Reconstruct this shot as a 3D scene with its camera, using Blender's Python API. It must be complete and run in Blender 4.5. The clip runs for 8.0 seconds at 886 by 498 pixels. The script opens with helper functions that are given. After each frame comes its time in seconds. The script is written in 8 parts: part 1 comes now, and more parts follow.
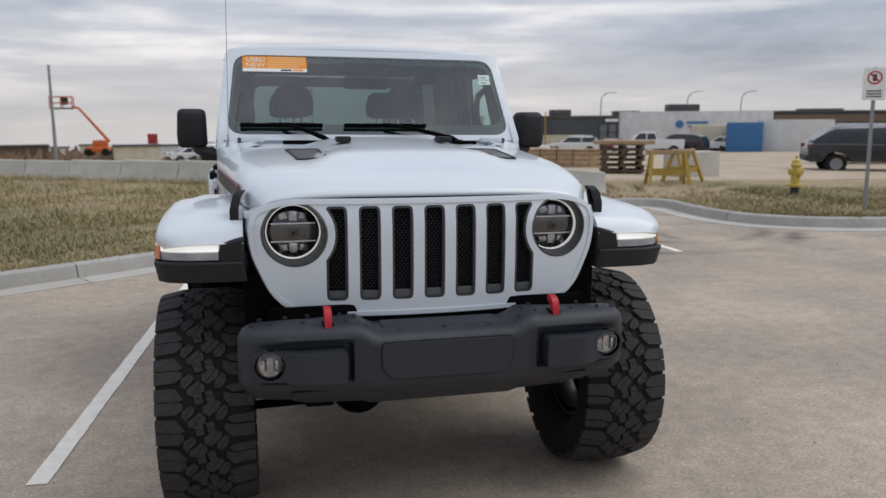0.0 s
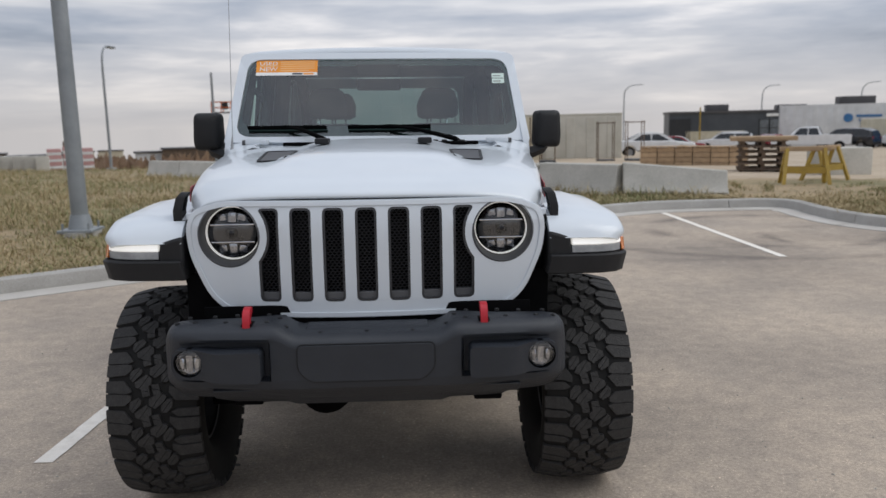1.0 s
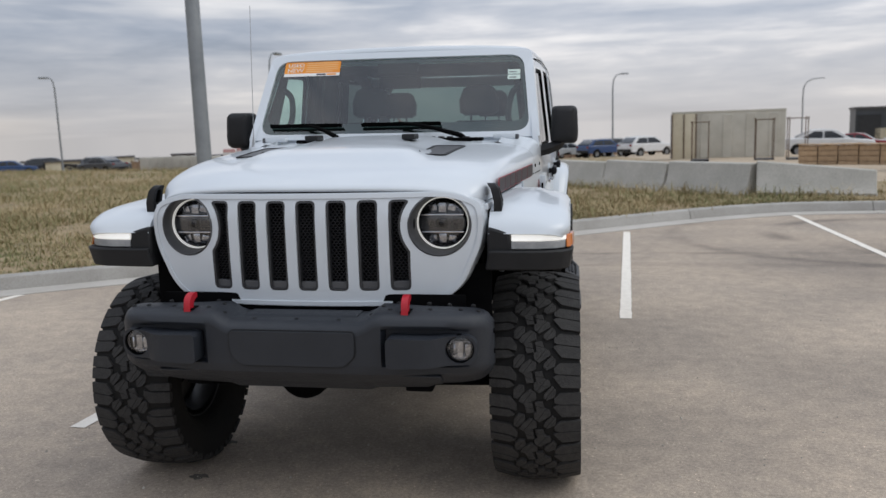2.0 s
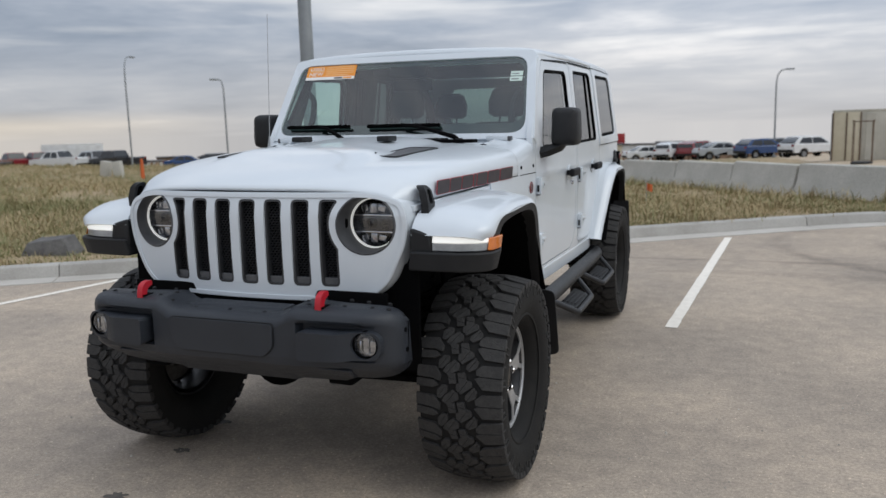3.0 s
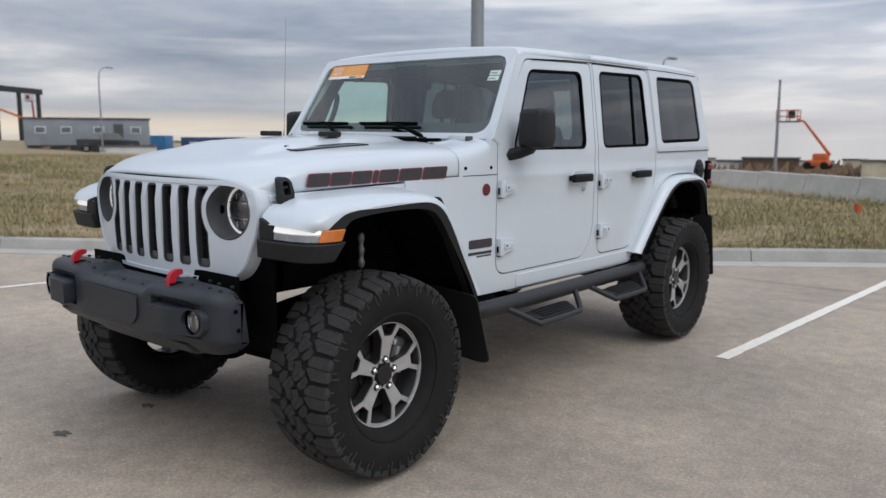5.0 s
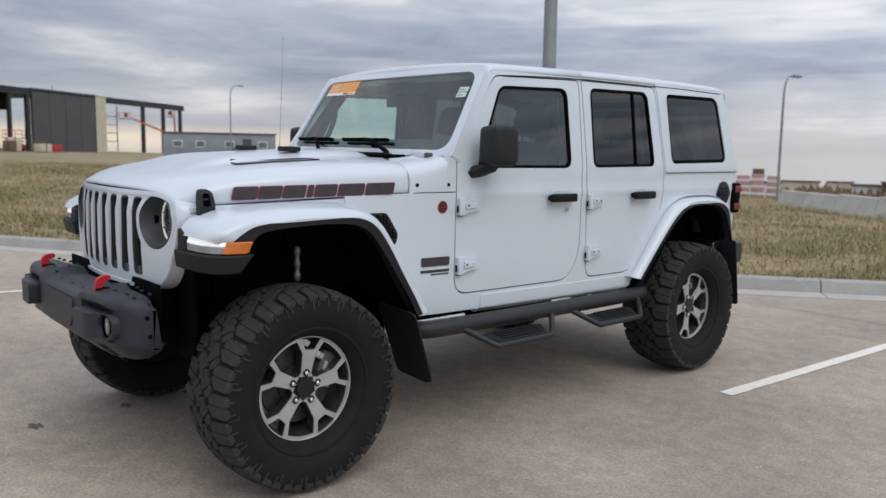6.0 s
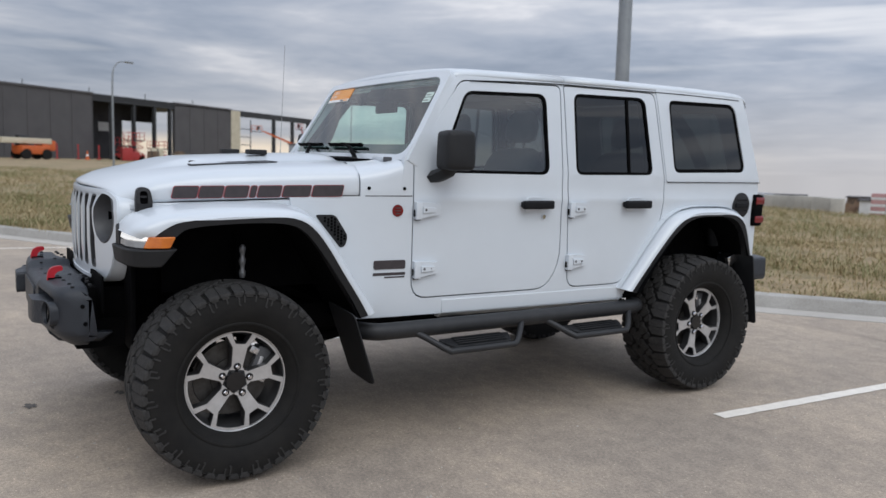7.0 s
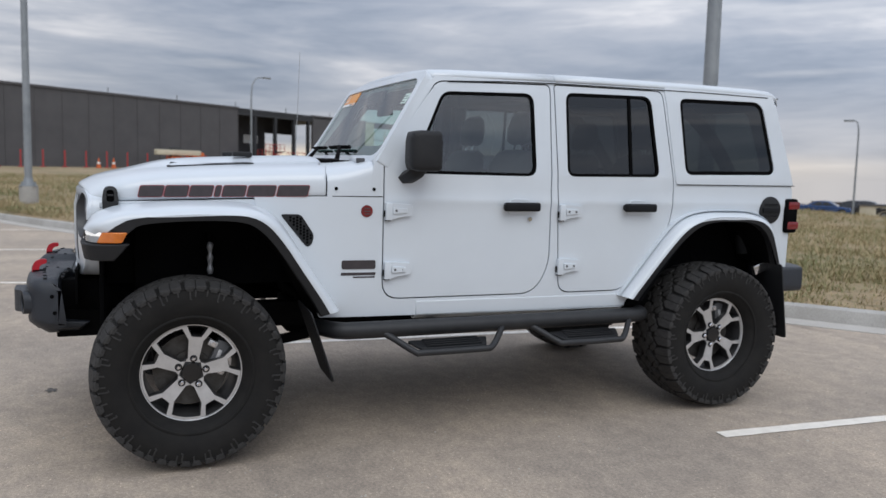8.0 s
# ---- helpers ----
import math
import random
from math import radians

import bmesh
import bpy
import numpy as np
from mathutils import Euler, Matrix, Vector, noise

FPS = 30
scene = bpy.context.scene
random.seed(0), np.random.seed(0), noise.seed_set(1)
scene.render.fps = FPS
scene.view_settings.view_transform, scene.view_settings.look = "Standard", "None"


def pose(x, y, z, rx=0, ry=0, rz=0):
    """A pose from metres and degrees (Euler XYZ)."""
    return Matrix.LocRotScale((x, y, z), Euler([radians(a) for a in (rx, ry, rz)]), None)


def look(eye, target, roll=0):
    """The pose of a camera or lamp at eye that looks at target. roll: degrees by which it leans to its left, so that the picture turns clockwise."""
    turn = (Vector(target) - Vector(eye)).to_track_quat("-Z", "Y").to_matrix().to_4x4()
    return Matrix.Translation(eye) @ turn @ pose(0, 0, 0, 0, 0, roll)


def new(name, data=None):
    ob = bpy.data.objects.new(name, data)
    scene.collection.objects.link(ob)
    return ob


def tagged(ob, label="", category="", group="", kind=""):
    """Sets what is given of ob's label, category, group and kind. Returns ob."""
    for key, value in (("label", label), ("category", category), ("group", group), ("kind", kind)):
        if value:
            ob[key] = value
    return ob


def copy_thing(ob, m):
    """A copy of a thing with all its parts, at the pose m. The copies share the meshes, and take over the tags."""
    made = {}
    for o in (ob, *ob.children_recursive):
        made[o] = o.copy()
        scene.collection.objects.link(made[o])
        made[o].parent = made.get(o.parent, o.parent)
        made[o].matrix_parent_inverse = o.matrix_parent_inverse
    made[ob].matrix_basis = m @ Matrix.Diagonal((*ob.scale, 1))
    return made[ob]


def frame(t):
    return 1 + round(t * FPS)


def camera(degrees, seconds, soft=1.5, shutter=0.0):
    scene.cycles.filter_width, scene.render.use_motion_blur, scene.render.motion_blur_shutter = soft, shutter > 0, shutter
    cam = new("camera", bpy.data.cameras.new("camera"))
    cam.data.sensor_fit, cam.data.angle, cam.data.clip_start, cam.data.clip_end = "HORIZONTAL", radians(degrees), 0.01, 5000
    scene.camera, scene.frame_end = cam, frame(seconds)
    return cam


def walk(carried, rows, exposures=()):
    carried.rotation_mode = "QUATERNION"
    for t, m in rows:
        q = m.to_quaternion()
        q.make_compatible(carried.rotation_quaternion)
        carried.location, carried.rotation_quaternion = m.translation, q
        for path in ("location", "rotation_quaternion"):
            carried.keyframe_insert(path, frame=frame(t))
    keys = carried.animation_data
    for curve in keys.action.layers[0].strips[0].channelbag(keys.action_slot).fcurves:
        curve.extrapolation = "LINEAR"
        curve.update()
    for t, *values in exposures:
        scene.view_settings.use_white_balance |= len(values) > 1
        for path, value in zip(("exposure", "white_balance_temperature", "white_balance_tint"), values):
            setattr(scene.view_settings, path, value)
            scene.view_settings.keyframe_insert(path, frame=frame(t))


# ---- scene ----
cam = camera(59.3, 8.0)
PATH = [
    (0, (-0.612, -3.187, 1.515), (-0.148, -1.269, 1.194), -0.4),
    (0.5, (-0.241, -3.224, 1.506), (0.043, -1.27, 1.187), -0.8),
    (1, (0.15, -3.232, 1.511), (0.237, -1.259, 1.192), -1.3),
    (1.5, (0.548, -3.251, 1.492), (0.428, -1.279, 1.177), -1.7),
    (3, (1.78, -3.075, 1.47), (1.078, -1.226, 1.168), -1.7),
    (3.5, (2.168, -2.96, 1.481), (1.304, -1.182, 1.181), -1.5),
    (4, (2.494, -2.763, 1.446), (1.485, -1.061, 1.15), -1.0),
    (5.5, (3.409, -2.02, 1.413), (2.024, -0.601, 1.152), 0.5),
    (6, (3.675, -1.702, 1.415), (2.184, -0.39, 1.178), 0.9),
    (6.5, (3.959, -1.387, 1.384), (2.369, -0.193, 1.162), 1.3),
    (7, (4.177, -1.049, 1.386), (2.498, 0.017, 1.177), 1.5),
    (7.5, (4.356, -0.686, 1.387), (2.595, 0.24, 1.187), 1.6),
    (8, (4.533, -0.313, 1.36), (2.696, 0.452, 1.168), 1.4),
]
cam.data.dof.use_dof, cam.data.dof.focus_distance, cam.data.dof.aperture_fstop = True, 3.3, 3.4
walk(cam, [(t, look(eye, target, roll)) for t, eye, target, roll in PATH],
     [(0, 0.04, 6750, 7), (1.5, 0.04, 6720, 7), (3, 0.07, 6620, 5), (4, 0.08, 6560, 5), (5.5, 0.09, 6520, 7), (8, 0.12, 6460, 7)])

# ---- sky and light: an overcast day, brighter overhead than at the horizon ----
SUN_EL, SUN_ROT = radians(48), radians(98)
world = bpy.data.worlds.new("overcast")
scene.world = world
world.use_nodes = True
W = world.node_tree
W.nodes.clear()


def wnode(kind, **kw):
    n = W.nodes.new(kind)
    for k, v in kw.items():
        n.inputs[k.replace("_", " ")].default_value = v
    return n


def wmath(op, a, b=None, clamp=False):
    n = W.nodes.new("ShaderNodeMath")
    n.operation, n.use_clamp = op, clamp
    for i, v in enumerate((a, b)):
        if v is None:
            continue
        if isinstance(v, (int, float)):
            n.inputs[i].default_value = v
        else:
            W.links.new(v, n.inputs[i])
    return n.outputs[0]


def wramp(fac, stops, interp="LINEAR"):
    n = W.nodes.new("ShaderNodeValToRGB")
    n.color_ramp.interpolation = interp
    while len(n.color_ramp.elements) < len(stops):
        n.color_ramp.elements.new(0.5)
    for e, (p, c) in zip(n.color_ramp.elements, stops):
        e.position, e.color = p, (*c, 1)
    W.links.new(fac, n.inputs[0])
    return n.outputs[0]


def wmix(kind, fac, a, b):
    n = W.nodes.new("ShaderNodeMix")
    n.data_type, n.blend_type = "RGBA", kind
    if isinstance(fac, (int, float)):
        n.inputs[0].default_value = fac
    else:
        W.links.new(fac, n.inputs[0])
    for i, v in ((6, a), (7, b)):
        if isinstance(v, tuple):
            n.inputs[i].default_value = (*v, 1)
        else:
            W.links.new(v, n.inputs[i])
    return n.outputs[2]


tc = W.nodes.new("ShaderNodeTexCoord")
sep = W.nodes.new("ShaderNodeSeparateXYZ")
W.links.new(tc.outputs["Generated"], sep.inputs[0])
up = wmath("MAXIMUM", sep.outputs[2], 0.0)
# long flat layers of cloud: the direction, drawn out along the horizon
comb = W.nodes.new("ShaderNodeCombineXYZ")
W.links.new(sep.outputs[0], comb.inputs[0])
W.links.new(sep.outputs[1], comb.inputs[1])
W.links.new(wmath("MULTIPLY", wmath("POWER", up, 0.75), 4.6), comb.inputs[2])
n1 = wnode("ShaderNodeTexNoise", Scale=2.1, Detail=5.0, Roughness=0.55, Distortion=0.35)
n2 = wnode("ShaderNodeTexNoise", Scale=6.5, Detail=5.0, Roughness=0.58, Distortion=0.25)
W.links.new(comb.outputs[0], n1.inputs["Vector"])
W.links.new(comb.outputs[0], n2.inputs["Vector"])
cl = wmath("ADD", wmath("MULTIPLY", n1.outputs[0], 0.72), wmath("MULTIPLY", n2.outputs[0], 0.28))
cloud = wramp(cl, [(0.34, (0.257, 0.305, 0.407)), (0.45, (0.397, 0.438, 0.542)), (0.55, (0.543, 0.566, 0.653)), (0.67, (0.925, 0.901, 0.944))])
# paler and warmer band just above the horizon
low = wramp(up, [(0.0, (1, 1, 1)), (0.03, (0.75, 0.75, 0.75)), (0.12, (0, 0, 0))])
# long bright gaps between the layers
comb2 = W.nodes.new("ShaderNodeCombineXYZ")
W.links.new(sep.outputs[0], comb2.inputs[0])
W.links.new(sep.outputs[1], comb2.inputs[1])
W.links.new(wmath("MULTIPLY", up, 15.0), comb2.inputs[2])
n3 = wnode("ShaderNodeTexNoise", Scale=1.9, Detail=4.0, Roughness=0.5, Distortion=0.15)
W.links.new(comb2.outputs[0], n3.inputs["Vector"])
gaps = wmath("MULTIPLY", wramp(n3.outputs[0], [(0.54, (0, 0, 0)), (0.70, (1, 1, 1))]), wramp(up, [(0.02, (0, 0, 0)), (0.07, (1, 1, 1)), (0.22, (0.7, 0.7, 0.7)), (0.34, (0, 0, 0))]))
cloud = wmix("MIX", wmath("MULTIPLY", gaps, 0.62), cloud, (0.95, 0.93, 0.96))
# a thinner, warmer strip of sky low down towards -x
west = wmath("MULTIPLY", wmath("MAXIMUM", wmath("SUBTRACT", wmath("MULTIPLY", sep.outputs[0], -1.0), 0.55), 0.0), 1.8, True)
cloud = wmix("MIX", wmath("MULTIPLY", low, wmath("SUBTRACT", 0.64, wmath("MULTIPLY", west, 0.36))), cloud, (0.603, 0.557, 0.548))
strip = wramp(up, [(0.0, (0.5, 0.5, 0.5)), (0.018, (0.9, 0.9, 0.9)), (0.036, (0, 0, 0))])
cloud = wmix("MIX", wmath("MULTIPLY", west, strip), cloud, (1.15, 0.93, 0.68))
# the sheet is thicker towards -x and thinner towards +y
drift = wmath("ADD", wmath("MULTIPLY", wmath("MINIMUM", sep.outputs[0], 0.0), 0.20), wmath("MULTIPLY", wmath("MAXIMUM", sep.outputs[1], 0.0), 0.13))
gain = wmath("ADD", wmath("ADD", 1.0, drift), wmath("MULTIPLY", wmath("MAXIMUM", wmath("SUBTRACT", up, 0.12), 0.0), 1.15))
sky = W.nodes.new("ShaderNodeTexSky")
sky.sky_type, sky.sun_disc, sky.sun_elevation, sky.sun_rotation = "NISHITA", False, SUN_EL, SUN_ROT
bg_cloud = W.nodes.new("ShaderNodeBackground")
W.links.new(cloud, bg_cloud.inputs[0])
W.links.new(gain, bg_cloud.inputs[1])
bg_sky = W.nodes.new("ShaderNodeBackground")
W.links.new(sky.outputs[0], bg_sky.inputs[0])
bg_sky.inputs[1].default_value = 0.05
mixw = W.nodes.new("ShaderNodeMixShader")
mixw.inputs[0].default_value = 0.93
outw = W.nodes.new("ShaderNodeOutputWorld")
W.links.new(bg_sky.outputs[0], mixw.inputs[1])
W.links.new(bg_cloud.outputs[0], mixw.inputs[2])
W.links.new(mixw.outputs[0], outw.inputs[0])

sun = new("sun", bpy.data.lights.new("sun", "SUN"))
sun.data.energy, sun.data.angle, sun.data.color = 1.0, radians(45), (1, 0.98, 0.95)
sun.matrix_world = look((0, 0, 30), (0 + 30 * math.sin(SUN_ROT) * -1, 30 * math.cos(SUN_ROT) * -1, 30 - 30 * math.tan(SUN_EL)))
scene.view_settings.exposure = 0.0


# ---- materials ----
def mat(name, c1, c2=None, scale=8.0, rough=0.5, metal=0.0, bump=0.0, bscale=80.0, fine=0.0, coat=0.0, rvar=0.0, vary=0.0, emit=0.0, spec=0.5):
    """A surface with colour variation at two scales, relief and gloss; lengths in object metres."""
    m = bpy.data.materials.new(name)
    m.use_nodes = True
    nt = m.node_tree
    b = nt.nodes["Principled BSDF"]
    b.inputs["Roughness"].default_value, b.inputs["Metallic"].default_value = rough, metal
    b.inputs["Coat Weight"].default_value, b.inputs["Coat Roughness"].default_value = coat, 0.04
    b.inputs["Specular IOR Level"].default_value = spec
    c2 = c2 or tuple(0.8 * v for v in c1)
    tcn = nt.nodes.new("ShaderNodeTexCoord")
    na = nt.nodes.new("ShaderNodeTexNoise")
    na.inputs["Scale"].default_value, na.inputs["Detail"].default_value, na.inputs["Roughness"].default_value = scale, 6, 0.6
    nb = nt.nodes.new("ShaderNodeTexNoise")
    nb.inputs["Scale"].default_value, nb.inputs["Detail"].default_value = bscale, 3
    nt.links.new(tcn.outputs["Object"], na.inputs["Vector"])
    nt.links.new(tcn.outputs["Object"], nb.inputs["Vector"])
    ramp = nt.nodes.new("ShaderNodeValToRGB")
    ramp.color_ramp.elements[0].position, ramp.color_ramp.elements[1].position = 0.35, 0.65
    ramp.color_ramp.elements[0].color, ramp.color_ramp.elements[1].color = (*c1, 1), (*c2, 1)
    nt.links.new(na.outputs[0], ramp.inputs[0])
    col = ramp.outputs[0]
    if fine:
        mx = nt.nodes.new("ShaderNodeMix")
        mx.data_type, mx.blend_type = "RGBA", "OVERLAY"
        mx.inputs[0].default_value = fine
        nt.links.new(col, mx.inputs[6])
        nt.links.new(nb.outputs[0], mx.inputs[7])
        col = mx.outputs[2]
    if vary:
        oi = nt.nodes.new("ShaderNodeObjectInfo")
        hs = nt.nodes.new("ShaderNodeHueSaturation")
        mr = nt.nodes.new("ShaderNodeMapRange")
        mr.inputs[3].default_value, mr.inputs[4].default_value = 1 - vary, 1 + vary
        nt.links.new(oi.outputs["Random"], mr.inputs[0])
        nt.links.new(mr.outputs[0], hs.inputs["Value"])
        nt.links.new(col, hs.inputs["Color"])
        col = hs.outputs[0]
    nt.links.new(col, b.inputs["Base Color"])
    if rvar:
        mr = nt.nodes.new("ShaderNodeMapRange")
        mr.inputs[3].default_value, mr.inputs[4].default_value = rough - rvar, rough + rvar
        nt.links.new(na.outputs[0], mr.inputs[0])
        nt.links.new(mr.outputs[0], b.inputs["Roughness"])
    if bump:
        bp = nt.nodes.new("ShaderNodeBump")
        bp.inputs["Strength"].default_value, bp.inputs["Distance"].default_value = bump, 0.004
        nt.links.new(nb.outputs[0], bp.inputs["Height"])
        nt.links.new(bp.outputs[0], b.inputs["Normal"])
    if emit:
        b.inputs["Emission Color"].default_value, b.inputs["Emission Strength"].default_value = (*c1, 1), emit
    return m


def glass(name, tint, rough=0.0, base=0.09):
    m = bpy.data.materials.new(name)
    m.use_nodes = True
    nt = m.node_tree
    nt.nodes.clear()
    fr, tr, gl = nt.nodes.new("ShaderNodeLayerWeight"), nt.nodes.new("ShaderNodeBsdfTransparent"), nt.nodes.new("ShaderNodeBsdfGlossy")
    mx, out = nt.nodes.new("ShaderNodeMixShader"), nt.nodes.new("ShaderNodeOutputMaterial")
    fr.inputs[0].default_value, gl.inputs["Roughness"].default_value = 0.5, rough
    pw, ml = nt.nodes.new("ShaderNodeMath"), nt.nodes.new("ShaderNodeMath")
    pw.operation, ml.operation = "POWER", "MULTIPLY_ADD"
    pw.inputs[1].default_value, ml.inputs[1].default_value, ml.inputs[2].default_value = 4.0, 0.97 - base, base
    nt.links.new(fr.outputs["Facing"], pw.inputs[0])
    nt.links.new(pw.outputs[0], ml.inputs[0])
    tr.inputs[0].default_value = (*tint, 1)
    nt.links.new(ml.outputs[0], mx.inputs[0])
    nt.links.new(tr.outputs[0], mx.inputs[1])
    nt.links.new(gl.outputs[0], mx.inputs[2])
    nt.links.new(mx.outputs[0], out.inputs[0])
    return m


PAINT = mat("white_paint", (0.625, 0.672, 0.718), (0.602, 0.648, 0.694), 3, 0.32, coat=0.6, bump=0.02, bscale=350, rvar=0.04)
TRIM = mat("black_textured_plastic", (0.010, 0.0105, 0.012), (0.014, 0.0145, 0.016), 14, 0.55, spec=0.35, bump=0.25, bscale=900, rvar=0.06)
BUMPER = mat("dark_grey_bumper_plastic", (0.0175, 0.0210, 0.0280), (0.0225, 0.0265, 0.034), 9, 0.42, spec=0.45, bump=0.3, bscale=1100, rvar=0.05)
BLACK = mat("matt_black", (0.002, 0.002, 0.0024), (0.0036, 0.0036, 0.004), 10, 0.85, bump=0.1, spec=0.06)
MESHPLASTIC = mat("grille_mesh_plastic", (0.010, 0.0110, 0.0135), (0.013, 0.0140, 0.017), 14, 0.5, spec=0.35)
GLOSS = mat("gloss_black", (0.008, 0.008, 0.009), (0.012, 0.012, 0.013), 5, 0.15)
# paler than the carcass: light on raised rubber against shaded grooves, in the colour
TREAD = mat("dusty_tread_rubber", (0.0185, 0.0178, 0.0178), (0.034, 0.0325, 0.0315), 45, 0.78, bump=0.9, bscale=190, rvar=0.08, fine=0.5)
RUBBER = mat("tyre_rubber", (0.0065, 0.0063, 0.0063), (0.0125, 0.0118, 0.011), 16, 0.80, bump=0.3, bscale=260, rvar=0.08, fine=0.3, spec=0.3)
STEEL = mat("machined_aluminium", (0.62, 0.62, 0.625), (0.54, 0.54, 0.545), 30, 0.36, metal=0.7, bump=0.05, bscale=600)
DARKALLOY = mat("dark_painted_alloy", (0.035, 0.035, 0.037), (0.05, 0.05, 0.052), 15, 0.42, metal=0.4)
CHROME = mat("chrome", (0.72, 0.72, 0.74), (0.68, 0.68, 0.70), 10, 0.12, metal=1.0)
BROWNSTEEL = mat("brake_disc_steel", (0.10, 0.098, 0.095), (0.06, 0.055, 0.05), 25, 0.5, metal=0.8)
RED = mat("red_hook_paint", (0.46, 0.006, 0.020), (0.38, 0.005, 0.017), 12, 0.45, coat=0.1)
REDLENS = mat("red_lens", (0.20, 0.012, 0.014), (0.14, 0.008, 0.01), 20, 0.16, coat=0.5)
AMBER = mat("amber_lens", (0.62, 0.17, 0.014), (0.48, 0.115, 0.01), 22, 0.14, coat=0.6)
LAMP = mat("lit_daytime_lamp", (1.0, 0.98, 0.95), (0.9, 0.9, 0.9), 5, 0.3, emit=0.42)
HALO = mat("lit_halo", (1.0, 0.99, 0.97), (0.95, 0.95, 0.95), 5, 0.3, emit=0.30)
CLEARLENS = mat("clear_lens_grey", (0.36, 0.37, 0.38), (0.26, 0.27, 0.28), 25, 0.12, coat=0.5)
REFLECTOR = mat("lamp_reflector", (0.62, 0.63, 0.65), (0.30, 0.30, 0.32), 45, 0.15, metal=1.0)
SMOKE = mat("smoked_lamp_glass", (0.018, 0.019, 0.021), (0.05, 0.052, 0.056), 18, 0.08, coat=0.6)
SLOTDARK = mat("dark_slot_trim", (0.030, 0.031, 0.034), (0.042, 0.043, 0.047), 20, 0.42)
SLOTGREY = mat("grey_slot_trim", (0.082, 0.084, 0.09), (0.105, 0.108, 0.114), 20, 0.42)
GREYBEZEL = mat("grey_bezel", (0.06, 0.062, 0.068), (0.078, 0.08, 0.086), 20, 0.45)
CLOTH = mat("dark_seat_cloth", (0.016, 0.017, 0.019), (0.026, 0.027, 0.029), 30, 0.85, bump=0.3, bscale=400)
PLASTIC_IN = mat("dark_cabin_plastic", (0.018, 0.019, 0.020), (0.026, 0.027, 0.028), 20, 0.88, bump=0.2, bscale=500, spec=0.12)
WINDSHIELD = glass("windshield_glass", (0.64, 0.87, 0.81), base=0.125)
DOORGLASS = glass("door_glass", (0.86, 0.97, 0.95), base=0.17)
PRIVACY = glass("privacy_glass", (0.10, 0.112, 0.116))
ORANGE = mat("orange_sticker", (0.85, 0.32, 0.03), (0.80, 0.28, 0.025), 12, 0.45)
WHITEPRINT = mat("white_print", (0.82, 0.82, 0.80), (0.76, 0.76, 0.75), 12, 0.5)
PALEPRINT = mat("pale_green_print", (0.62, 0.74, 0.68), (0.56, 0.68, 0.63), 12, 0.5)
DECAL = mat("charcoal_decal", (0.034, 0.028, 0.031), (0.046, 0.037, 0.041), 30, 0.5)
DECALRED = mat("red_decal_edge", (0.33, 0.06, 0.07), (0.28, 0.05, 0.06), 30, 0.5)
GALVPART = mat("dull_zinc_plate", (0.20, 0.205, 0.215), (0.27, 0.275, 0.285), 25, 0.4, metal=0.5)
STEPCOAT = mat("black_powder_coat", (0.017, 0.018, 0.020), (0.023, 0.024, 0.026), 12, 0.45, spec=0.4, bump=0.25, bscale=700, rvar=0.05)
HANDLE = mat("satin_black_handle", (0.007, 0.0075, 0.009), (0.010, 0.0105, 0.012), 16, 0.6, spec=0.18)


# ---- mesh helpers ----
def part(name, bm, material, parent=None, label="", bevel=0.0, angle=38, segs=2, shadow=True):
    """One mesh object out of a bmesh, under a thing or a part."""
    me = bpy.data.meshes.new(name)
    bmesh.ops.recalc_face_normals(bm, faces=bm.faces[:])
    bm.to_mesh(me)
    bm.free()
    me.materials.append(material)
    for p in me.polygons:
        p.use_smooth = True
    me.set_sharp_from_angle(angle=radians(angle))
    ob = new(name, me)
    if parent is not None:
        ob.parent = parent
    if bevel:
        md = ob.modifiers.new("edge", "BEVEL")
        md.width, md.segments, md.limit_method, md.angle_limit = bevel, segs, "ANGLE", radians(50)
        md.harden_normals = False
    if label:
        ob["label"] = label
    ob.visible_shadow = shadow
    return ob


def thing(name, label, category, at=(0, 0, 0), turn=0, group="", kind=""):
    e = new(name)
    e.empty_display_size = 0.1
    e.matrix_basis = pose(*at, 0, 0, turn)
    return tagged(e, label, category, group, kind)


def fillet(pts, r, n=4):
    """Round the corners of a closed outline; r one radius or one each."""
    out, k = [], len(pts)
    for i, p in enumerate(pts):
        rr = r[i] if isinstance(r, (list, tuple)) else r
        p, a, b = Vector(p), Vector(pts[i - 1]), Vector(pts[(i + 1) % k])
        if rr <= 0:
            out.append(p)
            continue
        da, db = (a - p), (b - p)
        q = min(rr, da.length * 0.48, db.length * 0.48)
        p0, p2 = p + da.normalized() * q, p + db.normalized() * q
        for j in range(n + 1):
            t = j / n
            out.append(p0 * (1 - t) ** 2 + p * 2 * t * (1 - t) + p2 * t * t)
    return out


def grown(pts, d):
    """A closed outline moved outwards by d (inwards: minus)."""
    pts = [Vector(p) for p in pts]
    area = sum(pts[i - 1].x * pts[i].y - pts[i].x * pts[i - 1].y for i in range(len(pts)))
    sg = 1 if area > 0 else -1
    out = []
    for i, p in enumerate(pts):
        e1, e2 = (p - pts[i - 1]), (pts[(i + 1) % len(pts)] - p)
        if e1.length < 1e-6 or e2.length < 1e-6:
            out.append(p.copy())
            continue
        n1, n2 = Vector((e1.y, -e1.x)).normalized() * sg, Vector((e2.y, -e2.x)).normalized() * sg
        m = (n1 + n2)
        m = m / max(0.35, m.length_squared / 2) / 1.0 if m.length > 1e-6 else n1
        out.append(p + m * d)
    return out


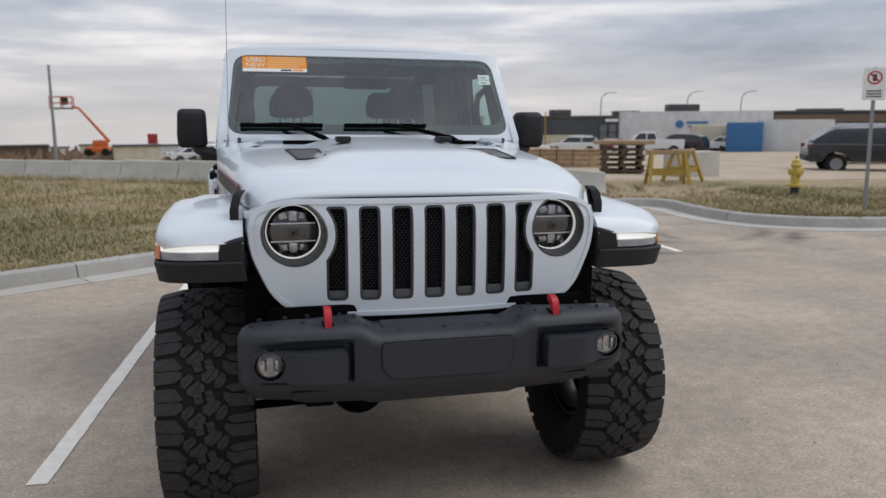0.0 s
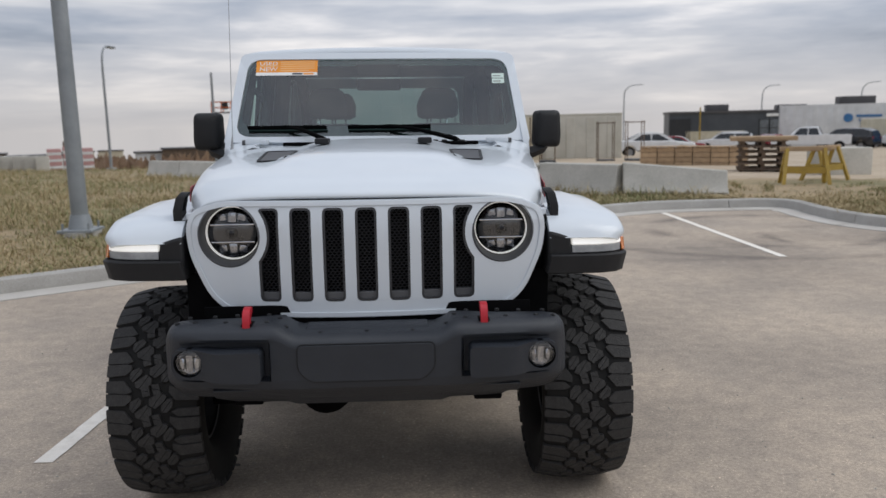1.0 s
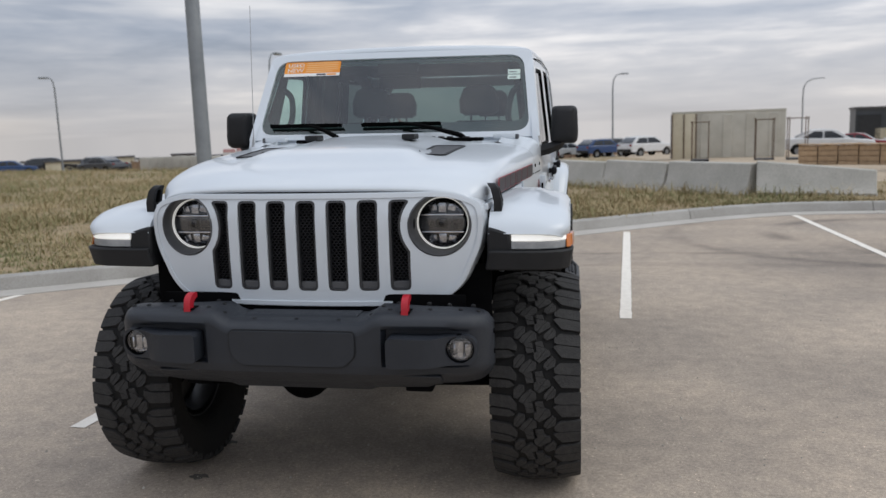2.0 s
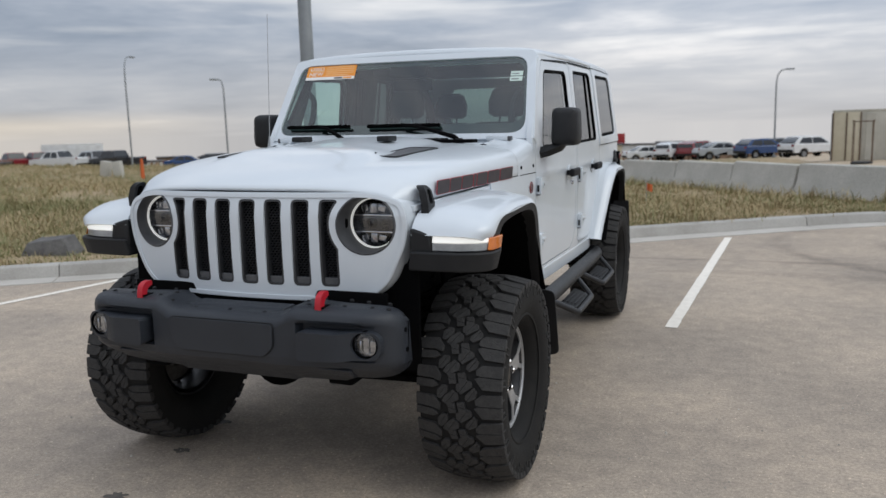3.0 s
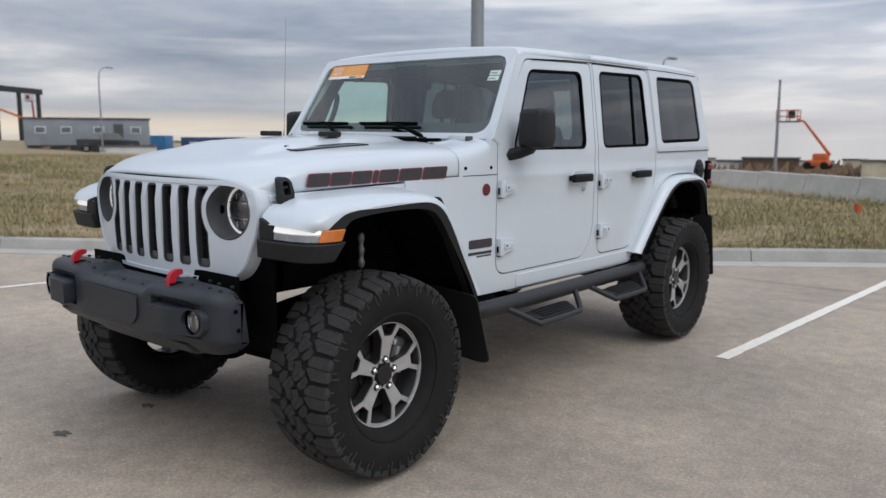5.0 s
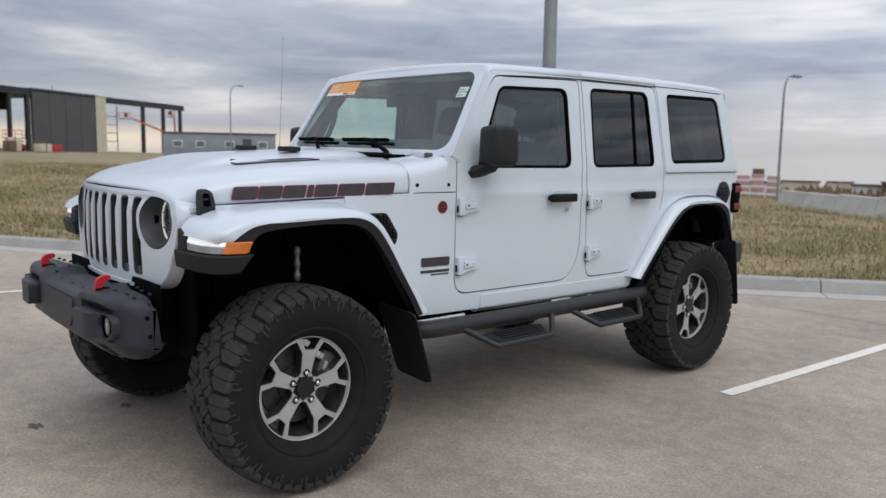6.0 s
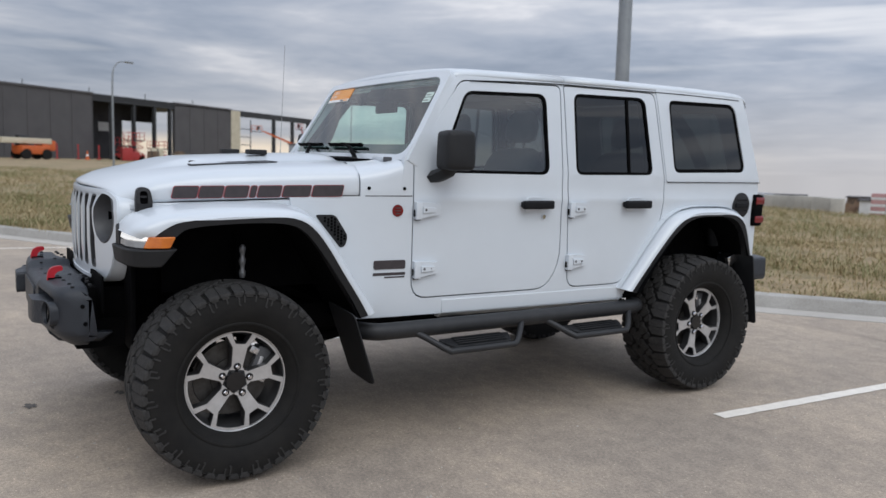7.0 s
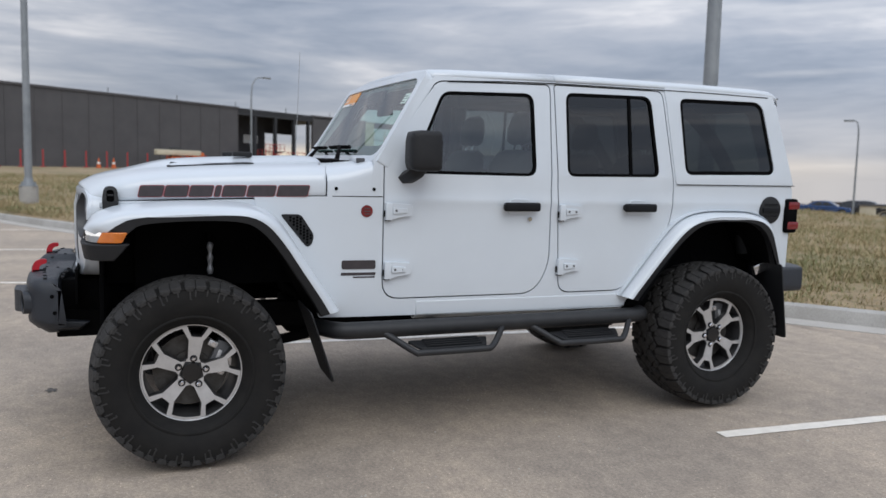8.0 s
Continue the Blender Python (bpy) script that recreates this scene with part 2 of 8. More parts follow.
def plate(outline, holes, fmap, thick, cu=(), cv=()):
    """A sheet with holes: outline in (u, v), laid into space by fmap(u, v, depth), thick metres deep."""
    bm = bmesh.new()
    edges = []
    for loop in (outline, *holes):
        vs = [bm.verts.new((p[0], p[1], 0)) for p in loop]
        for i in range(len(vs)):
            edges.append(bm.edges.new((vs[i - 1], vs[i])))
    bmesh.ops.triangle_fill(bm, edges=edges, use_beauty=True, use_dissolve=False)
    for c in cu:
        bmesh.ops.bisect_plane(bm, geom=bm.verts[:] + bm.edges[:] + bm.faces[:], plane_co=(c, 0, 0), plane_no=(1, 0, 0))
    for c in cv:
        bmesh.ops.bisect_plane(bm, geom=bm.verts[:] + bm.edges[:] + bm.faces[:], plane_co=(0, c, 0), plane_no=(0, 1, 0))
    bm.verts.index_update()
    flat = [v.co.copy() for v in bm.verts]
    faces = [[v.index for v in f.verts] for f in bm.faces]
    rim = [[v.index for v in e.verts] for e in bm.edges if len(e.link_faces) == 1]
    bm.free()
    res = bmesh.new()
    a = [res.verts.new(fmap(p.x, p.y, 0.0)) for p in flat]
    if thick:
        b = [res.verts.new(fmap(p.x, p.y, -thick)) for p in flat]
    for f in faces:
        res.faces.new([a[i] for i in f])
        if thick:
            res.faces.new([b[i] for i in reversed(f)])
    if thick:
        for i, j in rim:
            res.faces.new((a[i], a[j], b[j], b[i]))
    return res


def add_box(bm, c, s, m=None, r=0.0, seg=2):
    """A box, optionally with rounded edges, added to bm."""
    g = bmesh.ops.create_cube(bm, size=1.0)
    vs = g["verts"]
    for v in vs:
        v.co = Vector((v.co.x * s[0], v.co.y * s[1], v.co.z * s[2]))
    if r:
        es = list({e for v in vs for e in v.link_edges})
        res = bmesh.ops.bevel(bm, geom=es, offset=r, segments=seg, affect="EDGES", profile=0.6)
        vs = list({v for v in res["verts"]} | {v for v in vs if v.is_valid})
    for v in vs:
        co = m @ v.co if m is not None else v.co
        v.co = Vector(co) + Vector(c)
    return vs


def box(c, s, m=None, r=0.0, seg=2):
    bm = bmesh.new()
    add_box(bm, c, s, m, r, seg)
    return bm


def add_tube(bm, pts, r, seg=10, caps=True):
    """A round bar along points; r one radius or one each."""
    pts = [Vector(p) for p in pts]
    rings, ref = [], None
    for i, p in enumerate(pts):
        d = (pts[min(i + 1, len(pts) - 1)] - pts[max(i - 1, 0)]).normalized()
        if ref is None:
            ref = d.orthogonal().normalized()
        ref = (ref - d * ref.dot(d)).normalized()
        side = d.cross(ref)
        rr = r[i] if isinstance(r, (list, tuple)) else r
        rings.append([bm.verts.new(p + (ref * math.cos(2 * math.pi * k / seg) + side * math.sin(2 * math.pi * k / seg)) * rr) for k in range(seg)])
    for a, b in zip(rings, rings[1:]):
        for k in range(seg):
            bm.faces.new((a[k - 1], a[k], b[k], b[k - 1]))
    if caps:
        bm.faces.new(rings[0])
        bm.faces.new(reversed(rings[-1]))
    return bm


def tube(pts, r, seg=10):
    return add_tube(bmesh.new(), pts, r, seg)


def curve_pts(pts, n=6):
    """Points along a smooth line through pts."""
    pts = [Vector(p) for p in pts]
    out = []
    for i in range(len(pts) - 1):
        p0, p1, p2, p3 = pts[max(i - 1, 0)], pts[i], pts[i + 1], pts[min(i + 2, len(pts) - 1)]
        for j in range(n):
            t = j / n
            out.append(0.5 * ((2 * p1) + (p2 - p0) * t + (2 * p0 - 5 * p1 + 4 * p2 - p3) * t * t + (3 * p1 - p0 - 3 * p2 + p3) * t ** 3))
    out.append(pts[-1])
    return out


def loft(rings, closed=True, caps=True, bm=None):
    """Skin over rings of points; each ring closed or open."""
    bm = bm or bmesh.new()
    vr = [[bm.verts.new(p) for p in ring] for ring in rings]
    n = len(rings[0])
    for a, b in zip(vr, vr[1:]):
        for k in range(0 if closed else 1, n):
            bm.faces.new((a[k - 1], a[k], b[k], b[k - 1]))
    if caps and closed:
        bm.faces.new(vr[0])
        bm.faces.new(reversed(vr[-1]))
    return bm


def lathe(profile, seg=48, axis="x", bm=None, closed=False):
    """Turn (radius, along) pairs about an axis through the origin."""
    bm = bm or bmesh.new()
    rings = []
    for r, a in profile:
        ring = []
        for k in range(seg):
            c, s = math.cos(2 * math.pi * k / seg) * r, math.sin(2 * math.pi * k / seg) * r
            ring.append(bm.verts.new((a, c, s) if axis == "x" else (c, a, s) if axis == "y" else (c, s, a)))
        rings.append(ring)
    pairs = list(zip(rings, rings[1:])) + ([(rings[-1], rings[0])] if closed else [])
    for p, q in pairs:
        for k in range(seg):
            bm.faces.new((p[k - 1], p[k], q[k], q[k - 1]))
    return bm


def disc(c, r, depth, axis="x", seg=24, bm=None):
    """A round stud: axis x, y or z, from c outwards by depth."""
    bm = bm or bmesh.new()
    d = {"x": Vector((1, 0, 0)), "y": Vector((0, 1, 0)), "z": Vector((0, 0, 1))}[axis]
    add_tube(bm, [Vector(c), Vector(c) + d * depth * 0.8, Vector(c) + d * depth], [r, r, r * 0.88], seg)
    return bm


def moved(bm, m):
    bmesh.ops.transform(bm, matrix=m, verts=bm.verts[:])
    return bm


def step(a, b, v):
    t = min(1, max(0, (v - a) / (b - a)))
    return t * t * (3 - 2 * t)


def lerp_table(tab, v):
    if v <= tab[0][0]:
        return tab[0][1]
    for (a, p), (b, q) in zip(tab, tab[1:]):
        if v <= b:
            return p + (q - p) * (v - a) / (b - a)
    return tab[-1][1]


# ---- ground, kerb and markings ----
KERB = [(-60, -22), (-45, -15.6), (-30, -9.2), (-16.8, -3.0), (-13.1, -1.15), (-8.4, 1.25), (-5.1, 3.25), (-1.7, 5.5), (1.21, 7.62), (3.0, 8.85), (4.0, 9.33), (4.7, 9.45),
        (5.5, 9.45), (6.1, 9.40), (6.35, 9.1), (6.28, 8.3), (6.27, 7.5), (6.46, 6.8), (6.85, 6.36), (7.35, 6.07), (8.0, 5.88), (10, 5.62), (14, 5.5), (30, 5.4), (60, 5.4)]
KERBLINE = curve_pts([(x, y, 0) for x, y in KERB], 5)


def land(x, y):
    """Height of the field beyond the kerb."""
    fall = 0.029 - 0.020 * step(-25, 25, x)
    far = (1 - step(-106, -90, x)) * step(-260, -170, x) * (1 - step(66, 100, y))
    rise = 0.012 * min(130.0, max(0.0, -x - 9)) * (1 - step(28, 55, y) * (1 - far)) - (fall * max(0.0, y - 35) + 0.021 * max(0.0, y - 10.5)) * (1 - 0.7 * far) - 0.018 * min(12.0, max(0.0, x - 9))
    near = min(abs(x) + abs(y), 60) / 60
    return 0.135 + rise + 0.05 * near * noise.noise((x * 0.12, y * 0.12, 3)) + 0.02 * noise.noise((x * 0.9, y * 0.9, 7))


def ground_mat():
    m = mat("worn_asphalt", (0.372, 0.312, 0.254), (0.432, 0.366, 0.300), 0.30, 0.86, bump=0.7, bscale=210, fine=0.55)
    nt = m.node_tree
    b = nt.nodes["Principled BSDF"]
    col = b.inputs["Base Color"].links[0].from_socket
    tcn = nt.nodes.new("ShaderNodeTexCoord")
    # sandy and dark patches of a metre or so, and pale chips of stone
    n = nt.nodes.new("ShaderNodeTexNoise")
    n.inputs["Scale"].default_value, n.inputs["Detail"].default_value, n.inputs["Distortion"].default_value = 0.7, 10, 0.25
    r = nt.nodes.new("ShaderNodeValToRGB")
    r.color_ramp.elements[0].position, r.color_ramp.elements[1].position = 0.36, 0.62
    r.color_ramp.elements[0].color, r.color_ramp.elements[1].color = (0.84, 0.845, 0.855, 1), (1.10, 1.085, 1.06, 1)
    v = nt.nodes.new("ShaderNodeTexVoronoi")
    v.inputs["Scale"].default_value = 42
    r2 = nt.nodes.new("ShaderNodeValToRGB")
    r2.color_ramp.elements[0].position, r2.color_ramp.elements[1].position = 0.08, 0.19
    r2.color_ramp.elements[0].color, r2.color_ramp.elements[1].color = (1.9, 1.87, 1.80, 1), (1, 1, 1, 1)
    big = nt.nodes.new("ShaderNodeTexNoise")
    big.inputs["Scale"].default_value = 14
    gate = nt.nodes.new("ShaderNodeMath")
    gate.operation = "GREATER_THAN"
    gate.inputs[1].default_value = 0.53
    nt.links.new(tcn.outputs["Object"], n.inputs["Vector"])
    nt.links.new(tcn.outputs["Object"], v.inputs["Vector"])
    nt.links.new(tcn.outputs["Object"], big.inputs["Vector"])
    nt.links.new(n.outputs[0], r.inputs[0])
    nt.links.new(v.outputs["Distance"], r2.inputs[0])
    nt.links.new(big.outputs[0], gate.inputs[0])
    m1 = nt.nodes.new("ShaderNodeMix")
    m1.data_type, m1.blend_type = "RGBA", "MULTIPLY"
    m1.inputs[0].default_value = 1
    nt.links.new(col, m1.inputs[6])
    nt.links.new(r.outputs[0], m1.inputs[7])
    # long faint streaks along the driving lane
    mp = nt.nodes.new("ShaderNodeMapping")
    mp.inputs["Rotation"].default_value, mp.inputs["Scale"].default_value = (0, 0, radians(-28)), (0.22, 2.6, 1)
    sn = nt.nodes.new("ShaderNodeTexNoise")
    sn.inputs["Scale"].default_value, sn.inputs["Detail"].default_value, sn.inputs["Roughness"].default_value = 1.1, 8, 0.65
    sr = nt.nodes.new("ShaderNodeValToRGB")
    sr.color_ramp.elements[0].position, sr.color_ramp.elements[1].position = 0.36, 0.64
    sr.color_ramp.elements[0].color, sr.color_ramp.elements[1].color = (0.955, 0.955, 0.957, 1), (1.035, 1.032, 1.028, 1)
    nt.links.new(tcn.outputs["Object"], mp.inputs["Vector"])
    nt.links.new(mp.outputs[0], sn.inputs["Vector"])
    nt.links.new(sn.outputs[0], sr.inputs[0])
    ms = nt.nodes.new("ShaderNodeMix")
    ms.data_type, ms.blend_type = "RGBA", "MULTIPLY"
    ms.inputs[0].default_value = 1
    nt.links.new(m1.outputs[2], ms.inputs[6])
    nt.links.new(sr.outputs[0], ms.inputs[7])
    m1 = ms
    # coarse grit of the aggregate
    gn = nt.nodes.new("ShaderNodeTexNoise")
    gn.inputs["Scale"].default_value, gn.inputs["Detail"].default_value, gn.inputs["Roughness"].default_value = 58, 8, 0.74
    gr = nt.nodes.new("ShaderNodeValToRGB")
    gr.color_ramp.elements[0].position, gr.color_ramp.elements[1].position = 0.34, 0.68
    gr.color_ramp.elements[0].color, gr.color_ramp.elements[1].color = (0.67, 0.67, 0.675, 1), (1.28, 1.265, 1.245, 1)
    nt.links.new(tcn.outputs["Object"], gn.inputs["Vector"])
    nt.links.new(gn.outputs[0], gr.inputs[0])
    mg = nt.nodes.new("ShaderNodeMix")
    mg.data_type, mg.blend_type = "RGBA", "MULTIPLY"
    mg.inputs[0].default_value = 1
    nt.links.new(m1.outputs[2], mg.inputs[6])
    nt.links.new(gr.outputs[0], mg.inputs[7])
    m1 = mg
    # blotches the size of a hand
    hn = nt.nodes.new("ShaderNodeTexNoise")
    hn.inputs["Scale"].default_value, hn.inputs["Detail"].default_value, hn.inputs["Roughness"].default_value = 9, 5, 0.6
    hr = nt.nodes.new("ShaderNodeValToRGB")
    hr.color_ramp.elements[0].position, hr.color_ramp.elements[1].position = 0.35, 0.72
    hr.color_ramp.elements[0].color, hr.color_ramp.elements[1].color = (0.88, 0.885, 0.895, 1), (1.16, 1.15, 1.13, 1)
    nt.links.new(tcn.outputs["Object"], hn.inputs["Vector"])
    nt.links.new(hn.outputs[0], hr.inputs[0])
    mh = nt.nodes.new("ShaderNodeMix")
    mh.data_type, mh.blend_type = "RGBA", "MULTIPLY"
    mh.inputs[0].default_value = 1
    nt.links.new(m1.outputs[2], mh.inputs[6])
    nt.links.new(hr.outputs[0], mh.inputs[7])
    m1 = mh
    m2 = nt.nodes.new("ShaderNodeMix")
    m2.data_type, m2.blend_type = "RGBA", "MULTIPLY"
    nt.links.new(gate.outputs[0], m2.inputs[0])
    nt.links.new(m1.outputs[2], m2.inputs[6])
    nt.links.new(r2.outputs[0], m2.inputs[7])
    col = m2.outputs[2]

    def calc(op, p, q=None):
        nd = nt.nodes.new("ShaderNodeMath")
        nd.operation = op
        for i, val in enumerate((p, q)):
            if isinstance(val, (int, float)):
                nd.inputs[i].default_value = val
            elif val is not None:
                nt.links.new(val, nd.inputs[i])
        return nd.outputs[0]

    # soft curved marks of turning tyres, and last a broad darker patch: (centre x, y, radius, half width, depth)
    wob = nt.nodes.new("ShaderNodeTexNoise")
    wob.inputs["Scale"].default_value, wob.inputs["Detail"].default_value = 0.9, 4
    nt.links.new(tcn.outputs["Object"], wob.inputs["Vector"])
    sp = nt.nodes.new("ShaderNodeSeparateXYZ")
    nt.links.new(tcn.outputs["Object"], sp.inputs[0])
    for cx, cy, rad, half, deep in ((5.0, 7.0, 1.55, 0.20, 0.30), (4.6, 7.1, 2.35, 0.17, 0.22), (5.6, 6.2, 0.95, 0.16, 0.26), (1.2, -54.3, 60.0, 0.10, 0.30), (1.0, -24.6, 29.6, 0.16, 0.12), (5.2, 6.2, 0.5, 3.0, 0.12)):
        dx, dy = calc("SUBTRACT", sp.outputs[0], cx), calc("SUBTRACT", sp.outputs[1], cy)
        dist_ = calc("SQRT", calc("ADD", calc("MULTIPLY", dx, dx), calc("MULTIPLY", dy, dy)))
        off = calc("ABSOLUTE", calc("SUBTRACT", calc("ADD", dist_, calc("MULTIPLY", wob.outputs[0], 0.35)), rad + 0.17))
        band = calc("MAXIMUM", calc("SUBTRACT", 1.0, calc("DIVIDE", off, half)), 0.0)
        patch = calc("MAXIMUM", calc("MINIMUM", calc("MULTIPLY", calc("SUBTRACT", wob.outputs[0], 0.42), 5.0), 1.0), 0.0)
        mk = nt.nodes.new("ShaderNodeMix")
        mk.data_type, mk.blend_type = "RGBA", "MULTIPLY"
        nt.links.new(calc("MULTIPLY", band, patch), mk.inputs[0])
        nt.links.new(col, mk.inputs[6])
        mk.inputs[7].default_value = (1 - deep * 1.6, 1 - deep * 1.6, 1 - deep * 1.55, 1)
        col = mk.outputs[2]
    nt.links.new(col, b.inputs["Base Color"])
    return m


ASPHALT = ground_mat()
CONCRETE = mat("pale_concrete", (0.33, 0.315, 0.29), (0.41, 0.395, 0.37), 2.2, 0.85, bump=0.4, bscale=90, fine=0.35, vary=0.06)
GUTTER = mat("gutter_concrete", (0.40, 0.375, 0.34), (0.48, 0.455, 0.42), 1.6, 0.85, bump=0.3, bscale=90, fine=0.3, vary=0.05)
LINEPAINT = mat("worn_white_line_paint", (0.86, 0.81, 0.73), (0.76, 0.71, 0.635), 14, 0.75, bump=0.4, bscale=160, fine=0.35)


def field_mat():
    """Dry grass, green weeds, bare dirt and, over by the yard, gravel."""
    m = mat("dry_grass_and_dirt", (0.255, 0.190, 0.108), (0.36, 0.270, 0.160), 1.3, 0.95, bump=0.9, bscale=40, fine=0.7)
    nt = m.node_tree
    b = nt.nodes["Principled BSDF"]
    col = b.inputs["Base Color"].links[0].from_socket
    tcn = nt.nodes.new("ShaderNodeTexCoord")

    def blend(col, colour, scale, lo, hi, detail=5):
        n = nt.nodes.new("ShaderNodeTexNoise")
        n.inputs["Scale"].default_value, n.inputs["Detail"].default_value = scale, detail
        r = nt.nodes.new("ShaderNodeMapRange")
        r.inputs[1].default_value, r.inputs[2].default_value = lo, hi
        nt.links.new(tcn.outputs["Object"], n.inputs["Vector"])
        nt.links.new(n.outputs[0], r.inputs[0])
        x = nt.nodes.new("ShaderNodeMix")
        x.data_type = "RGBA"
        nt.links.new(r.outputs[0], x.inputs[0])
        nt.links.new(col, x.inputs[6])
        x.inputs[7].default_value = (*colour, 1)
        return x.outputs[2]

    col = blend(col, (0.17, 0.155, 0.070), 0.34, 0.50, 0.66, 8)
    col = blend(col, (0.37, 0.280, 0.175), 0.16, 0.54, 0.68, 8)
    col = blend(col, (0.12, 0.105, 0.050), 5.0, 0.56, 0.72, 6)
    nt.links.new(col, b.inputs["Base Color"])
    return m


FIELD = field_mat()
GRAVEL = mat("tan_gravel", (0.37, 0.29, 0.205), (0.47, 0.385, 0.285), 0.6, 0.95, bump=0.8, bscale=45, fine=0.4)

outline = [(-3000, -1310)] + [(p.x, p.y) for p in KERBLINE] + [(3000, 5.4), (3000, -3000), (-3000, -3000)]
ground = tagged(part("ground", plate(outline, [], lambda x, y, d: Vector((x, y, 0)), 0.0), ASPHALT), "worn grey-brown asphalt of the parking lot", "ground", kind="structure")

# field: fans out from the kerb to the horizon
bm = bmesh.new()
rings = []
dist = [0.10, 0.35, 0.8, 1.5, 2.5, 3.8, 5.5, 7.5, 10, 13, 17, 22, 29, 38, 52, 75, 120, 220, 500, 1200, 3000]
NK = len(KERBLINE)
for i, p in enumerate(KERBLINE):
    ang = radians(lerp_table([(0, 203), (6, 180), (12, 155), (20, 138), (40, 122), (54, 112), (62, 95), (75, 55), (88, 52), (100, 48), (110, 35), (NK - 1, 0)], i))
    d = Vector((math.cos(ang), math.sin(ang), 0))
    row = []
    for s in dist:
        q = p + d * s
        row.append(Vector((q.x, q.y, land(q.x, q.y) if s > 0.2 else 0.135)))
    rings.append(row)
loft(rings, closed=False, caps=False, bm=bm)
field = tagged(part("field", bm, FIELD, angle=180), "field of dry yellow grass, weeds and bare dirt beyond the kerb", "field", kind="structure")

bm = bmesh.new()
rows = []
for i in range(30):
    row = []
    for j in range(30):
        x, y = 4.5 + i * 3.0, 13.2 + j * 3.0
        x0 = x + 2.2 * noise.noise((y * 0.3, 1, 1)) if i == 0 else x
        y0 = y + 1.2 * noise.noise((x * 0.4, 2, 2)) + max(0, 9 - x) * 0.5 if j == 0 else y
        row.append(Vector((x0, y0, land(x0, y0) + (0.05 if 0 < i < 29 and 0 < j < 29 else -0.05) + (0.04 if j > 1 else 0))))
    rows.append(row)
loft(rows, closed=False, caps=False, bm=bm)
yard = tagged(part("gravel_yard", bm, GRAVEL, angle=180), "tan gravel storage yard beside the lot", "ground", kind="structure")


def sweep(line, profile):
    """A profile of (outwards, z) carried along a ground line; outwards is to the left of travel."""
    rings = []
    for i, p in enumerate(line):
        d = (line[min(i + 1, len(line) - 1)] - line[max(i - 1, 0)])
        n = Vector((-d.y, d.x, 0)).normalized()
        rings.append([p + n * a + Vector((0, 0, z)) for a, z in profile])
    return loft(rings, closed=True, caps=True)


kerb = thing("kerb", "pale grey concrete kerb round the parking lot, with joints", "kerb", kind="structure")
gutter = thing("gutter", "pale concrete gutter strip in front of the kerb", "gutter", kind="structure")
dense = []
for a, b in zip(KERBLINE, KERBLINE[1:]):
    n = max(1, int((b - a).length / 0.5))
    dense += [a + (b - a) * (k / n) for k in range(n)]
run, start = 0.0, 0
for i in range(1, len(dense)):
    run += (dense[i] - dense[i - 1]).length
    if run > 2.9 or i == len(dense) - 1:
        seg = [p.copy() for p in dense[start:i + 1]]
        d0, d1 = (seg[1] - seg[0]).normalized(), (seg[-1] - seg[-2]).normalized()
        seg[0], seg[-1] = seg[0] + d0 * 0.006, seg[-1] - d1 * 0.006
        part("kerb_section", sweep(seg, [(0.0, 0.0), (0.025, 0.11), (0.035, 0.135), (0.06, 0.148), (0.17, 0.15), (0.185, 0.14), (0.19, 0.0)]), CONCRETE, kerb)
        part("gutter_section", sweep(seg, [(-0.30, 0.0), (-0.30, 0.008), (0.0, 0.014), (0.0, 0.0)]), GUTTER, gutter)
        run, start = 0.0, i


def stripe(a, b, w=0.088):
    """A painted line with slightly ragged edges."""
    a, b = Vector((*a, 0.004)), Vector((*b, 0.004))
    d = (b - a)
    n = Vector((-d.y, d.x, 0)).normalized()
    k = max(8, int(d.length / 0.06))
    rings = []
    for i in range(k + 1):
        p = a + d * (i / k)
        e1, e2 = (noise.noise((p.x * 9, p.y * 9, s)) * 0.006 for s in (1, 5))
        rings.append([p - n * (w / 2 + e1), p + n * (w / 2 + e2)])
    bm = bmesh.new()
    loft(rings, closed=False, caps=False, bm=bm)
    return tagged(part("painted_line", bm, LINEPAINT), "worn white painted parking stall line on asphalt", "road marking", group="stall lines", kind="structure")


for a, b in (((-1.57, 0.25), (-1.20, 5.4)), ((1.36, 2.65), (1.70, 7.45)), ((4.2, 4.90), (4.27, 9.1)), ((6.52, 6.0 + 0.95), (6.05, 9.0)), ((-5.0, -0.2), (-4.3, 3.4)), ((-9.5, -2.6), (-9.0, 0.55)), ((-13.9, -4.2), (-13.5, -1.6)), ((-5.6, -1.9), (-5.35, -0.9))):
    stripe(a, b)


# ---- the off-road vehicle: nose towards -y, front axle at y = 0, rear axle at y = 3.008 ----
CAR = thing("off_road_suv", "white four-door off-road SUV with black bumper and side steps", "car")
AXLE_R = 3.008


def side_base(y):
    return lerp_table([(-0.5, 0.66), (0.5, 0.765), (0.83, 0.79), (1.9, 0.822), (2.6, 0.832), (3.7, 0.83)], y)


def side_x(y, z):
    """Half width of the body at a place along it and a height."""
    x = side_base(y)
    x -= 0.115 * max(0.0, z - 1.37) + 0.10 * max(0.0, z - 1.80)
    x -= 0.05 * max(0.0, 0.80 - z)
    x += 0.006 * math.exp(-((z - 1.22) / 0.03) ** 2) * step(0.85, 1.0, y)
    return x


def on_side(s, out=0.0):
    return lambda y, z, d: Vector((s * (side_x(y, z) + out + d), y, z))


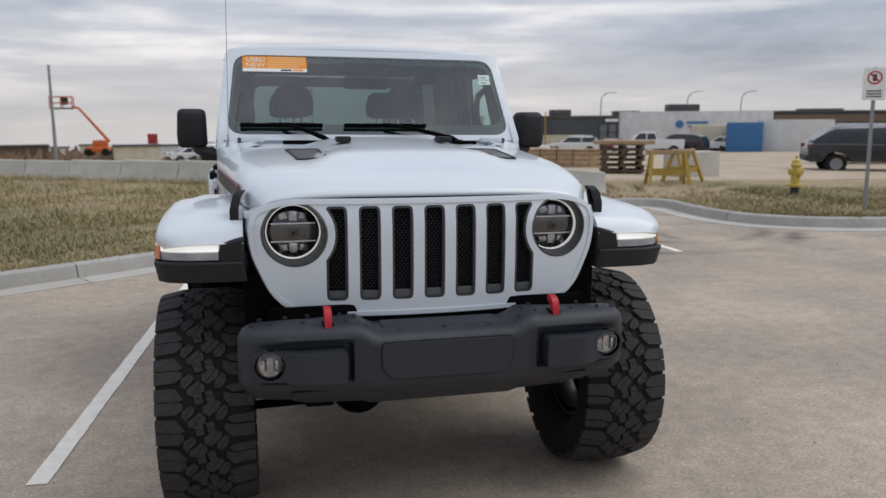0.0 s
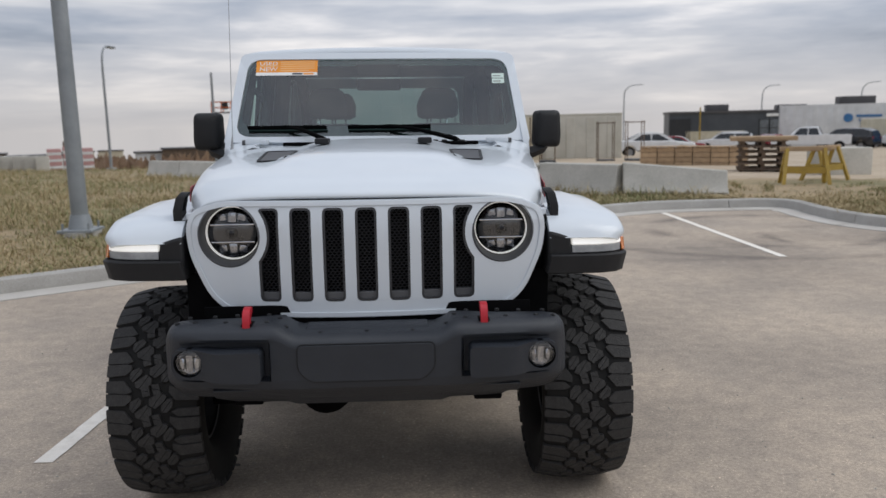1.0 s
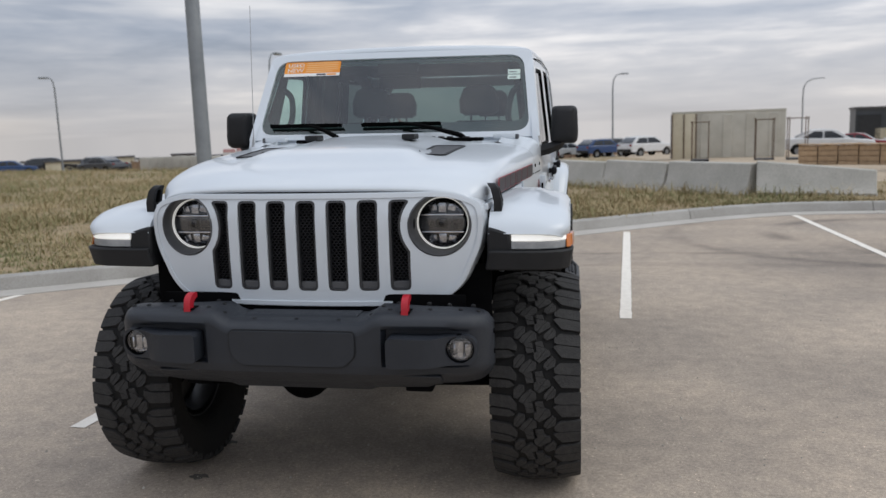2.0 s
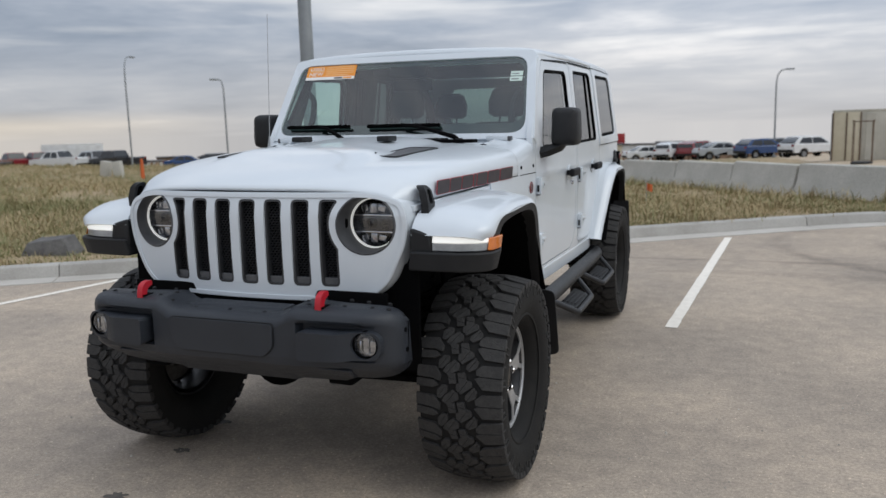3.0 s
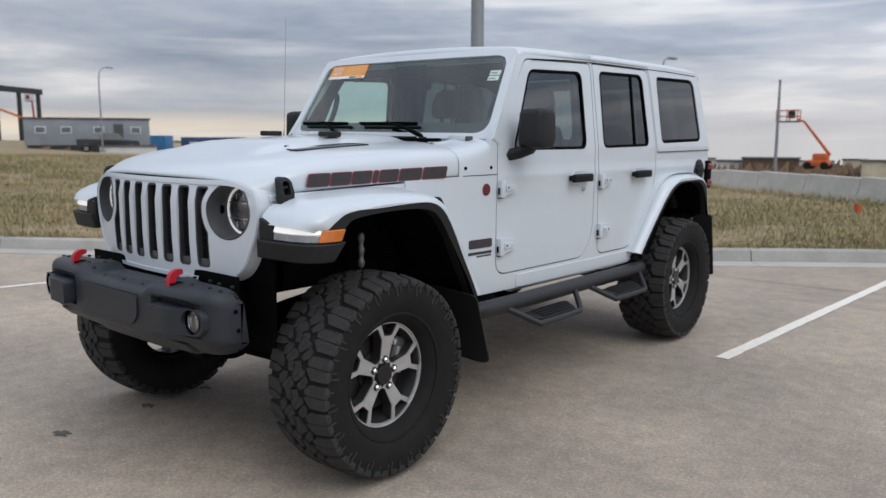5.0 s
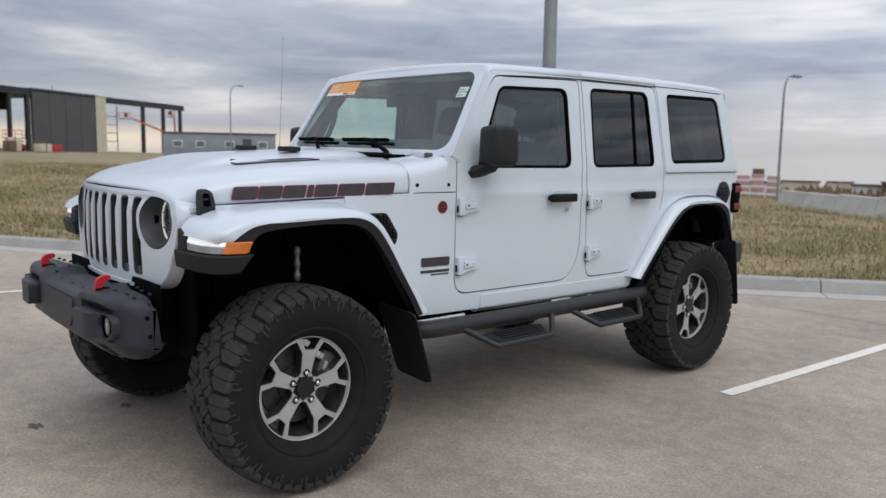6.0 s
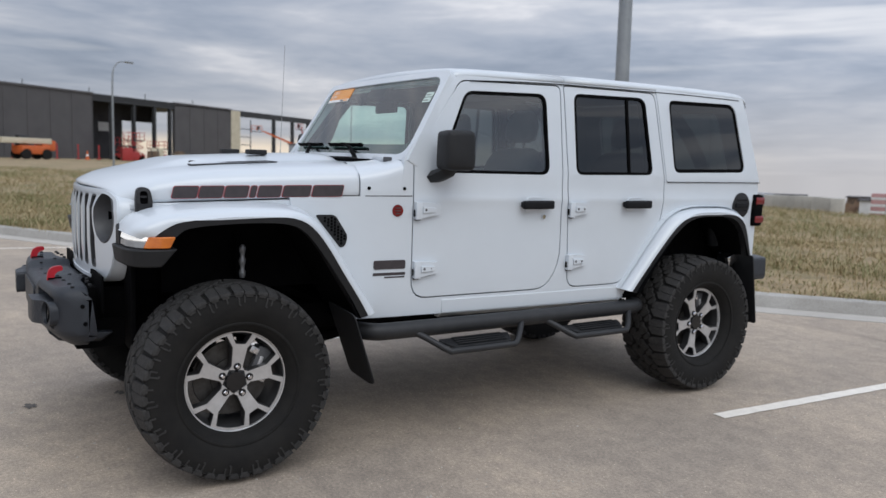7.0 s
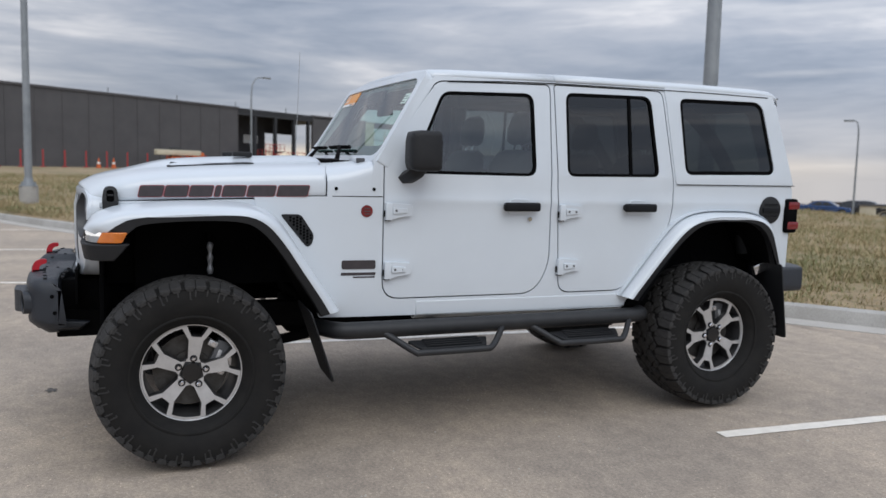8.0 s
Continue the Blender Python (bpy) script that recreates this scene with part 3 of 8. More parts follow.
DOOR_F = fillet([(0.917, 1.43), (0.918, 0.72), (1.775, 0.722), (1.863, 0.87), (1.855, 1.852), (1.205, 1.832)], [0.02, 0.09, 0.13, 0.15, 0.03, 0.04], 5)
DOOR_R = fillet([(1.887, 1.855), (1.905, 1.35), (1.935, 0.722), (2.36, 0.722), (2.665, 1.09), (2.672, 1.32), (2.595, 1.862)], [0.02, 0.0, 0.07, 0.08, 0.10, 0.05, 0.04], 5)
WIN_F = fillet([(1.045, 1.358), (1.772, 1.358), (1.758, 1.803), (1.232, 1.785)], [0.05, 0.06, 0.06, 0.05], 5)
WIN_R = fillet([(1.962, 1.362), (2.574, 1.371), (2.518, 1.832), (1.955, 1.820)], [0.05, 0.05, 0.06, 0.05], 5)
WIN_Q = fillet([(2.757, 1.388), (3.448, 1.402), (3.347, 1.844), (2.717, 1.832)], [0.05, 0.06, 0.07, 0.05], 5)
CZ = (0.7, 0.80, 1.0, 1.15, 1.19, 1.205, 1.22, 1.235, 1.25, 1.29, 1.37, 1.5, 1.65, 1.80)
CY = (0.83, 1.0, 1.2, 1.6, 1.9, 2.3, 2.6, 3.0)
BODY = [(0.845, 1.27), (0.628, 1.262), (0.628, 1.236), (0.40, 1.232), (0.28, 1.232), (0.30, 1.12), (0.50, 0.82), (0.60, 0.63), (1.2, 0.625), (2.36, 0.62), (2.44, 0.72), (2.70, 1.06), (2.88, 1.132), (3.20, 1.132),
        (3.345, 1.07), (3.46, 0.80), (3.588, 0.78), (3.598, 1.30), (3.430, 1.895), (1.20, 1.866), (1.13, 1.80), (0.862, 1.425)]
QUARTER = fillet([(2.687, 1.332), (3.596, 1.338), (3.440, 1.899), (2.612, 1.892)], [0.02, 0.0, 0.03, 0.02], 4)


for s in (1, -1):
    side = "driver's" if s > 0 else "passenger's"
    holes = [grown(DOOR_F, 0.007), grown(DOOR_R, 0.007), grown(WIN_Q, 0.004)]
    part("body_side", plate(BODY, holes, on_side(s), 0.03, CY, CZ), PAINT, CAR, bevel=0.004)
    # dark seal behind the door gaps
    for d, w in ((DOOR_F, WIN_F), (DOOR_R, WIN_R)):
        rim = [(p.x + (0.021 if p.x < 1.3 and p.y > 1.45 else 0.0), p.y) for p in grown(d, 0.018)]
        part("door_seal", plate(rim, [grown(w, 0.015)], on_side(s, -0.032), 0.02, CY, CZ), BLACK, CAR)
    for nm, d, w, g, gm in (("front_door", DOOR_F, WIN_F, "clear", DOORGLASS), ("rear_door", DOOR_R, WIN_R, "dark", PRIVACY)):
        door = part(nm, plate(d, [w], on_side(s), 0.03, CY, CZ), PAINT, CAR, bevel=0.005)
        part("window_seal", plate(grown(w, 0.003), [grown(w, -0.016)], on_side(s, -0.001), 0.02, CY, CZ), BLACK, door)
        part("window_pane", plate(grown(w, -0.012), [], on_side(s, -0.010), 0.0, CY, CZ), gm, door, "tinted side window glass", shadow=False)
        # handle with its bowl
        y0 = 1.672 if nm == "front_door" else 2.425
        z0 = 1.195
        bx = side_x(y0, z0)
        bowl = fillet([(y0 - 0.06, z0 - 0.045), (y0 + 0.06, z0 - 0.045), (y0 + 0.085, z0 - 0.005), (y0 + 0.05, z0 + 0.042), (y0 - 0.05, z0 + 0.042), (y0 - 0.085, z0 - 0.005)], 0.02, 3)
        part("handle_bowl", plate(bowl, [], on_side(s, 0.0065), 0.006), PAINT, door, bevel=0.003)
        hb = box((s * (bx + 0.036), y0, z0), (0.028, 0.215, 0.047), r=0.0135, seg=3)
        part("door_handle", hb, HANDLE, door, "black door handle")
        part("handle_mount", box((s * (bx + 0.018), y0 - 0.085, z0), (0.03, 0.026, 0.03), r=0.004), HANDLE, door)
        if nm == "front_door":
            bm = bmesh.new()
            disc((0, 0, 0), 0.013, 0.012, "x", 16, bm)
            part("lock_cylinder", moved(bm, Matrix.Translation((s * bx + (0 if s > 0 else -0.012), y0 + 0.062, z0 - 0.068))), CHROME, door)
        # exposed hinges: leaf on the body, strap on the door
        hy = 0.930 if nm == "front_door" else 1.922
        for hz in (1.165, 0.865):
            hx = side_x(hy, hz)
            # body bracket with its pin, and the tapered strap bolted to the door
            h = part("hinge", box((s * (hx + 0.014), hy + 0.006, hz), (0.030, 0.034, 0.088), r=0.005), PAINT, door)
            strap = fillet([(hy + 0.020, hz - 0.040), (hy + 0.060, hz - 0.030), (hy + 0.126, hz - 0.020), (hy + 0.132, hz + 0.010), (hy + 0.126, hz + 0.036), (hy + 0.020, hz + 0.044)], 0.004, 2)
            part("hinge_strap", plate(strap, [], on_side(s, 0.022), 0.022), PAINT, h, bevel=0.004)
            rib = fillet([(hy + 0.026, hz - 0.012), (hy + 0.100, hz - 0.006), (hy + 0.100, hz + 0.016), (hy + 0.026, hz + 0.020)], 0.004, 2)
            part("hinge_rib", plate(rib, [], on_side(s, 0.031), 0.010), PAINT, h, bevel=0.003)
            # black slips stand for the shadow at the bracket's front and lower edges
            part("hinge_gap", box((s * (hx + 0.013), hy - 0.016, hz - 0.012), (0.010, 0.003, 0.034)), BLACK, h)
            part("hinge_gap", box((s * (hx + 0.010), hy + 0.004, hz - 0.0465), (0.014, 0.030, 0.004)), BLACK, h)
            for k in (0.042, 0.086):
                bm = bmesh.new()
                add_tube(bm, [(s * (hx + 0.028), hy + k, hz + 0.005), (s * (hx + 0.0335), hy + k, hz + 0.005)], 0.0065, 10)
                part("hinge_bolt", bm, SLOTGREY, h)
    # sliding divider in the rear door glass
    rd = [(2.373, 1.364), (2.390, 1.364), (2.380, 1.826), (2.363, 1.826)]
    part("window_divider", plate(rd, [], on_side(s, -0.003), 0.012, (), CZ), BLACK, CAR)
    # hardtop quarter with its fixed window
    part("quarter_panel", plate(QUARTER, [WIN_Q], on_side(s, 0.006), 0.028, CY, CZ), PAINT, CAR, bevel=0.005)
    q = part("quarter_window", plate(grown(WIN_Q, -0.003), [], on_side(s, -0.004), 0.0, CY, CZ), PRIVACY, CAR, "dark privacy glass", shadow=False)
    part("window_seal", plate(grown(WIN_Q, 0.001), [grown(WIN_Q, -0.022)], on_side(s, -0.002), 0.004, CY, CZ), BLACK, q)
    # sill strip under the doors
    part("rocker_sill", loft([[Vector((s * (side_x(y, 0.7) - a), y, z)) for a, z in ((-0.004, 0.70), (0.0, 0.63), (0.04, 0.60), (0.12, 0.60), (0.12, 0.70))] for y in (1.10, 1.5, 2.0, 2.38)]), PAINT, CAR, bevel=0.004)
    # fender vent behind the front wheel
    vent = fillet([(0.400, 1.147), (0.500, 1.147), (0.566, 1.045), (0.555, 1.0), (0.53, 0.985)], 0.02, 4)
    v = part("fender_vent", plate(vent, [], on_side(s, 0.004), 0.012), TRIM, CAR, "black honeycomb fender vent", bevel=0.003)
    bm = bmesh.new()
    inner = grown(vent, -0.012)
    for a in range(12):
        for b in range(12):
            cy, cz = 0.40 + a * 0.0165, 0.98 + b * 0.0145 + (0.007 if a % 2 else 0)
            odd = False
            for p, q in zip(inner, inner[1:] + inner[:1]):
                if (p.y > cz) != (q.y > cz) and cy < p.x + (cz - p.y) / (q.y - p.y) * (q.x - p.x):
                    odd = not odd
            if odd:
                add_tube(bm, [(s * (side_x(cy, cz) + 0.003), cy, cz), (s * (side_x(cy, cz) + 0.0058), cy, cz)], 0.0068, 6)
    part("vent_mesh", bm, BLACK, v)["kind"] = "stuff"
    # round badge and lettered badges as plain shapes
    bx = side_x(0.828, 1.165)
    bm = bmesh.new()
    add_tube(bm, [(s * bx, 0.828, 1.165), (s * (bx + 0.004), 0.828, 1.165)], [0.031, 0.029], 28)
    badge = part("round_badge", bm, REDLENS, CAR, "small dark red round badge")
    bm = bmesh.new()
    for k in (-1, 0, 1):
        add_box(bm, (s * (bx + 0.005), 0.828, 1.165 + k * 0.014), (0.002, 0.034 - abs(k) * 0.008, 0.005))
    part("badge_bars", bm, DECAL, badge)
    o = fillet([(0.704, 0.874), (0.876, 0.874), (0.876, 0.918), (0.704, 0.918)], 0.010, 3)
    part("badge_mark", plate(o, [], on_side(s, 0.005), 0.005), DECAL, CAR)
    for y0, y1, z0, z1 in ((0.700, 0.876, 0.842, 0.856), (0.762, 0.872, 0.829, 0.836)):
        part("badge_mark", plate([(y0, z0), (y1, z0), (y1 + 0.002, z1), (y0 + 0.002, z1)], [], on_side(s, 0.003), 0.003), DECAL, CAR)
    # two body plugs on the cowl side
    for y in (0.672, 0.862):
        px_ = side_x(y, 1.30)
        part("body_plug", tube([(s * (px_ - 0.002), y, 1.275), (s * (px_ + 0.004), y, 1.275)], 0.0085, 14), BLACK, CAR)
    # tail lamp, fuel door
    tl = part("tail_lamp", box((s * 0.80, 3.590, 1.15), (0.110, 0.100, 0.215), r=0.022, seg=3), BLACK, CAR, "black-framed red tail lamp")
    for zz, hh in ((1.215, 0.05), (1.09, 0.05)):
        part("tail_lens", box((s * 0.820, 3.600, zz), (0.078, 0.092, hh), r=0.010), REDLENS, tl)
    if s > 0:
        fx = side_x(3.42, 1.18)
        fu = part("fuel_door", tube([(fx - 0.02, 3.42, 1.185), (fx + 0.008, 3.42, 1.185), (fx + 0.012, 3.42, 1.185)], [0.084, 0.084, 0.078], 36), TRIM, CAR, "black round fuel filler door")
        part("fuel_door_bar", box((fx + 0.016, 3.42, 1.185), (0.012, 0.135, 0.03), r=0.004), HANDLE, fu)
        for k in (-0.035, 0.035):
            part("fuel_door_bar", box((fx + 0.013, 3.42, 1.185 + k), (0.005, 0.10, 0.008)), HANDLE, fu)

# ---- roof: two front panels and the rear hardtop ----
ROOFSEC = [(0.748, 1.868), (0.752, 1.882), (0.742, 1.898), (0.715, 1.912), (0.66, 1.921), (0.5, 1.930), (0.25, 1.937), (0.0, 1.939)]


def roof_ring(y, dz=0.0, k=1.0, inner=0.0):
    half = [((x - inner) * k * (side_x(y, 1.87) / side_x(1.6, 1.87)), z + dz - inner) for x, z in ROOFSEC]
    # the front edge follows the bowed windshield
    bow = 0.026 * (1 - step(1.2, 1.5, y))
    return [Vector((x, y + bow * (x / 0.75) ** 2, z)) for x, z in half] + [Vector((-x, y + bow * (x / 0.75) ** 2, z)) for x, z in reversed(half[:-1])]


def roof_panel(name, stations, label=""):
    outer = [roof_ring(*st) for st in stations]
    bm = bmesh.new()
    a = loft(outer, closed=False, caps=False, bm=bm)
    ob = part(name, bm, PAINT, CAR, label, angle=50)
    md = ob.modifiers.new("thickness", "SOLIDIFY")
    md.thickness, md.offset = 0.025, -1
    return ob


roof_panel("roof_front_panel", [(1.138, -0.056, 0.978), (1.143, -0.040, 0.985), (1.152, -0.025, 0.993), (1.172, -0.019), (1.28, -0.012), (1.6, -0.004), (1.886, 0.003)])
roof_panel("hardtop", [(1.894, 0.003), (2.2, 0.009), (2.9, 0.014), (3.34, 0.012), (3.438, 0.006), (3.474, -0.012), (3.484, -0.045)])
# rear wall with its window
BACK = fillet([(-0.82, 0.78), (0.82, 0.78), (0.825, 1.3), (0.74, 1.88), (-0.74, 1.88), (-0.825, 1.3)], 0.02, 2)
RWIN = fillet([(-0.62, 1.40), (0.62, 1.40), (0.58, 1.80), (-0.58, 1.80)], 0.06, 4)


def on_back(out=0.0):
    return lambda x, z, d: Vector((x, 3.596 + out + d - max(0, z - 1.32) * 0.29, z))


part("tailgate_wall", plate(BACK, [RWIN], on_back(), 0.03, (), (1.32,)), PAINT, CAR, bevel=0.004)
part("rear_window", plate(grown(RWIN, 0.01), [], on_back(-0.012), 0.0, (), (1.32,)), glass("rear_glass", (0.19, 0.23, 0.225)), CAR, "rear window glass", shadow=False)

# ---- windshield frame and glass ----
WS0, WS1 = Vector((0, 0.846, 1.420)), Vector((0, 1.130, 1.888))
WSD = (WS1 - WS0).normalized()
WSN = Vector((0, -WSD.z, WSD.y))
WSL = (WS1 - WS0).length


def on_ws(out=0.0):
    return lambda u, v, d: WS0 + WSD * v + WSN * (out + d) + Vector((u, 0.026 * (u / 0.75) ** 2, 0))


WUX = tuple(-0.7 + 0.1 * i for i in range(15))
WFRAME = fillet([(-0.795, -0.005), (0.795, -0.005), (0.738, WSL), (-0.738, WSL)], [0.01, 0.01, 0.045, 0.045], 4)
WGLASS = fillet([(-0.742, 0.028), (0.742, 0.028), (0.695, 0.508), (-0.695, 0.508)], [0.09, 0.09, 0.08, 0.08], 6)
WIN_IN = fillet([(-0.722, 0.096), (0.722, 0.096), (0.680, 0.480), (-0.680, 0.480)], [0.08, 0.08, 0.07, 0.07], 6)
part("windshield_frame", plate(WFRAME, [WGLASS], on_ws(), 0.065, WUX, (0.02, 0.1, 0.25, 0.4, 0.5)), PAINT, CAR, bevel=0.008, segs=3)
WG = part("windshield", plate(grown(WGLASS, -0.002), [], on_ws(-0.008), 0.0, WUX, (0.25,)), WINDSHIELD, CAR, "greenish windshield glass", shadow=False)
part("windshield_border", plate(grown(WGLASS, -0.003), [WIN_IN], on_ws(-0.0135), 0.003, WUX, (0.25,)), GLOSS, WG, "black glass border")
part("sensor_box", box(tuple(on_ws()(0.0, 0.466, -0.036)), (0.23, 0.03, 0.086), Matrix.Rotation(radians(-34), 3, "X"), 0.012), BLACK, CAR, "black sensor housing behind the windshield")
# sticker: orange with two readable words, pale bars for the rest
ST = part("windshield_sticker", plate([(-0.655, 0.415), (-0.325, 0.415), (-0.325, 0.505), (-0.655, 0.505)], [], on_ws(-0.006), 0.001, WUX), ORANGE, WG, "orange sticker with white words")
part("sticker_band", plate([(-0.655, 0.408), (-0.325, 0.408), (-0.325, 0.428), (-0.655, 0.428)], [], on_ws(-0.0052), 0.0006, WUX), WHITEPRINT, ST)
part("sticker_mark", plate([(-0.46, 0.413), (-0.405, 0.413), (-0.405, 0.423), (-0.46, 0.423)], [], on_ws(-0.0046), 0.0004), DECAL, ST)
part("sticker_mark", plate([(-0.400, 0.413), (-0.345, 0.413), (-0.345, 0.423), (-0.400, 0.423)], [], on_ws(-0.0046), 0.0004), ORANGE, ST)
for k in range(5):
    part("sticker_bar", plate([(-0.525, 0.438 + 0.0135 * k), (-0.340 - (k == 0) * 0.03, 0.438 + 0.0135 * k), (-0.340 - (k == 0) * 0.03, 0.4425 + 0.0135 * k), (-0.525, 0.4425 + 0.0135 * k)], [], on_ws(-0.0052), 0.0004, WUX), mat("pale_orange_print", (0.85, 0.55, 0.28), (0.80, 0.50, 0.25), 20, 0.5) if k == 0 else bpy.data.materials["pale_orange_print"], ST)
part("sticker_bar", plate([(-0.635, 0.4665), (-0.535, 0.4665), (-0.535, 0.4715), (-0.635, 0.4715)], [], on_ws(-0.0052), 0.0004), bpy.data.materials["pale_orange_print"], ST)


def word_on_glass(text, u, v, size, width, parent):
    cu = bpy.data.curves.new("sticker_word", "FONT")
    cu.body, cu.size, cu.extrude = text, size, 0.0003
    tmp = bpy.data.objects.new("sticker_word", cu)
    scene.collection.objects.link(tmp)
    me = bpy.data.meshes.new_from_object(tmp.evaluated_get(bpy.context.evaluated_depsgraph_get()))
    bpy.data.objects.remove(tmp)
    xs = [q.co.x for q in me.vertices]
    k = width / (max(xs) - min(xs))
    f = on_ws(-0.0048)
    for q in me.vertices:
        q.co = f(u + (q.co.x - min(xs)) * k, v + q.co.y, q.co.z)
    me.materials.clear()
    me.materials.append(WHITEPRINT)
    ob = new("sticker_word", me)
    ob.parent = parent
    return ob


word_on_glass("USED", -0.635, 0.474, 0.030, 0.095, ST)
word_on_glass("NEW", -0.635, 0.436, 0.036, 0.095, ST)
for v0 in (0.352, 0.386):
    p = part("inspection_sticker", plate([(0.615, v0), (0.682, v0), (0.682, v0 + 0.029), (0.615, v0 + 0.029)], [], on_ws(-0.006), 0.001), PALEPRINT, WG, "small pale green sticker")
    part("sticker_bar", plate([(0.622, v0 + 0.010), (0.662, v0 + 0.010), (0.662, v0 + 0.015), (0.622, v0 + 0.015)], [], on_ws(-0.0052), 0.0004), GREYBEZEL, p)

# ---- hood ----
def hood_w(y):
    return 0.677 + (y + 0.234) * 0.118


HOODTOP = [(-0.515, 1.249), (-0.512, 1.259), (-0.503, 1.269), (-0.475, 1.284), (-0.44, 1.299), (-0.38, 1.316), (-0.30, 1.333), (-0.24, 1.343), (-0.1, 1.358), (0.1, 1.371), (0.3, 1.382), (0.5, 1.392), (0.74, 1.400)]


def hood_edge(y):
    """Height of the lower side edge of the hood, falling towards the nose."""
    return 1.233 - 0.035 * (0.62 - max(-0.45, y))

DOME = 0.034


def dome(x, y):
    """Raised middle of the hood, running out towards the nose."""
    wide = 0.06 * step(0.1, -0.25, y)
    return DOME * (1 - step(0.292 + wide, 0.322 + wide, abs(x))) * step(-0.30, -0.06, y)


def hood_ring(y, rear=False):
    w, zt, zb = hood_w(y), lerp_table(HOODTOP, y), hood_edge(y)
    f = step(-0.52, -0.36, y)
    w -= 0.05 * (1 - step(-0.525, -0.40, y))
    n = 3.2 + 2.2 * f
    pts = []
    for i in range(57):
        a = math.pi * i / 56
        c, sn = math.cos(a), math.sin(a)
        x = w * math.copysign(abs(c) ** (2 / n), c)
        z = zb + (zt - zb) * max(0, sn) ** (2 / n)
        # raised centre panel, with a soft step either side
        z += dome(x, y)
        crown = 0.006 * (1 - (x / w) ** 2) * f
        z += crown
        rr = y
        pts.append(Vector((x, rr + 0.080 * (x / 0.63) ** 2 * (1 - step(-0.42, 0.1, y)), z)))
    return pts


ys = [-0.514, -0.511, -0.503, -0.490, -0.472, -0.44, -0.40, -0.34, -0.26, -0.16, -0.05, 0.08, 0.2, 0.32, 0.44, 0.54, 0.62]
bm = bmesh.new()
rings = [hood_ring(y) for y in ys]
last = [p.copy() for p in hood_ring(0.62)]
for p in last:
    p.y = 0.62 + 0.085 * (1 - step(0.5, 0.80, abs(p.x)))
rings.append(last)
loft(rings, closed=False, caps=False, bm=bm)
HOOD = part("hood", bm, PAINT, CAR, "white hood with a raised centre", angle=60)
md = HOOD.modifiers.new("thickness", "SOLIDIFY")
md.thickness, md.offset = 0.02, -1
md = HOOD.modifiers.new("round", "SUBSURF")
md.levels = md.render_levels = 1


def hood_z(x, y):
    w, zt, zb = hood_w(y), lerp_table(HOODTOP, y), hood_edge(y)
    n = 5.4
    t = min(1, abs(x) / w)
    z = zb + (zt - zb) * max(0.0, 1 - t ** n) ** (1 / n)
    return z + dome(x, y) + 0.006 * (1 - t * t)


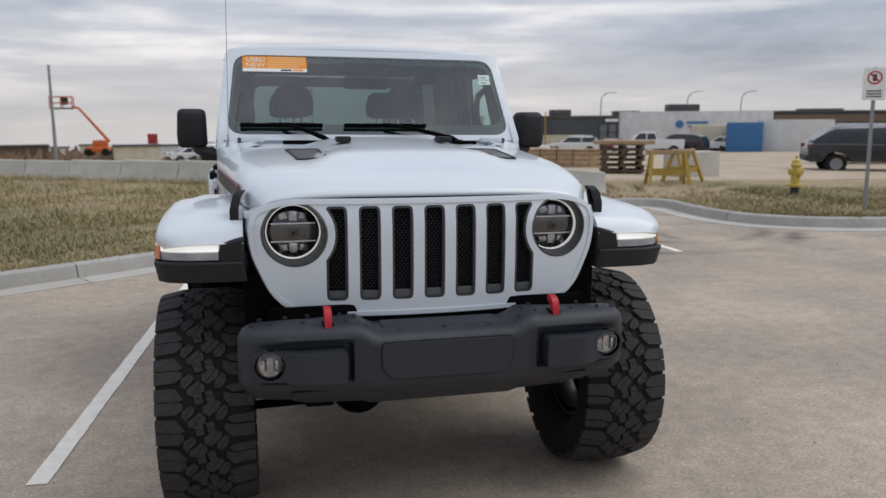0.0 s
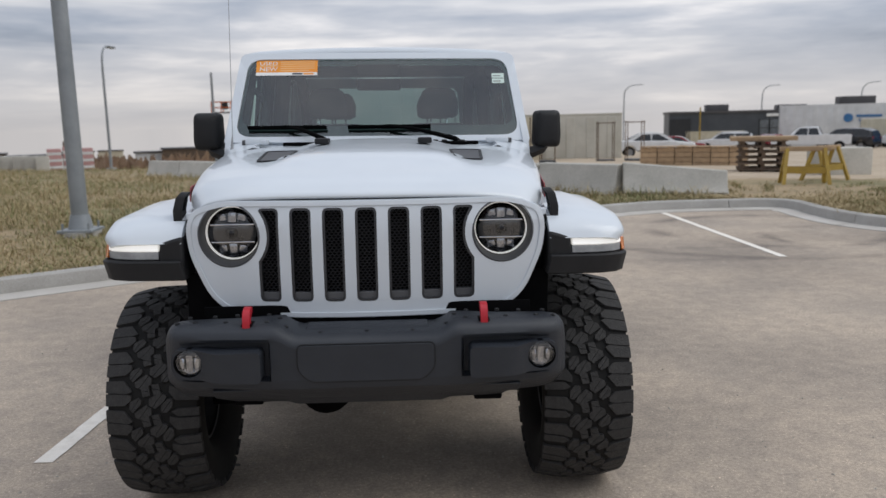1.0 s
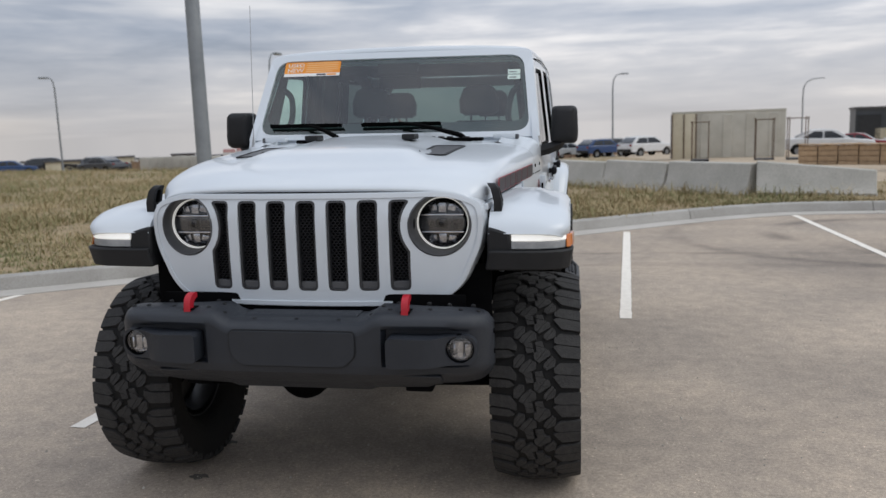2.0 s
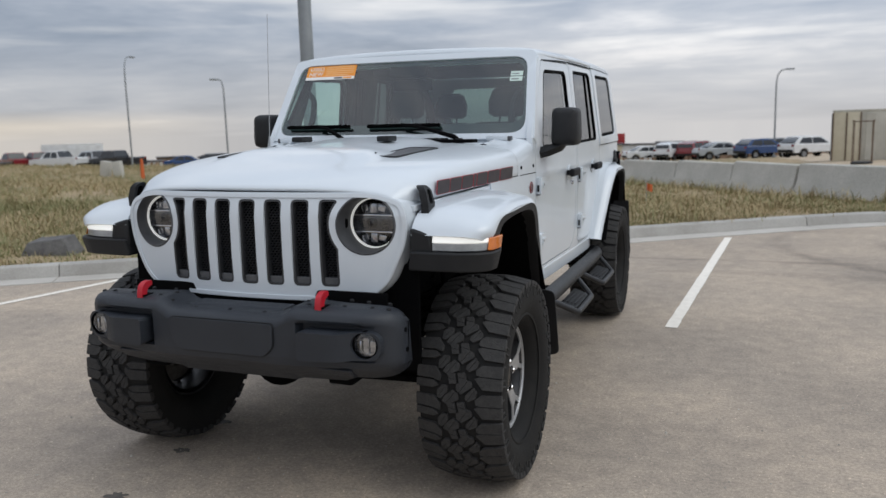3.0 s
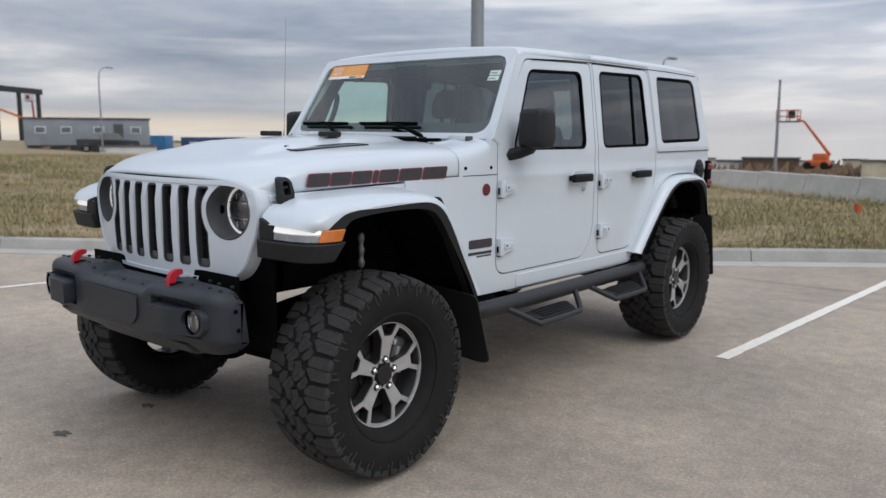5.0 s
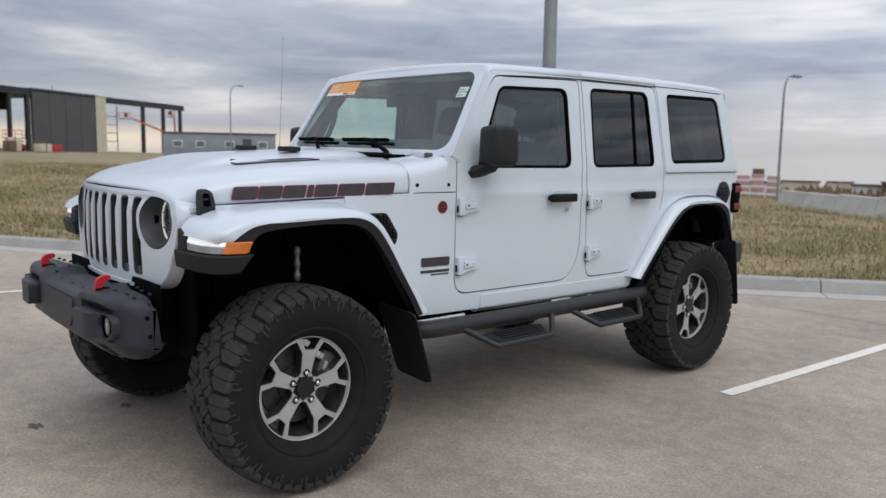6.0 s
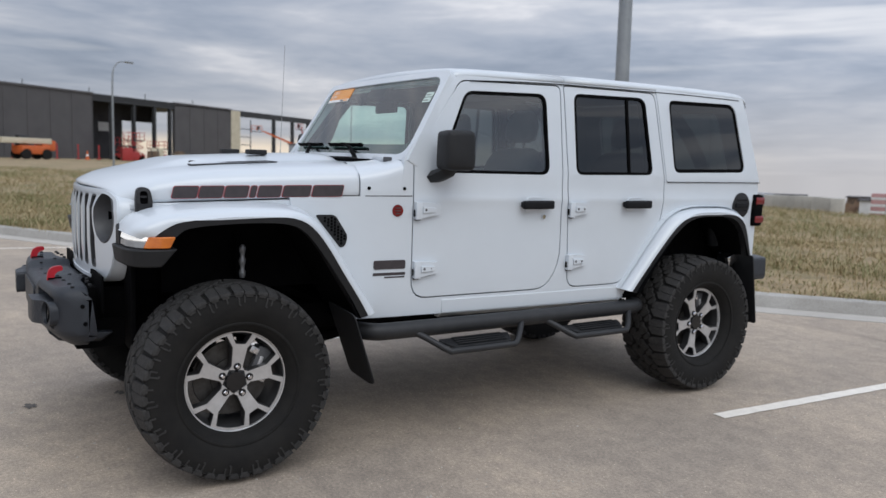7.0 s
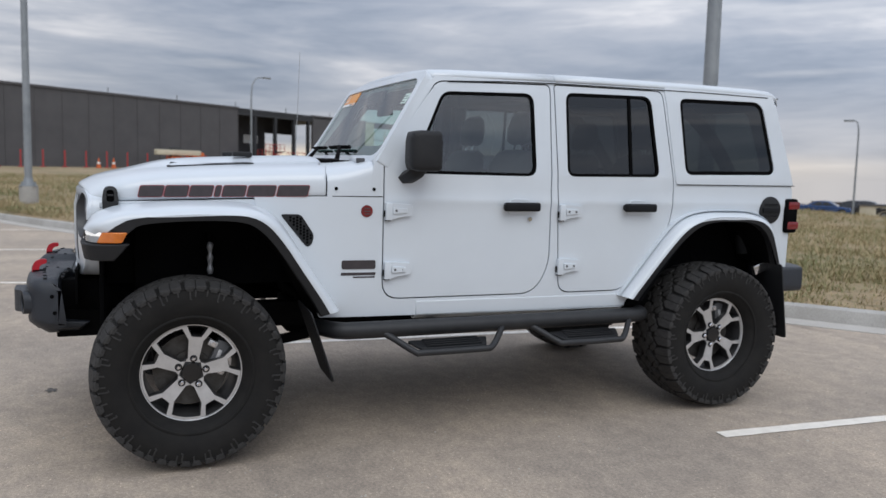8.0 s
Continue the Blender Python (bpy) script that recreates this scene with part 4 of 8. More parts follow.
for s in (1, -1):
    o = fillet([(s * 0.335, -0.085), (s * 0.452, -0.10), (s * 0.484, 0.325), (s * 0.335, 0.31)], 0.03, 3)
    hv = part("hood_vent", plate(o, [grown(o, -0.012)], lambda u, v, d: Vector((u, v, hood_z(u, v) + 0.004 + d)), 0.012, (), (0.0, 0.1, 0.2, 0.3)), TRIM, HOOD, "dark hood vent")
    part("vent_floor", plate(grown(o, -0.010), [], lambda u, v, d: Vector((u, v, hood_z(u, v) + 0.0015 + d)), 0.008, (), (0.0, 0.1, 0.2, 0.3)), GREYBEZEL, hv)
    part("hood_bumper", box((s * 0.228, 0.295, hood_z(0.228, 0.295) + 0.010), (0.062, 0.10, 0.026), r=0.008), TRIM, CAR)
    # hood latch: black rubber strap on its bracket
    lx = hood_w(-0.35)
    lo = fillet([(-0.384, 1.150), (-0.322, 1.150), (-0.318, 1.205), (-0.326, 1.266), (-0.380, 1.266), (-0.388, 1.205)], [0.008, 0.008, 0.01, 0.026, 0.026, 0.01], 5)
    li = fillet([(-0.370, 1.196), (-0.336, 1.196), (-0.338, 1.250), (-0.368, 1.250)], 0.012, 4)

    def latch_at(out):
        return lambda y, z, d: Vector((s * (lx + 0.040 + out + d - 0.25 * max(0.0, z - 1.20) - 0.5 * max(0.0, z - 1.245)), y, z))
    la = part("hood_latch", plate(lo, [li], latch_at(0), 0.030, (), (1.20, 1.245)), TRIM, CAR, "black rubber hood latch", bevel=0.006, segs=3)
    part("latch_catch", plate(grown(li, 0.002), [], latch_at(-0.016), 0.008, (), (1.20, 1.245)), BLACK, la)
    part("latch_bar", box((s * (lx + 0.022), -0.353, 1.226), (0.012, 0.030, 0.010), r=0.003), GLOSS, la)
    part("latch_base", box((s * (lx + 0.012), -0.345, 1.152), (0.05, 0.085, 0.026), r=0.006), TRIM, la)
    # side word as seven plain slanted blocks with a red edge
    marks = ((-0.237, 0.104), (-0.126, 0.102), (-0.016, 0.102), (0.096, 0.026), (0.131, 0.104), (0.245, 0.128), (0.384, 0.146))
    for y0, w in marks:
        sl = 0.012

        def hs(o):
            return lambda y, z, d: Vector((s * (hood_w(y) * max(0.0, 1 - max(0.0, min(1, (z - hood_edge(y)) / (lerp_table(HOODTOP, y) - hood_edge(y)))) ** 5.4) ** (1 / 5.4) + o + d), y, z))
        zb = 1.2195 + 0.0205 * (y0 + 0.237)
        q = [(y0, zb), (y0 + w, zb + 0.0205 * w), (y0 + w + sl, zb + 0.0205 * w + 0.052), (y0 + sl, zb + 0.052)]
        cuts_z = (1.235, 1.25, 1.265, 1.28, 1.295)
        lm = part("side_mark_edge", plate(fillet(grown(q, 0.0024), 0.010, 3), [], hs(0.0042), 0.003, (), cuts_z), DECALRED, HOOD, "charcoal block mark with a red edge")
        part("side_mark", plate(fillet(q, 0.010, 3), [], hs(0.0052), 0.001, (), cuts_z), DECAL, lm)

    # body strip between hood edge and flare
    part("fender_top", loft([[Vector((s * (hood_w(y) - 0.004 - a), y, z)) for a, z in ((0.0, hood_edge(y) - 0.004), (-0.001, hood_edge(y) - 0.024), (0.004, 1.168), (0.05, 1.168), (0.05, hood_edge(y) - 0.004))] for y in (-0.40, -0.2, 0.0, 0.2, 0.45)]), PAINT, CAR, bevel=0.003)

# cowl between hood and windshield
bm = loft([[Vector((x, 0.60, 1.345)), Vector((x, 0.74, 1.374)), Vector((x, 0.86, 1.396)), Vector((x, 0.90, 1.42)), Vector((x, 0.90, 1.30)), Vector((x, 0.6, 1.30))] for x in (-0.72, -0.6, -0.3, 0, 0.3, 0.6, 0.72)])
part("cowl", bm, PAINT, CAR, bevel=0.01)
for s in (1, -1):
    rings = []
    for y, zt, n in ((0.629, 1.396, 4.6), (0.70, 1.402, 5.2), (0.78, 1.411, 6.5), (0.85, 1.420, 9), (0.90, 1.425, 12)):
        w = side_x(y, 1.27)
        ring = [Vector((s * 0.60, y, zt + 0.0))]
        for k in range(15):
            a = radians(62 - 62 * k / 14)
            ring.append(Vector((s * w * math.cos(a) ** (2 / n), y, 1.245 + (zt - 1.245) * math.sin(a) ** (2 / n))))
        rings.append(ring + [Vector((s * (w - 0.02), y, 1.245)), Vector((s * 0.60, y, 1.30))])
    part("cowl_shoulder", loft(rings), PAINT, CAR, angle=50)
    part("windshield_hinge", box((s * 0.615, 0.820, 1.418), (0.115, 0.050, 0.026), r=0.008), PAINT, CAR)
    part("hinge_end", box((s * 0.680, 0.822, 1.416), (0.018, 0.044, 0.026), r=0.005), GREYBEZEL, CAR)
    part("roof_seam", plate([(1.26, 1.835), (1.60, 1.853), (1.886, 1.862), (2.9, 1.874), (3.40, 1.872), (3.40, 1.877), (2.9, 1.879), (1.886, 1.867), (1.60, 1.858), (1.26, 1.840)], [], on_side(s, 0.008), 0.004, CY), BLACK, CAR)
    part("body_seam", plate([(2.695, 1.3285), (3.606, 1.3345), (3.606, 1.3385), (2.695, 1.3325)], [], on_side(s, 0.0075), 0.002, CY), BLACK, CAR)
    part("body_seam", plate([(0.40, 1.2335), (0.908, 1.2365), (0.908, 1.2405), (0.40, 1.2375)], [], on_side(s, 0.0012), 0.002, CY), BLACK, CAR)
part("cowl_grille", box((0.02, 0.765, 1.407), (0.98, 0.095, 0.018), r=0.006), BLACK, CAR)
bm = bmesh.new()
for k in range(9):
    add_box(bm, (-0.02 + k * 0.045, 0.765, 1.419), (0.026, 0.06, 0.01), r=0.003, seg=1)
part("cowl_slats", bm, TRIM, CAR)
for pivot, b0, b1 in ((-0.235, -0.675, -0.265), (0.425, -0.155, 0.275)):
    f = on_ws(0.025)
    wp = part("wiper_arm", tube([(pivot, 0.76, 1.405), (pivot - 0.03, 0.775, 1.428), tuple(f((pivot + b0 + b1) / 3, 0.05, 0.01)), tuple(f((b0 + b1) / 2, 0.072, 0.0))], [0.014, 0.013, 0.009, 0.007], 8), BLACK, CAR, "black wiper arm and blade")
    part("wiper_pivot", tube([(pivot, 0.76, 1.38), (pivot, 0.76, 1.422)], [0.030, 0.018], 14), TRIM, wp)
    rings = []
    for i in range(9):
        u = b0 + (b1 - b0) * i / 8
        rings.append([f(u, 0.068, -0.022), f(u, 0.070, -0.004), f(u, 0.077, 0.002 + 0.006 * (i in (4,))), f(u, 0.083, -0.006), f(u, 0.081, -0.022)])
    part("wiper_blade", loft(rings), BLACK, wp)
part("antenna", tube([(-0.735, 0.78, 1.38), (-0.73, 0.785, 1.46), (-0.72, 0.805, 2.12)], [0.009, 0.0020, 0.0016], 8), CLEARLENS, CAR, "thin mast aerial")

# ---- grille with seven slots and two lamp bowls ----
GOUT = fillet([(-0.47, 0.835), (0.47, 0.835), (0.565, 0.90), (0.637, 1.06), (0.645, 1.155), (0.625, 1.215), (0.52, 1.252), (-0.52, 1.252), (-0.625, 1.215), (-0.645, 1.155), (-0.637, 1.06), (-0.565, 0.90)],
              [0.07, 0.07, 0.06, 0.06, 0.05, 0.06, 0.08, 0.08, 0.06, 0.05, 0.06, 0.06], 4)


def grille_y(x, z):
    return -0.535 + 0.085 * (x / 0.63) ** 2 + 0.22 * max(0.0, z - 1.165) + 0.05 * max(0, 1.0 - z)


def on_grille(out=0.0):
    return lambda x, z, d: Vector((x, grille_y(x, z) - out - d, z))


LX, LZ, LR = 0.487, 1.130, 0.112
SLOT_X = [(-3 + i) * 0.1145 for i in range(7)]


def slot_outline(i, g=0.0):
    c, w, z0, z1 = SLOT_X[i], 0.0375 + g, 0.893 - g, 1.226 + g
    pts = fillet([(c - w, z0), (c + w, z0), (c + w, z1), (c - w, z1)], 0.02, 4)
    if i in (0, 6):
        sg = -1 if i == 0 else 1
        out = []
        fine = []
        for a, b in zip(pts, pts[1:] + pts[:1]):
            n = max(1, int((b - a).length / 0.02))
            fine += [a + (b - a) * (k / n) for k in range(n)]
        for p in fine:
            d = p - Vector((sg * LX, LZ))
            if d.length < LR + 0.027 - g:
                p = Vector((sg * (LX - math.sqrt(max(0, (LR + 0.027 - g) ** 2 - d.y ** 2))), p.y))
            out.append(p)
        pts = out
    return pts


def ring2(cx, cz, r, n=40):
    return [Vector((cx + r * math.cos(2 * math.pi * k / n), cz + r * math.sin(2 * math.pi * k / n))) for k in range(n)]


GHOLES = [slot_outline(i) for i in range(7)] + [ring2(sg * LX, LZ, LR) for sg in (-1, 1)]
GX = tuple(-0.6 + 0.1 * i for i in range(13))
GR = part("grille", plate(GOUT, GHOLES, on_grille(), 0.022, GX, (0.9, 1.0, 1.1, 1.16, 1.2, 1.24)), PAINT, CAR, "white seven-slot grille panel", bevel=0.009, segs=3)
part("grille_rim", plate(grown(GOUT, -0.003), [grown(GOUT, -0.019)], on_grille(0.0045), 0.008, GX, (0.9, 1.0, 1.1, 1.16, 1.2, 1.24)), PAINT, GR, bevel=0.003)
# side returns of the grille shell
for s in (1, -1):
    edge = [p for p in GOUT if p.x * s > 0.40]
    edge.sort(key=lambda p: p.y)
    bm = loft([[Vector((p.x, grille_y(p.x, p.y) + 0.012, p.y)) for p in edge], [Vector((p.x + s * 0.012, grille_y(p.x, p.y) + 0.07, p.y)) for p in edge], [Vector((p.x + s * 0.010, -0.415 + 0.13 * step(1.0, 1.1, p.y), p.y)) for p in edge]], closed=False, caps=False)
    part("grille_return", bm, PAINT, GR, angle=60)
for i in range(7):
    o = slot_outline(i, -0.001)
    part("slot_frame", plate(o, [grown(o, -0.0075)], on_grille(-0.002), 0.034), SLOTDARK, GR, "dark grey slot surround")
    # honeycomb insert
    bm = bmesh.new()
    hex_r = 0.0088
    for r in range(30):
        for c in range(6):
            x = SLOT_X[i] + (c - 2.5) * hex_r * 1.75 + (0.5 * hex_r * 1.75 if r % 2 else 0)
            z = 0.932 + r * hex_r * 1.14
            if abs(x - SLOT_X[i]) > 0.041 or z > 1.232:
                continue
            if i in (0, 6) and math.hypot(abs(x) - LX, z - LZ) < LR + 0.024:
                continue
            y = grille_y(x, z) + 0.024
            rings = [[Vector((x + q * math.cos(math.pi / 6 + k * math.pi / 3), yy, z + 0.76 * q * math.sin(math.pi / 6 + k * math.pi / 3))) for k in range(6)] for q, yy in ((hex_r * 1.02, y), (hex_r * 0.80, y), (hex_r * 0.76, y + 0.012))]
            loft(rings, closed=True, caps=False, bm=bm)
    ob = part("grille_mesh", bm, MESHPLASTIC, GR, "black honeycomb insert")
    ob["kind"] = "stuff"
    part("slot_foot", plate([(SLOT_X[i] - 0.036, 0.895), (SLOT_X[i] + 0.036, 0.895), (SLOT_X[i] + 0.036, 0.926), (SLOT_X[i] - 0.036, 0.926)], [], on_grille(-0.012), 0.03), SLOTGREY, GR, bevel=0.003)
LAMPS = []
part("grille_backing", box((0, -0.435, 1.055), (0.77, 0.02, 0.37)), BLACK, CAR)
for s in (1, -1):
    # lamp bowl, halo ring, lens with two bars
    yb = grille_y(s * LX, LZ)
    bm = bmesh.new()
    lathe([(LR + 0.002, 0.0), (LR - 0.004, -0.004), (0.100, 0.088), (0.094, 0.092)], 48, "y", bm)
    for v in bm.verts:
        # the mouth follows the curved panel
        k = max(0.0, 1 - v.co.y / 0.09) if v.co.y > 0 else 1.0
        v.co.y += k * (grille_y(s * LX + v.co.x, LZ + v.co.z) - yb)
        v.co += Vector((s * LX, yb, LZ))
    hl = part("headlamp", bm, GREYBEZEL, CAR, "round LED headlamp with a lit white ring")
    LAMPS.append(hl)
    yl = yb + 0.072
    t_ = Matrix.Translation((s * LX, yl, LZ))
    part("halo_ring", moved(lathe([(0.0965, 0.012), (0.0962, -0.003), (0.0952, -0.0040), (0.0942, -0.003), (0.0920, 0.012)], 56, "y"), t_), HALO, hl, "lit white ring")
    part("lamp_reflector", moved(lathe([(0.088, 0.002), (0.07, 0.035), (0.03, 0.05), (0.001, 0.052)], 40, "y"), t_), REFLECTOR, hl)
    rings = []
    for k in range(15):
        x = -0.0862 + 0.1724 * k / 14
        h = min(0.029, math.sqrt(max(0.00002, 0.0868 ** 2 - x * x)))
        yy = yl + 0.002 - 0.010 * (1 - (x / 0.0868) ** 2)
        rings.append([Vector((s * LX + x, yy, LZ - h)), Vector((s * LX + x, yy - 0.003, LZ)), Vector((s * LX + x, yy, LZ + h)), Vector((s * LX + x, yy + 0.014, LZ + h)), Vector((s * LX + x, yy + 0.014, LZ - h))])
    part("projector_band", loft(rings), SMOKE, hl, "dark projector lens band")
    part("projector_eye", moved(lathe([(0.024, 0.004), (0.021, -0.006), (0.013, -0.012), (0.001, -0.014)], 28, "y"), Matrix.Translation((s * LX, yl - 0.006, LZ))), GLOSS, hl)
    for zz in (0.031, -0.033):
        part("lamp_bar", box((s * LX, yl - 0.001, LZ + zz), (0.158, 0.012, 0.006), r=0.002), CHROME, hl)
    for k, (zz, w) in enumerate(((0.057, 0.11), (-0.057, 0.11))):
        bm = bmesh.new()
        for j in range(3):
            a = -0.034 + j * 0.034
            add_box(bm, (s * LX + a, yl + 0.012, LZ + zz), (0.029, 0.02, 0.036 - abs(a) * 0.35), Matrix.Rotation(a * 7, 3, "Y") @ Matrix.Rotation(a * 6, 3, "Z"), 0.004, 2)
        part("lamp_facets", bm, REFLECTOR, hl)
    part("lamp_cover", moved(lathe([(0.088, -0.003), (0.06, -0.013), (0.03, -0.018), (0.001, -0.019)], 40, "y"), t_), glass("lamp_cover_glass", (0.93, 0.94, 0.95)) if s > 0 else bpy.data.materials["lamp_cover_glass"], hl, "clear lamp cover", shadow=False)


# ---- fender flares ----
FF = [(-0.462, 1.090), (-0.435, 1.120), (-0.375, 1.152), (-0.29, 1.174), (-0.10, 1.187), (0.10, 1.192), (0.245, 1.184), (0.348, 1.140), (0.434, 1.042), (0.532, 0.897), (0.628, 0.762), (0.678, 0.688)]
FI = [(-0.315, 1.032), (-0.30, 1.053), (-0.27, 1.083), (-0.225, 1.110), (-0.09, 1.124), (0.08, 1.128), (0.205, 1.118), (0.278, 1.082), (0.354, 1.001), (0.443, 0.870), (0.526, 0.743), (0.570, 0.662)]
RF = [(2.330, 0.690), (2.43, 0.810), (2.55, 0.960), (2.66, 1.084), (2.76, 1.144), (2.89, 1.170), (3.05, 1.174), (3.21, 1.169), (3.32, 1.140), (3.395, 1.082), (3.45, 0.98), (3.49, 0.87)]
RI = [(2.423, 0.664), (2.505, 0.770), (2.61, 0.905), (2.715, 1.024), (2.805, 1.089), (2.91, 1.116), (3.05, 1.120), (3.18, 1.115), (3.265, 1.085), (3.325, 1.032), (3.375, 0.94), (3.415, 0.85)]


def flare(s, outer, inner, x_in, x_out, front):
    """White flare with its black underside lip, swept over the wheel."""
    o = curve_pts([(y, z, 0) for y, z in outer], 3)
    i = curve_pts([(y, z, 0) for y, z in inner], 3)
    n = len(o)
    white, lip = [], []
    for k, (p, q) in enumerate(zip(o, i)):
        f = k / (n - 1)
        d = (q - p)
        xo = x_out
        if front:
            xo = x_out - 0.030 * (1 - step(0.0, 0.15, f)) ** 2 - 0.045 * step(0.55, 1.0, f)
        else:
            xo = x_out - 0.035 * (1 - step(0.0, 0.35, f)) - 0.02 * step(0.75, 1.0, f)
        e = d.normalized()
        th = d.length

        def at(x, m):
            return Vector((s * x, p.x + e.x * m, p.y + e.y * m))
        up_in = -0.012 if not front else -0.018 * step(0.02, 0.2, f) * (1 - step(0.6, 0.9, f))
        white.append([at(x_in, up_in), at(x_in + (xo - x_in) * 0.55, up_in * 0.8), at(xo - 0.085, 0.0), at(xo - 0.045, 0.006), at(xo - 0.014, 0.020), at(xo, 0.042), at(xo, th * 0.55),
                      at(xo - 0.012, th * 0.56), at(xo - 0.04, 0.03), at(x_in, 0.02)])
        lip.append([at(xo - 0.012, th * 0.5), at(xo - 0.002, th * 0.56), at(xo - 0.004, th * 0.98), at(xo - 0.018, th), at(xo - 0.06, th * 0.95), at(x_in + 0.01, th * 0.80), at(x_in + 0.01, th * 0.5)])
    a = part("fender_flare", loft(white), PAINT, CAR, "white wheel arch flare", angle=45)
    part("flare_lip", loft(lip), TRIM, a, "black flare edge")


for s in (1, -1):
    flare(s, FF, FI, 0.66, 0.952, True)
    flare(s, RF, RI, 0.80, 0.938, False)
    # front of the flare: black block, lit daytime lamp and amber corner
    top = [(-0.478, 0.66), (-0.478, 0.74), (-0.470, 0.86), (-0.445, 0.925), (-0.405, 0.958), (-0.33, 0.965), (-0.26, 0.955), (-0.26, 0.66)]
    rings = [[Vector((s * (x - (0.010 if z < 0.97 else 0)), min(y + (0.01 if z < 0.97 else 0), -0.335 + (z - 0.962) * 0.9), z)) for y, x in top] for z in (0.957, 0.967, 1.022, 1.030)]
    lb = part("flare_nose", loft(rings), TRIM, CAR, "black flare nose under the daytime lamp", bevel=0.006)
    part("flare_cheek", loft([[Vector((s * x, y, z)) for x, z in ((0.655, 0.962), (0.72, 0.962), (0.745, 1.03), (0.735, 1.095), (0.655, 1.115))] for y in (-0.462, -0.30)]), TRIM, lb, bevel=0.01)
    dr_in = [(-0.458, 0.742), (-0.452, 0.84), (-0.428, 0.905), (-0.40, 0.935), (-0.36, 0.940), (-0.36, 0.742)]
    dl = part("daytime_lamp", loft([[Vector((s * x, y + dy, z)) for y, x in dr_in] for z, dy in ((1.033, 0.0), (1.061, 0.002))]), CLEARLENS, CAR, "lit daytime running lamp strip", bevel=0.003)
    part("lit_strip", loft([[Vector((s * x, y + dy, z)) for y, x in dr_in] for z, dy in ((1.0625, -0.001), (1.087, 0.006))]), LAMP, dl, "lit white strip", bevel=0.003)
    am = [(-0.410, 0.938), (-0.392, 0.954), (-0.325, 0.966), (-0.304, 0.960), (-0.34, 0.935)]
    part("amber_lens", loft([[Vector((s * x, y + dy, z)) for y, x in am] for z, dy in ((1.034, 0.0), (1.080, 0.022))]), AMBER, dl, "amber corner marker lens", bevel=0.004)
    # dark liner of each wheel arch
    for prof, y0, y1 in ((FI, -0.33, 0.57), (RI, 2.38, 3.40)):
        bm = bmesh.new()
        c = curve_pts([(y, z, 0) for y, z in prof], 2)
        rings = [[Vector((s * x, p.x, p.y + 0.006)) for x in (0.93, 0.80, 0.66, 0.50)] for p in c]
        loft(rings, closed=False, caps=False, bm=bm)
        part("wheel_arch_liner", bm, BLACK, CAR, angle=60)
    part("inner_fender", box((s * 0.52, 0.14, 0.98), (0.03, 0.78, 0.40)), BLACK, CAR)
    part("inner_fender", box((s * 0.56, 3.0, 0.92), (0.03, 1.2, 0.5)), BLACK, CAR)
    # added black sheet, standing for the dark gap behind the bumper end
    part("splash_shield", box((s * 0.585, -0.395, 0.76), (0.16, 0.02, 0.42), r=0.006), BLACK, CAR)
    # mud flaps
    fl = fillet([(0.70, 0.72), (0.985, 0.70), (0.985, 0.36), (0.93, 0.345), (0.72, 0.36)], 0.03, 3)
    part("mud_flap", plate(fl, [], lambda x, z, d: Vector((s * x, 0.505 + (0.72 - z) * 0.33 + d, z)), 0.008, (), (0.6, 0.5)), TRIM, CAR, "black front mud flap", bevel=0.002)
    fl = fillet([(0.70, 0.86), (0.955, 0.86), (0.97, 0.40), (0.70, 0.40)], 0.02, 3)
    part("mud_flap", plate(fl, [], lambda x, z, d: Vector((s * x, 3.435 + (0.86 - z) * 0.13 + d, z)), 0.008, (), (0.7, 0.55)), TRIM, CAR, "black rear mud flap", bevel=0.002)
    # mirrors
    mh = [[Vector((s * x, y, z)) for x, z in fillet([(0.845 + i0, 1.383 + i1), (0.985 - i0, 1.383 + i1), (0.992 - i0, 1.435), (0.985 - i0, 1.582 - i1), (0.85 + i0, 1.582 - i1)], 0.03, 4)] for y, i0, i1 in ((0.992, 0.03, 0.03), (1.005, 0.008, 0.008), (1.042, 0.0, 0.0), (1.132, 0.0, 0.0), (1.147, 0.006, 0.006))]
    mh = [[p + Vector((0, 0, -0.011)) for p in ring] for ring in mh]
    mi = part("wing_mirror", loft(mh), TRIM, CAR, "black door mirror", angle=50)
    part("mirror_glass", plate(fillet([(0.862, 1.40), (0.973, 1.40), (0.975, 1.567), (0.866, 1.567)], 0.02, 4), [], lambda x, z, d: Vector((s * x, 1.149 + d, z - 0.011)), 0.004), CHROME, mi)
    part("mirror_arm", loft([[Vector((s * x, y + dy, z + dz)) for dy, dz in ((-0.045, 0), (-0.02, 0.03), (0.03, 0.03), (0.05, 0.0), (0.03, -0.028), (-0.02, -0.03))] for x, y, z in ((0.79, 1.03, 1.335), (0.84, 1.035, 1.347), (0.90, 1.05, 1.372), (0.92, 1.055, 1.40))]), TRIM, mi, angle=60)
    # side bar with two hoop steps
    bar = curve_pts([(s * 0.70, 0.60, 0.575), (s * 0.83, 0.68, 0.574), (s * 0.855, 0.85, 0.574), (s * 0.865, 1.6, 0.576), (s * 0.865, 2.38, 0.578), (s * 0.80, 2.50, 0.578)], 6)
    sb = part("side_step_bar", tube(bar, 0.043, 18), STEPCOAT, CAR, "black tubular side step bar with drop steps")
